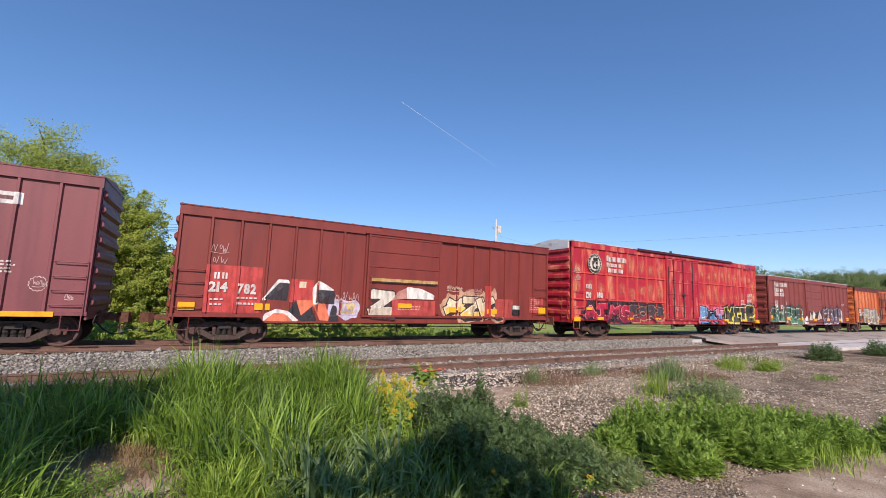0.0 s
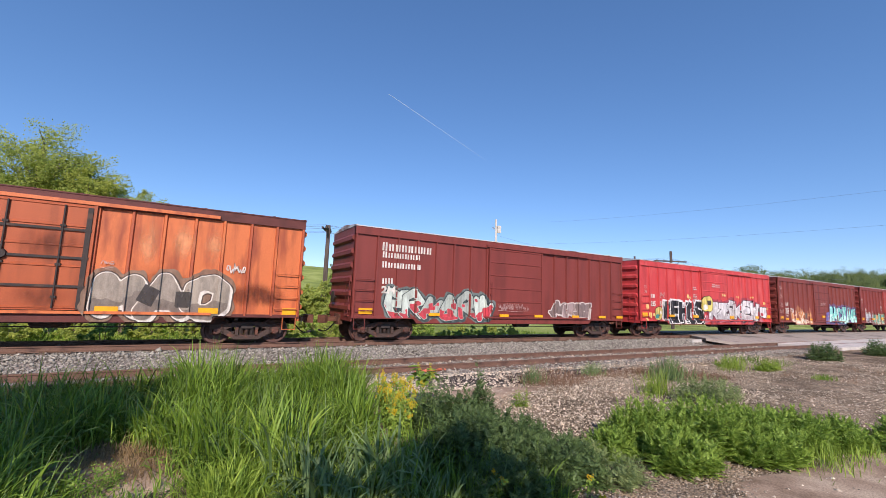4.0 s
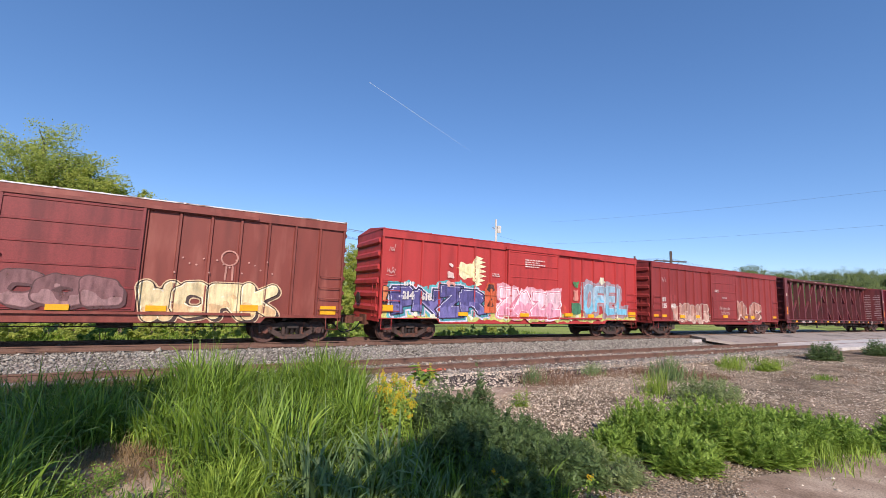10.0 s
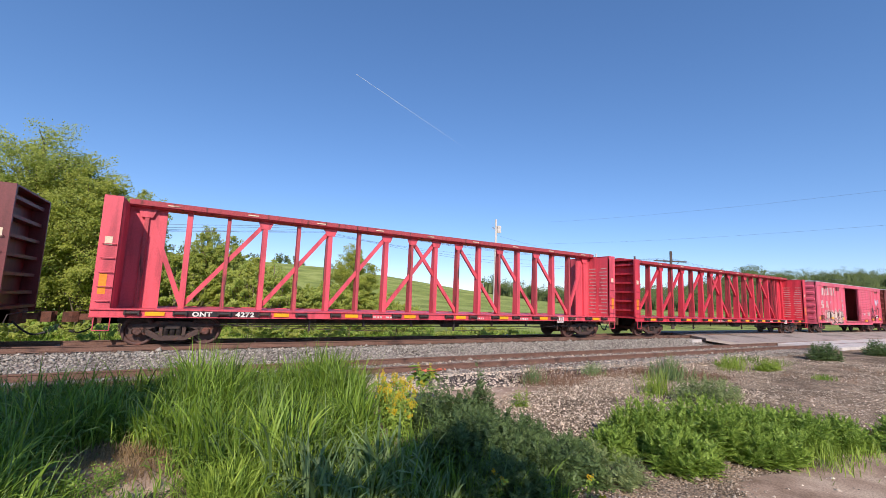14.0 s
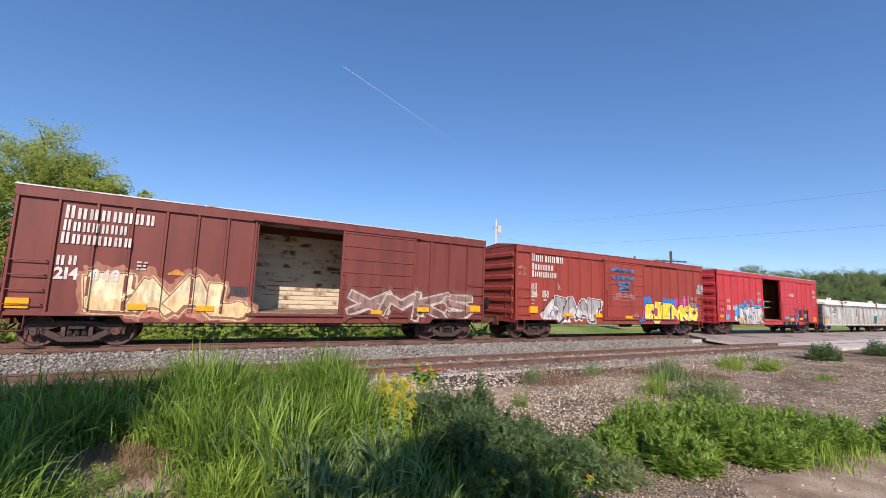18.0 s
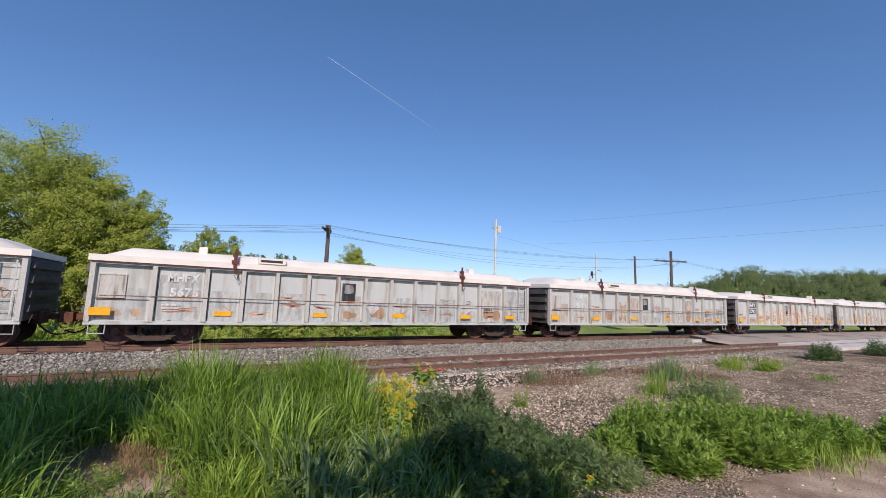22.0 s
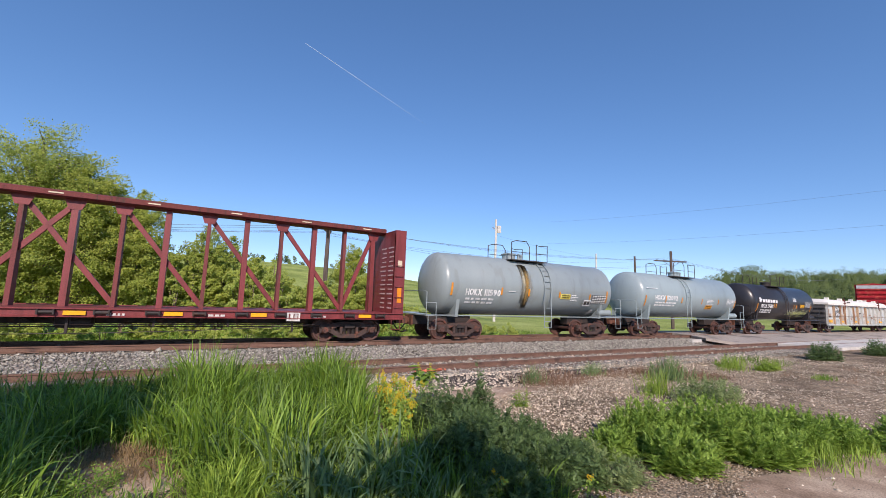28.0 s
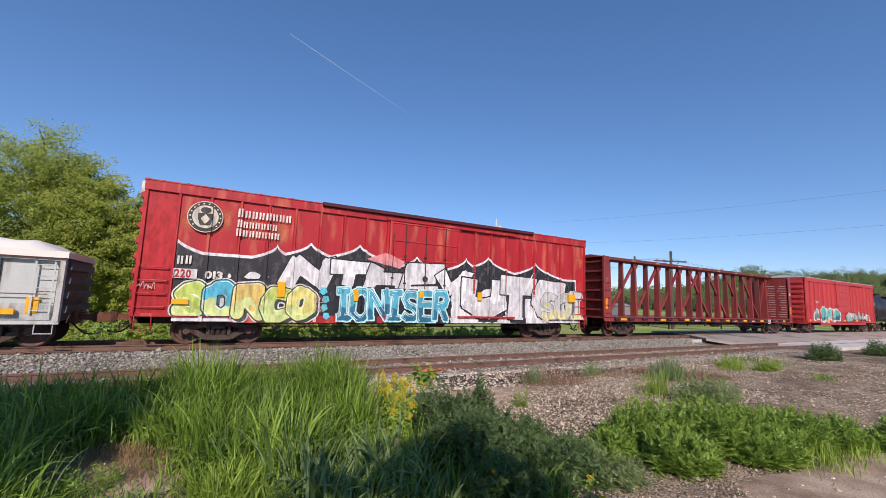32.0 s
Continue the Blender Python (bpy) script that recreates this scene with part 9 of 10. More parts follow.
def fronds(root, d, up, ln, size, pairs, rng, width=0.42):
    """Feathered leaves: leaflets in pairs along a drooping midrib."""
    s = np.cross(d, up)
    s /= np.linalg.norm(s, axis=1)[:, None] + 1e-9
    up = np.cross(s, d)
    V = []
    for i in range(pairs + 1):
        t = (i + 0.6) / (pairs + 0.6)
        c = root + d * (ln * t)[:, None] - up * (ln * 0.32 * t * t)[:, None]
        w = (ln * width * (1.0 - 0.75 * t))[:, None]
        for sg in ((-1, 1) if i < pairs else (0,)):
            ax = s * sg * 0.8 + d * (0.6 if sg else 1.0) - up * 0.15
            tip = c + ax * w * (1 if sg else 1.6)
            q = (d if sg else s) * (size * 0.5)[:, None] * (1.0 if sg else 0.8)
            mid = c * 0.5 + tip * 0.5 + up * w * 0.12
            V.append(np.stack([c, mid + q, tip, mid - q], 1))
    return np.stack(V, 1).reshape(-1, 3)


def bush(name, label, x, y, rx, ry, h, stems, per, leaf, material, rng, droop=0.0, pairs=3, width=0.42, spread=0.75):
    """A weed bush: many upright stems, each set with feathered leaves that shorten to the tip."""
    b = tagged(empty(name, pose(x, y, float(ground_z(x, y)))), label, "shrub")
    a, r = rng.uniform(0, math.tau, stems), np.sqrt(rng.uniform(0, 1, stems))
    top = h * (1 - 0.62 * r ** 2.6) * rng.uniform(0.68, 1.12, stems)
    tip = np.stack([rx * r * np.cos(a), ry * r * np.sin(a), top], 1)
    tip[:, :2] += rng.normal(size=(stems, 2)) * 0.05
    foot = tip * np.array([spread, spread, 0]) + np.array([0, 0, -0.03])
    bm = bmesh.new()
    for p, q in zip(foot[::2], tip[::2]):
        rod(bm, tuple(p), tuple(q), 0.006, 3, 0.002)
    tagged(part("stalk", bm, material, b), kind="stuff")
    t = np.tile(np.linspace(0.14, 1.0, per), stems) + rng.uniform(-0.03, 0.03, stems * per)
    i = np.repeat(np.arange(stems), per)
    root = foot[i] + (tip - foot)[i] * t[:, None]
    phi = np.tile(np.arange(per) * 2.4, stems) + np.repeat(rng.uniform(0, math.tau, stems), per)
    el = (0.25 + 0.9 * t ** 3 - droop) + rng.normal(0, 0.3, len(t))
    d = np.stack([np.cos(phi) * np.cos(el), np.sin(phi) * np.cos(el), np.sin(el)], 1)
    d += np.stack([np.cos(a), np.sin(a), np.zeros(stems)], 1)[i] * (0.35 * r[i])[:, None]
    d /= np.linalg.norm(d, axis=1)[:, None]
    ln = leaf * (1.15 - 0.7 * t ** 2) * rng.uniform(0.6, 1.3, len(t))
    V = fronds(root, d, np.array([0, 0, 1.0])[None] + rng.normal(size=(len(t), 3)) * 0.35, ln, ln * 0.34, pairs, rng, width)
    quad = V.reshape(-1, 4, 3)
    quad[:, :, 2] += np.maximum(0, 0.01 - quad[:, :, 2].min(1))[:, None]
    f = tagged(new("foliage", soup("foliage", V, np.arange(len(V)).reshape(-1, 4), material)), kind="stuff")
    f.parent = b
    return b


FEATHER = "bushy bright green weed with feathery leaves"
for x, y, rx, ry, h, stems in ((6.6, 4.5, 0.75, 0.7, 0.76, 120), (7.35, 4.05, 0.8, 0.75, 0.84, 130), (8.2, 3.85, 0.8, 0.75, 0.66, 130), (9.1, 3.5, 0.8, 0.65, 0.62, 120), (9.9, 3.15, 0.6, 0.5, 0.46, 80), (7.9, 3.35, 0.8, 0.4, 0.46, 90)):
    bush("weed_bush", FEATHER, x, y, rx, ry, h, stems, 27, 0.135, M_WEED, RNG, -0.22, 5, 0.40)
bush("weed_bush", "feathery green weed at the edge of bare earth", 6.25, 3.75, 0.6, 0.5, 0.52, 90, 18, 0.16, M_WEED, RNG, -0.2, 5, 0.40)
bush("weed_bush", "feathery green weed at the edge of bare earth", 5.75, 4.5, 0.5, 0.4, 0.42, 70, 16, 0.13, M_WEED, RNG, -0.2, 5, 0.40)
bush("weed_bush", "grey-green leafy weed in gravel", 11.3, 6.1, 1.3, 0.6, 0.62, 130, 18, 0.12, M_WEED_G, RNG, 0.0, 2)
MUGWORT = "dark grey-green weed with upright leafy stems"
bush("weed_bush", MUGWORT, 3.85, 6.5, 0.72, 0.7, 0.82, 110, 26, 0.16, M_WEED_D, RNG, 0.0, 3)
bush("weed_bush", MUGWORT, 4.75, 6.75, 0.2, 0.2, 1.12, 24, 28, 0.14, M_WEED_D, RNG, 0.0, 3)
bush("weed_bush", MUGWORT, 4.4, 5.3, 0.62, 0.6, 0.56, 100, 24, 0.16, M_WEED_D, RNG, 0.0, 3)
bush("weed_bush", MUGWORT, 3.5, 5.1, 0.85, 0.75, 0.72, 120, 24, 0.16, M_WEED_D, RNG, 0.0, 3)
bush("weed_bush", MUGWORT, 4.2, 4.3, 0.8, 0.65, 0.54, 110, 22, 0.16, M_WEED_D, RNG, 0.0, 3)
bush("weed_bush", MUGWORT, 5.0, 4.6, 0.42, 0.4, 0.32, 50, 20, 0.12, M_WEED_G, RNG, 0.0, 3)
bush("weed_bush", MUGWORT, 3.2, 4.0, 0.6, 0.5, 0.50, 70, 20, 0.14, M_WEED_D, RNG, 0.0, 3)
bush("weed_bush", "low grey-green weed at the edge of gravel", 4.95, 3.9, 0.45, 0.4, 0.34, 54, 16, 0.10, M_WEED_G, RNG, 0.0, 3)
bush("weed_bush", "low broad-leaved weed under grass", -0.95, 6.25, 0.45, 0.35, 0.26, 30, 9, 0.12, M_WEED, RNG, 0.2, 1, 0.6)
bush("weed_bush", "low broad-leaved weed under grass", 0.15, 6.5, 0.5, 0.3, 0.36, 30, 9, 0.13, M_GRASS_Y, RNG, 0.2, 1, 0.6)
bush("weed_bush", "low green weed at the path", 10.6, 2.35, 0.55, 0.5, 0.66, 90, 18, 0.2, M_WEED, RNG, 0.2, 4)
bush("weed_bush", "low dark green weed in gravel", 26.5, 8.7, 1.2, 0.6, 0.85, 90, 16, 0.20, M_WEED_D, RNG, 0.0, 2)
bush("weed_bush", "low dark green weed in gravel", 33.5, 8.6, 1.2, 0.6, 0.85, 80, 16, 0.20, M_WEED_D, RNG, 0.0, 2)
bush("weed_bush", "pale green weed tuft in gravel", 19.4, 8.1, 0.8, 0.35, 0.34, 50, 12, 0.16, M_GRASS_Y, RNG, 0.1, 2)
bush("weed_bush", "pale green weed tuft in gravel", 18.6, 9.2, 0.7, 0.35, 0.40, 40, 12, 0.14, M_WEED, RNG, 0.0, 2)
bush("weed_bush", "small light green rosette plant", 6.3, 7.35, 0.15, 0.15, 0.42, 14, 14, 0.15, M_GRASS_Y, RNG, 0.1, 2, 0.22)
bush("weed_bush", "low dark green weed in gravel", 24.0, 4.6, 0.8, 0.5, 0.55, 60, 14, 0.16, M_WEED_D, RNG, 0.0, 2)


def broad_leaf_weed(label, x, y, h, n, leaf, rng):
    """A weed of a few stems with large oval leaves."""
    b = tagged(empty("broad_leaf_weed", pose(x, y, float(ground_z(x, y)))), label, "shrub")
    for k in range(n):
        a, r = rng.uniform(0, math.tau), rng.uniform(0.02, 0.3)
        top = Vector((r * math.cos(a), r * math.sin(a), h * rng.uniform(0.7, 1.0)))
        st = part("stalk", rod(bmesh.new(), (top.x * 0.3, top.y * 0.3, -0.03), top, 0.006, 5, 0.003), M_WEED, b)
        for j in range(3):
            q = a + rng.uniform(-1.6, 1.6)
            s = leaf * rng.uniform(0.7, 1.15)
            bm = bmesh.new()
            vs = [bm.verts.new((s * u, s * w * 0.42 * math.sin(math.pi * min(1, u ** 0.8)), 0.10 * s * abs(w) - 0.28 * s * u * u)) for u in (0.02, 0.25, 0.5, 0.75, 0.98) for w in (-1, 0, 1)]
            for i in range(4):
                for w in range(2):
                    bm.faces.new((vs[i * 3 + w], vs[i * 3 + 3 + w], vs[i * 3 + 4 + w], vs[i * 3 + 1 + w]))
            bmesh.ops.transform(bm, verts=bm.verts, matrix=Matrix.Translation(top - Vector((0, 0, 0.05 * j))) @ Matrix.Rotation(q, 4, "Z") @ Matrix.Rotation(rng.uniform(-0.3, 0.25), 4, "Y"))
            part("leaf", bm, M_WEED, st)
    return b


broad_leaf_weed("broad-leaved green weed with drooping oval leaves", 4.25, 8.1, 0.85, 9, 0.26, RNG)


def tuft(name, label, x, y, r, h, n, material, rng, wide=0.016, bend=0.6):
    """A tuft: blades that lean outwards from a ragged middle, shorter to the edge."""
    px, py = x + rng.normal(size=n) * r * 0.5, y + rng.normal(size=n) * r * 0.32
    d = np.hypot((px - x) / r, (py - y) / r)
    H = h * np.clip(1.1 - 0.5 * d, 0.2, 1) * rng.uniform(0.4, 1.15, n)
    V, F = blades(on_ground(px, py), H, wide * rng.uniform(0.6, 1.4, n), bend, rng)
    return tagged(new(name, soup(name, V, F, material)), label, "grass", kind="stuff")


tuft("grass_tuft", "upright green grass tuft in gravel", 13.2, 8.3, 0.75, 0.85, 380, M_GRASS_D, RNG, 0.014)
tuft("grass_tuft", "upright green grass tuft in gravel", 10.6, 7.0, 0.55, 0.70, 300, M_GRASS_Y, RNG, 0.009)
tuft("grass_tuft", "thin green grass tuft by the siding", 8.3, 9.2, 0.45, 0.60, 170, M_GRASS_D, RNG, 0.009)
tuft("grass_tuft", "thin green grass tuft by the siding", 11.2, 9.6, 0.45, 0.55, 170, M_GRASS_D, RNG, 0.010)
tuft("grass_tuft", "yellow-green grass tuft in gravel", 17.9, 8.6, 0.7, 0.75, 220, M_GRASS_Y, RNG, 0.010)
tuft("grass_tuft", "green grass strip in gravel", 21.5, 9.3, 1.9, 0.32, 420, M_GRASS, RNG, 0.011)
tuft("grass_tuft", "thin green grass tuft in gravel", 19.0, 6.3, 0.5, 0.22, 160, M_GRASS, RNG, 0.014)
tuft("grass_tuft", "yellow-green grass at the foot of weeds", 8.6, 2.95, 0.8, 0.36, 420, M_GRASS_Y, RNG, 0.009)
tuft("grass_tuft", "yellow-green grass at the foot of weeds", 9.6, 2.75, 0.5, 0.30, 220, M_GRASS_Y, RNG, 0.009)
for k in range(34):
    x = 8.2 + 7 * RNG.uniform(0, 1)
    y = 9.5 - 0.12 * (x - 8.2) + 1.1 * RNG.normal() * 0.5
    tuft("dry_weed", "dry brown weed stalks in gravel", x, y, 0.8, RNG.uniform(0.2, 0.45), 120, M_DRY, RNG, 0.007, 1.7)
for k in range(8):
    x, y = 18 + 9 * RNG.uniform(0, 1), 4.5 + 2.5 * RNG.uniform(0, 1)
    tuft("dry_weed", "dry brown weed stalks in gravel", x, y, 0.7, 0.28, 70, M_DRY, RNG, 0.006, 1.0)


def mustard(x, y, n, h, rng, wide=0.34):
    b = tagged(empty("flowering_weed", pose(x, y, float(ground_z(x, y)))), "tall weed with bright yellow flower spikes", "flower")
    bm = bmesh.new()
    C, L = [], []
    for k in range(n):
        a, r = rng.uniform(0, math.tau), wide * math.sqrt(rng.uniform(0, 1))
        p, q = Vector((r * 0.5 * math.cos(a), r * 0.5 * math.sin(a), 0)), Vector((r * math.cos(a) * 1.2, r * math.sin(a) * 1.2, h * rng.uniform(0.5, 1.05)))
        rod(bm, p, q, 0.005, 4, 0.003)
        m = 30
        t = 1 - 0.16 * rng.uniform(0, 1, m) ** 1.3
        C.append(np.array(p)[None] + (np.array(q) - np.array(p))[None] * t[:, None] + rng.normal(size=(m, 3)) * np.array([0.017, 0.017, 0.010]))
        t = rng.uniform(0.1, 0.92, 26)
        L.append(np.array(p)[None] + (np.array(q) - np.array(p))[None] * t[:, None] + rng.normal(size=(26, 3)) * 0.035)
    tagged(part("stalk", bm, M_WEED, b), kind="stuff")
    for nm, pts, s, m in (("blossom", C, 0.013, M_YELLOW), ("foliage", L, 0.026, M_GRASS_Y)):
        P = np.concatenate(pts)
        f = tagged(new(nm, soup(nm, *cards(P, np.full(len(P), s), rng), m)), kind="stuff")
        f.parent = b
    return b


mustard(3.15, 7.1, 60, 0.95, RNG, 0.32)
mustard(3.0, 6.6, 24, 0.80, RNG, 0.25)
mustard(4.15, 7.6, 4, 0.98, RNG)
mustard(3.1, 4.0, 2, 0.42, RNG)
mustard(4.05, 3.6, 3, 0.26, RNG)


def tree(label, x, y, h, rx, ry, z0, twigs, per, size, material, rng, name="tree", limbs=40, stems=1):
    """Trunks that fork into limbs and twigs; leaves stand along the twigs, so that the crown stays open and ragged."""
    zb = float(ground_z(x, y)) - 0.1
    t = tagged(empty(name, pose(x, y, zb)), label, "tree" if name == "tree" else "shrub")
    u = rng.normal(size=(twigs, 3))
    u /= np.linalg.norm(u, axis=1)[:, None]
    lump = 1 + 0.16 * np.sin(u[:, 0] * 5 + 1) * np.cos(u[:, 2] * 6 + u[:, 1] * 4) + rng.normal(0, 0.05, twigs)
    rad = np.minimum(rng.uniform(0.12, 1.0, twigs) ** 0.42 * lump, 1.06)
    cz = (z0 + h) / 2
    C = np.stack([u[:, 0] * rad * rx, u[:, 1] * rad * ry, cz + u[:, 2] * rad * (h - z0) / 2 * 0.92], 1)
    C[:, :2] *= (1 - 0.30 * np.clip((C[:, 2] - cz) / (h - z0) * 2, 0, 1))[:, None]
    d = u * np.array([0.8, 0.8, 0.35]) + np.array([0, 0, 0.55]) + rng.normal(size=(twigs, 3)) * 0.35
    d /= np.linalg.norm(d, axis=1)[:, None]
    ln = 0.5 * (rx * ry * h) ** (1 / 3) * rng.uniform(0.22, 0.55, twigs)
    bm = bmesh.new()
    for s in range(stems):
        o = rng.normal(size=2) * 0.25 * rx * (stems > 1)
        rod(bm, (o[0] * 0.3, o[1] * 0.3, -0.2), (o[0], o[1], h * 0.5), 0.022 * h / stems ** 0.5, 8, 0.012 * h / stems ** 0.5)
        rod(bm, (o[0], o[1], h * 0.5), (o[0] * 1.1, o[1] * 1.1, h * 0.74), 0.012 * h / stems ** 0.5, 6, 0.003 * h)
    for k in range(min(limbs, twigs)):
        s = Vector((0.0, 0, max(0.1, C[k][2] - h * rng.uniform(0.12, 0.3))))
        e = Vector(C[k])
        m = s.lerp(e, 0.5) + Vector((0, 0, 0.03 * h))
        rod(bm, s, m, 0.006 * h, 4, 0.004 * h)
        rod(bm, m, e + Vector(d[k]) * ln[k] * 0.5, 0.004 * h, 4, 0.001 * h)
    part("trunk", bm, M_BARK, t)
    q = rng.uniform(-0.25, 1.0, (twigs, per))
    sc = ln[:, None] * 0.30 * (1.1 - 0.55 * np.abs(q))
    P = C[:, None] + d[:, None] * (q * ln[:, None])[:, :, None] + np.clip(rng.normal(size=(twigs, per, 3)), -1.9, 1.9) * sc[:, :, None] * np.array([1, 1, 0.7])
    P = P.reshape(-1, 3)
    P[:, 2] = np.maximum(P[:, 2], 0.15)
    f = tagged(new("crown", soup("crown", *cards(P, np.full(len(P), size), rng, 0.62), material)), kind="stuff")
    f.parent = t
    return t


FRESH = "broad tree with fresh yellow-green spring leaves"
tree(FRESH, -8.3, 30, 11.2, 3.0, 3.0, 1.2, 560, 160, 0.055, M_LEAF, RNG, limbs=80, stems=3)
tree(FRESH, -5.9, 29.6, 9.55, 2.3, 2.4, 0.6, 420, 150, 0.055, M_LEAF_Y, RNG, limbs=60, stems=3)
tree("tree with fresh green leaves at the end of a row", -3.8, 29.4, 8.35, 1.7, 1.6, 0.4, 260, 145, 0.055, M_LEAF_Y, RNG, limbs=46, stems=2)
tree("broad tree with fresh green leaves", -12.6, 31, 10.2, 3.4, 3.0, 0.6, 300, 110, 0.08, M_LEAF, RNG, limbs=50, stems=2)
tree("young tree with pale green leaves", -0.1, 30.5, 6.9, 1.2, 1.1, 0.9, 190, 120, 0.055, M_LEAF, RNG, limbs=30, stems=3)
tree("young tree with green leaves", 1.3, 31.5, 6.2, 1.4, 1.3, 0.4, 190, 120, 0.055, M_LEAF, RNG, limbs=30, stems=3)
tree("young tree with green leaves", 9.9, 31.5, 6.3, 1.7, 1.5, 0.6, 240, 130, 0.055, M_LEAF_Y, RNG, limbs=40, stems=3)
# unseen trees on the near side, set so that their shade falls on the foreground
tree("unseen small leafy tree casting shade on weeds", -0.88, -2.3, 5.6, 2.0, 1.25, 4.0, 50, 44, 0.08, M_LEAF, RNG)
tree("unseen leafy tree that shades the tall grass", -7.55, -1.95, 9.0, 2.4, 2.2, 6.0, 230, 70, 0.10, M_LEAF, RNG)


def hedge():
    """Shrubs along the far side of the railway, lower to the right."""
    rng = np.random.default_rng(11)
    for k in range(66):
        x = -17 + k * 0.50 + rng.uniform(-0.4, 0.4)
        y = rng.uniform(28.6, 32.5)
        h = float(np.interp(x, [-17, -2, 3, 5, 8, 12, 14, 17], [5.2, 5.0, 4.6, 4.0, 3.5, 2.9, 2.1, 1.2])) * rng.uniform(0.8, 1.1)
        tree("wild green shrub in the thicket behind the railway", x, y, h, 1.15, 1.2, 0.1, 70, 70, 0.068, (M_LEAF_Y, M_LEAF, M_LEAF_D)[k % 3], rng, "shrub", 10, 3)


def verge():
    """Low bushes and rank growth between the far track and the thicket."""
    rng = np.random.default_rng(23)
    for k in range(46):
        x = -17 + k * 0.82 + rng.uniform(-0.5, 0.5)
        h = rng.uniform(0.7, 1.7) * (1.0 if x < 12 else 0.7)
        tree("low wild bush on the verge behind the railway", x, rng.uniform(24.0, 28.5), h, 0.9, 0.9, 0.0, 26, 60, 0.055, (M_LEAF_D, M_WEED, M_LEAF)[k % 3], rng, "shrub", 4, 3)


hedge()
verge()
grass_field("rank_grass", "rank green verge behind the tracks", [(-26, 22.5), (30, 22.0), (24, 28.6), (-26, 29.5)], 1500, 11, 0.38, M_GRASS, RNG, 0.03, 0.9, 0.3)


def woodland(label, pts, h0, h1, per, size, rng):
    """Far woods: many crowns of leaf clumps in one mesh, each about a dense core."""
    out = []
    for x, y in pts:
        h = rng.uniform(h0, h1)
        z = float(ground_z(x, y))
        k = 8
        u = rng.normal(size=(k, 3))
        u /= np.linalg.norm(u, axis=1)[:, None]
        C = u * np.array([h * 0.42, h * 0.42, h * 0.20]) + np.array([x, y, z + h * (0.60 + 0.12 * math.sin(x * 0.3))])
        g = rng.normal(size=(k, per // k, 3))
        g /= np.linalg.norm(g, axis=2)[:, :, None]
        P = (C[:, None] + g * (rng.uniform(0, 1, (k, per // k)) ** 0.35)[:, :, None] * h * 0.15).reshape(-1, 3)
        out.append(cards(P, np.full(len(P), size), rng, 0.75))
        w = h * 0.10
        core = np.array([(x + w * i * k, y + w * j * k, z + h * e) for e, k in ((0.05, 1.0), (0.55, 0.5)) for i, j in ((-1, -1), (1, -1), (1, 1), (-1, 1))])
        out.append((core, np.array([(4, 5, 6, 7), (0, 1, 5, 4), (1, 2, 6, 5), (2, 3, 7, 6), (3, 0, 4, 7)])))
    V, F = merge(out)
    return tagged(new("woodland", soup("woodland", V, F, M_LEAF_F)), label, "woods", kind="stuff")


rw = np.random.default_rng(5)
pts = []
for k in range(1500):
    a = rw.uniform(0.62, 1.50)
    d = 225 + 185 * rw.uniform(0, 1) ** 0.8
    pts.append((math.sin(a) * d, math.cos(a) * d))
woodland("wooded hillside in spring green", pts, 5.5, 12, 240, 0.25, rw)
pts = [(rw.uniform(-160, 60), rw.uniform(285, 330)) for k in range(70)]
woodland("line of trees along the top of the field", pts, 7, 11, 240, 0.42, rw)


# ---- bare earth ----
def bare_earth(cx, cy, rx, ry, label, material=M_SAND):
    rng = np.random.default_rng(4)
    n = 64
    V, F = [], []
    for k in range(5):
        for i in range(n):
            a = i * math.tau / n
            r = (k / 4) * (1 + (0.16 * math.sin(3 * a + 1) + 0.10 * math.sin(7 * a) + 0.06 * math.sin(13 * a)) * (k / 4))
            x, y = cx + rx * r * math.cos(a), cy + ry * r * math.sin(a)
            V.append((x, y, float(ground_z(x, y)) + 0.022 - (0.030 if k == 4 else 0)))
    for k in range(4):
        for i in range(n):
            F.append((k * n + i, k * n + (i + 1) % n, (k + 1) * n + (i + 1) % n, (k + 1) * n + i))
    return tagged(new("ground_patch", soup("ground_patch", V, F, material, smooth=True)), label, "ground", kind="structure")


bare_earth(8.4, 2.2, 3.4, 0.9, "bare sandy earth beside the weeds")
bare_earth(6.2, 8.75, 2.2, 0.5, "bare sandy earth among gravel")
bare_earth(8.4, 10.1, 5.2, 0.8, "dark cinder earth along the siding", M_CINDER)
bare_earth(-0.6, 6.5, 0.75, 0.9, "bare earth patch in the grass")

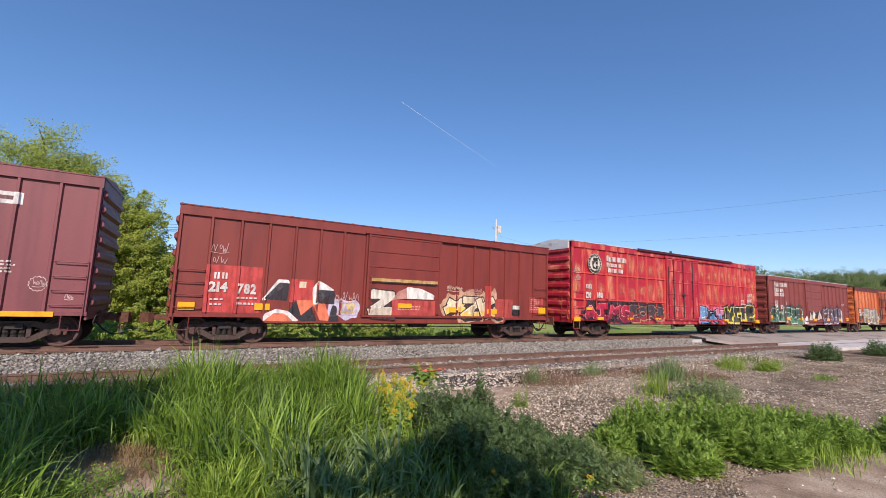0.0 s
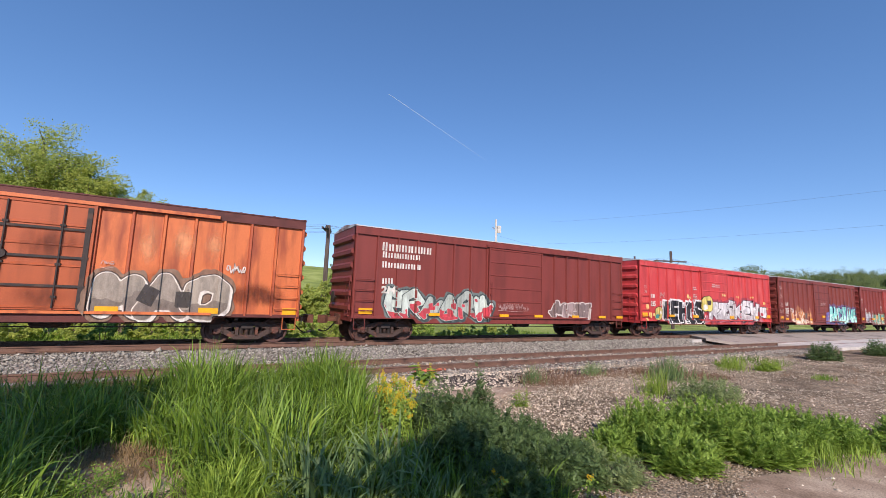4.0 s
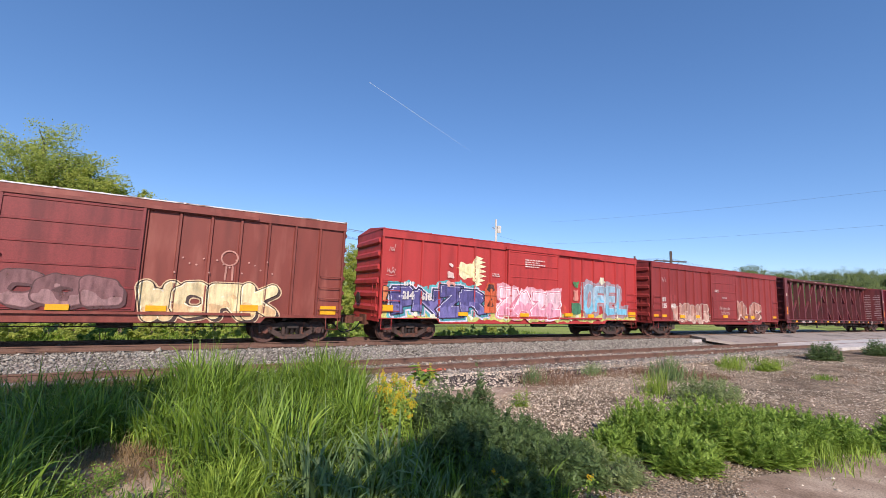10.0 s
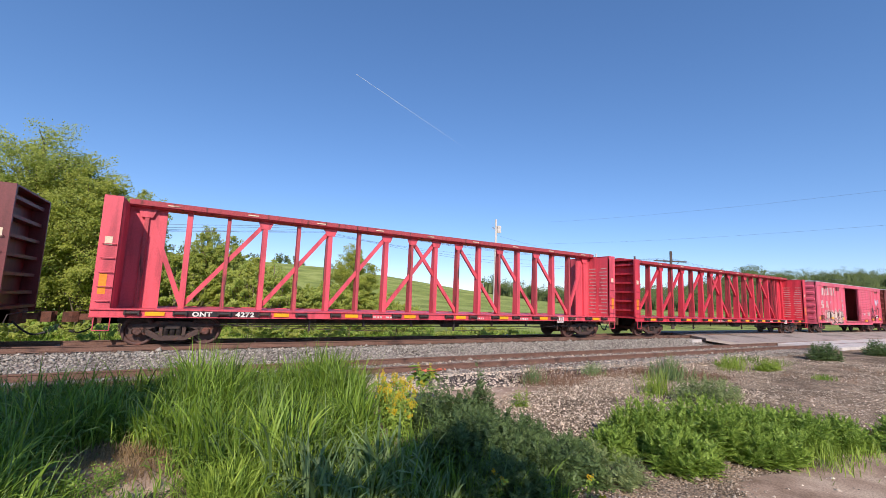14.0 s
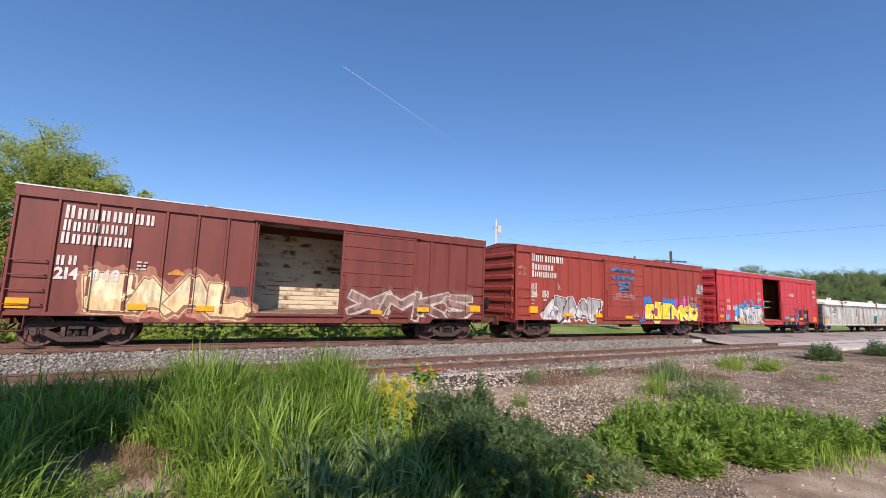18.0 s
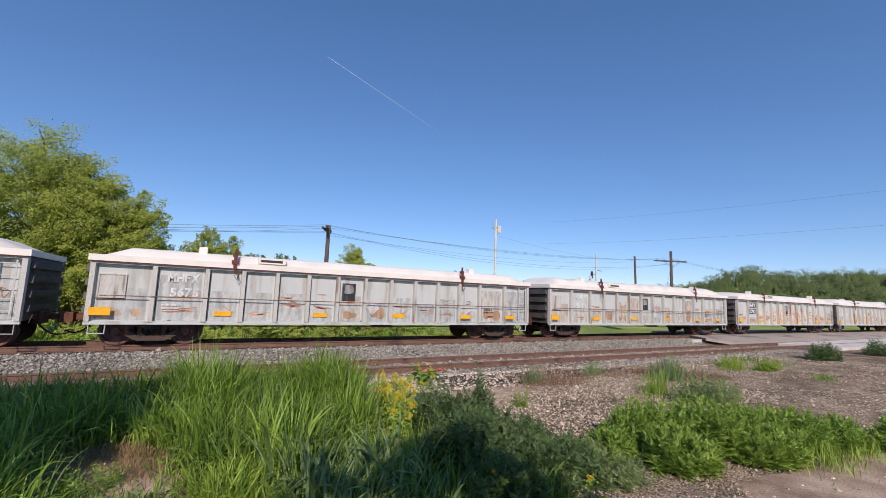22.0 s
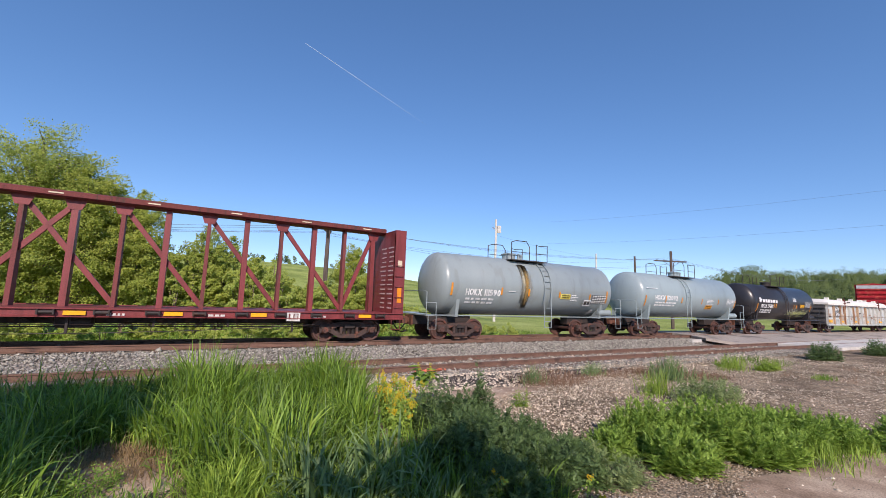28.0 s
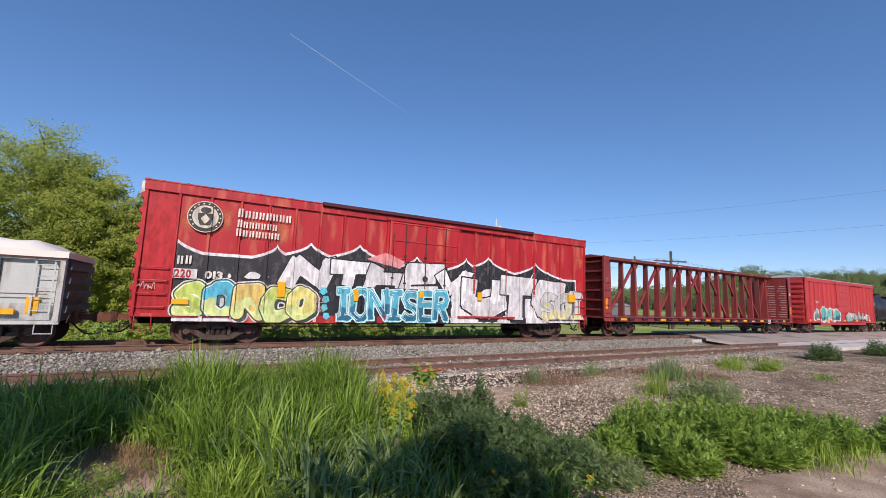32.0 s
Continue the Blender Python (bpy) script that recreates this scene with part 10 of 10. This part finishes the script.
# ---- loose stones ----
def stones(name, label, x, y, size, material, rng, sink=0.35):
    """Angular stones: eight-cornered lumps of uneven shape."""
    n = len(x)
    oct_v = np.array([(1, 0, 0), (-1, 0, 0), (0, 1, 0), (0, -1, 0), (0, 0, 1), (0, 0, -1)], float)
    oct_f = np.array([(0, 2, 4), (2, 1, 4), (1, 3, 4), (3, 0, 4), (2, 0, 5), (1, 2, 5), (3, 1, 5), (0, 3, 5)])
    s = (size * rng.lognormal(0, 0.35, n))
    V = oct_v[None] * rng.uniform(0.55, 1.25, (n, 6, 1)) + rng.normal(size=(n, 6, 3)) * 0.18
    az = rng.uniform(0, math.tau, n)
    c, sn = np.cos(az)[:, None], np.sin(az)[:, None]
    V = np.stack([V[:, :, 0] * c - V[:, :, 1] * sn, V[:, :, 0] * sn + V[:, :, 1] * c, V[:, :, 2] * 0.75], -1) * s[:, None, None]
    P = on_ground(x, y)
    P[:, 2] += s * sink
    V += P[:, None]
    F = (np.arange(n)[:, None, None] * 6 + oct_f[None]).reshape(-1, 3)
    return tagged(new(name, soup(name, V.reshape(-1, 3), F, material)), label, "stones", kind="stuff")


rs = np.random.default_rng(3)
n = 34000
x = rs.uniform(-12, 27, n)
y = rs.uniform(13.6, 15.9, n)
stones("ballast", "grey crushed-stone ballast", x, y, 0.032, M_STONE, rs)
n = 12000
stones("ballast", "grey crushed-stone ballast", rs.uniform(-10, 30, n), rs.uniform(16.3, 19.2, n), 0.034, M_STONE, rs)
n = 15000
stones("ballast", "grey-brown crushed stone round the siding", rs.uniform(-2, 31, n), rs.uniform(10.2, 13.7, n), 0.028, M_STONE, rs)
n = 4600
x = 3.2 + 22 * rs.uniform(0, 1, n) ** 2.0
stones("gravel", "white crushed stone beside the siding", x, 10.9 - 1.9 * rs.uniform(0, 1, n) ** 1.4, 0.026, M_WHITE, rs)
n = 2600
stones("gravel", "white crushed stone between the siding rails", rs.uniform(0, 30, n), rs.uniform(10.8, 13.4, n), 0.028, M_WHITE, rs)
n = 40000
x = 2.6 + 27 * rs.uniform(0, 1, n) ** 1.4
stones("gravel", "loose grey gravel on bare earth", x, rs.uniform(1.8, 10.2, n), 0.015, M_PALE, rs, 0.2)
n = 15000
x = 4.0 + 24 * rs.uniform(0, 1, n) ** 1.3
y = rs.uniform(2.6, 9.8, n)
k = np.sin(x * 0.9 + y * 1.3) + np.sin(y * 2.2 - x * 0.5) > -0.5
stones("gravel", "white loose stones on bare earth", x[k], y[k], 0.016, M_WHITE, rs, 0.3)
n = 9000
x, y = rs.uniform(4.5, 16, n), rs.uniform(5.2, 10.4, n)
stones("gravel", "pale crushed stone spread over bare earth", x, y, 0.019, M_PALE, rs, 0.3)
n = 7500
x, y = rs.uniform(4.5, 14, n), rs.uniform(5.4, 10.6, n)
stones("gravel", "white crushed stone spread over bare earth", x, y, 0.018, M_WHITE, rs, 0.3)
n = 1500
x = rs.uniform(3.0, 10.5, n)
stones("gravel", "large white crushed stone beside the siding", x, rs.uniform(9.3, 10.9, n), 0.034, M_WHITE, rs, 0.3)
n = 46
stones("rust_flakes", "rust-red flakes of scale beside the siding rail", rs.normal(6.2, 0.22, n), rs.uniform(11.5, 11.68, n), 0.04, M_SCALE, rs, 0.9)
n = 6000
stones("gravel", "fine grey gravel at the edge of the path", rs.uniform(3.6, 9.5, n), rs.uniform(1.7, 3.9, n), 0.011, M_PALE, rs, 0.25)
n = 700
x = 2.6 + 27 * rs.uniform(0, 1, n) ** 1.3
stones("gravel", "larger loose stones on bare earth", x, rs.uniform(1.8, 10.2, n), 0.030, M_WHITE, rs, 0.2)


# ---- sky ----
def contrail():
    n = 40
    d = Vector((559, 0, -206)).normalized()
    up = Vector((206, 0, 559)).normalized()
    V, F = [], []
    for k in range(n + 1):
        t = k / n
        w = 1.3 + 1.3 * t
        c = d * (t * 900)
        for a in range(6):
            q = math.tau * a / 6
            V.append(c + up * w * math.cos(q) + Vector((0, 1, 0)) * w * math.sin(q))
    for k in range(n):
        for a in range(6):
            F.append((k * 6 + a, k * 6 + (a + 1) % 6, k * 6 + 6 + (a + 1) % 6, k * 6 + 6 + a))
    m = bpy.data.materials.new("ice_trail")
    m.use_nodes = True
    N, L = m.node_tree.nodes, m.node_tree.links
    b = N["Principled BSDF"]
    b.inputs["Base Color"].default_value = (0.95, 0.95, 0.95, 1)
    b.inputs["Roughness"].default_value = 1.0
    co, sep, mr = N.new("ShaderNodeTexCoord"), N.new("ShaderNodeSeparateXYZ"), N.new("ShaderNodeMapRange")
    L.new(co.outputs["Generated"], sep.inputs[0])
    L.new(sep.outputs["X"], mr.inputs[0])
    mr.inputs["To Min"].default_value, mr.inputs["To Max"].default_value = 0.34, 0.0
    L.new(mr.outputs[0], b.inputs["Alpha"])
    ob = new("contrail", soup("contrail", V, F, m))
    ob.visible_shadow = False
    return tagged(ob, "thin white vapour trail high in the sky", "contrail", kind="structure")


TRAIL = contrail()


# ---- what moves ----
def travelled(t):
    """How far the train has run by t seconds: nearly steady speed."""
    u = (t - 16) / 16
    return V_TRAIN[0] * t + V_TRAIN[1] * 16 * (u * u - 1) + V_TRAIN[2] * 16 * (u ** 3 + 1)


V_TRAIN = (17.034, 0.02254, -0.02510)


def motions():
    for ob in [o for o in scene.objects if o.get("group") == "cars of the train"]:
        x0 = ob.location.x
        walk(ob, [(t, pose(x0 - travelled(t), YC, 0)) for t in range(0, 33)])
    for w, dx, s0 in ROLLING:
        rows = [(0, pose(dx, 0, 0.44))] if s0 > 100 else []
        f0 = next((f for f in range(0, 961) if s0 - travelled(f / 30) < 95), 960)
        f1 = next((f for f in range(0, 961) if s0 - travelled(f / 30) < -8), 960)
        start = travelled(f0 / 30)
        for f in range(f0, f1 + 1):
            if rows and f == 0:
                continue
            rows.append((f / 30, pose(dx, 0, 0.44, 0, -math.degrees((travelled(f / 30) - start) / 0.44), 0)))
        if f1 < 960:
            rows.append((32, rows[-1][1]))
        if len(rows) > 1:
            walk(w, rows)
    walk(TRAIL, [(0, pose(1045, 2500, 1320)), (16, pose(675, 2500, 1431)), (32, pose(305, 2500, 1542))])


motions()
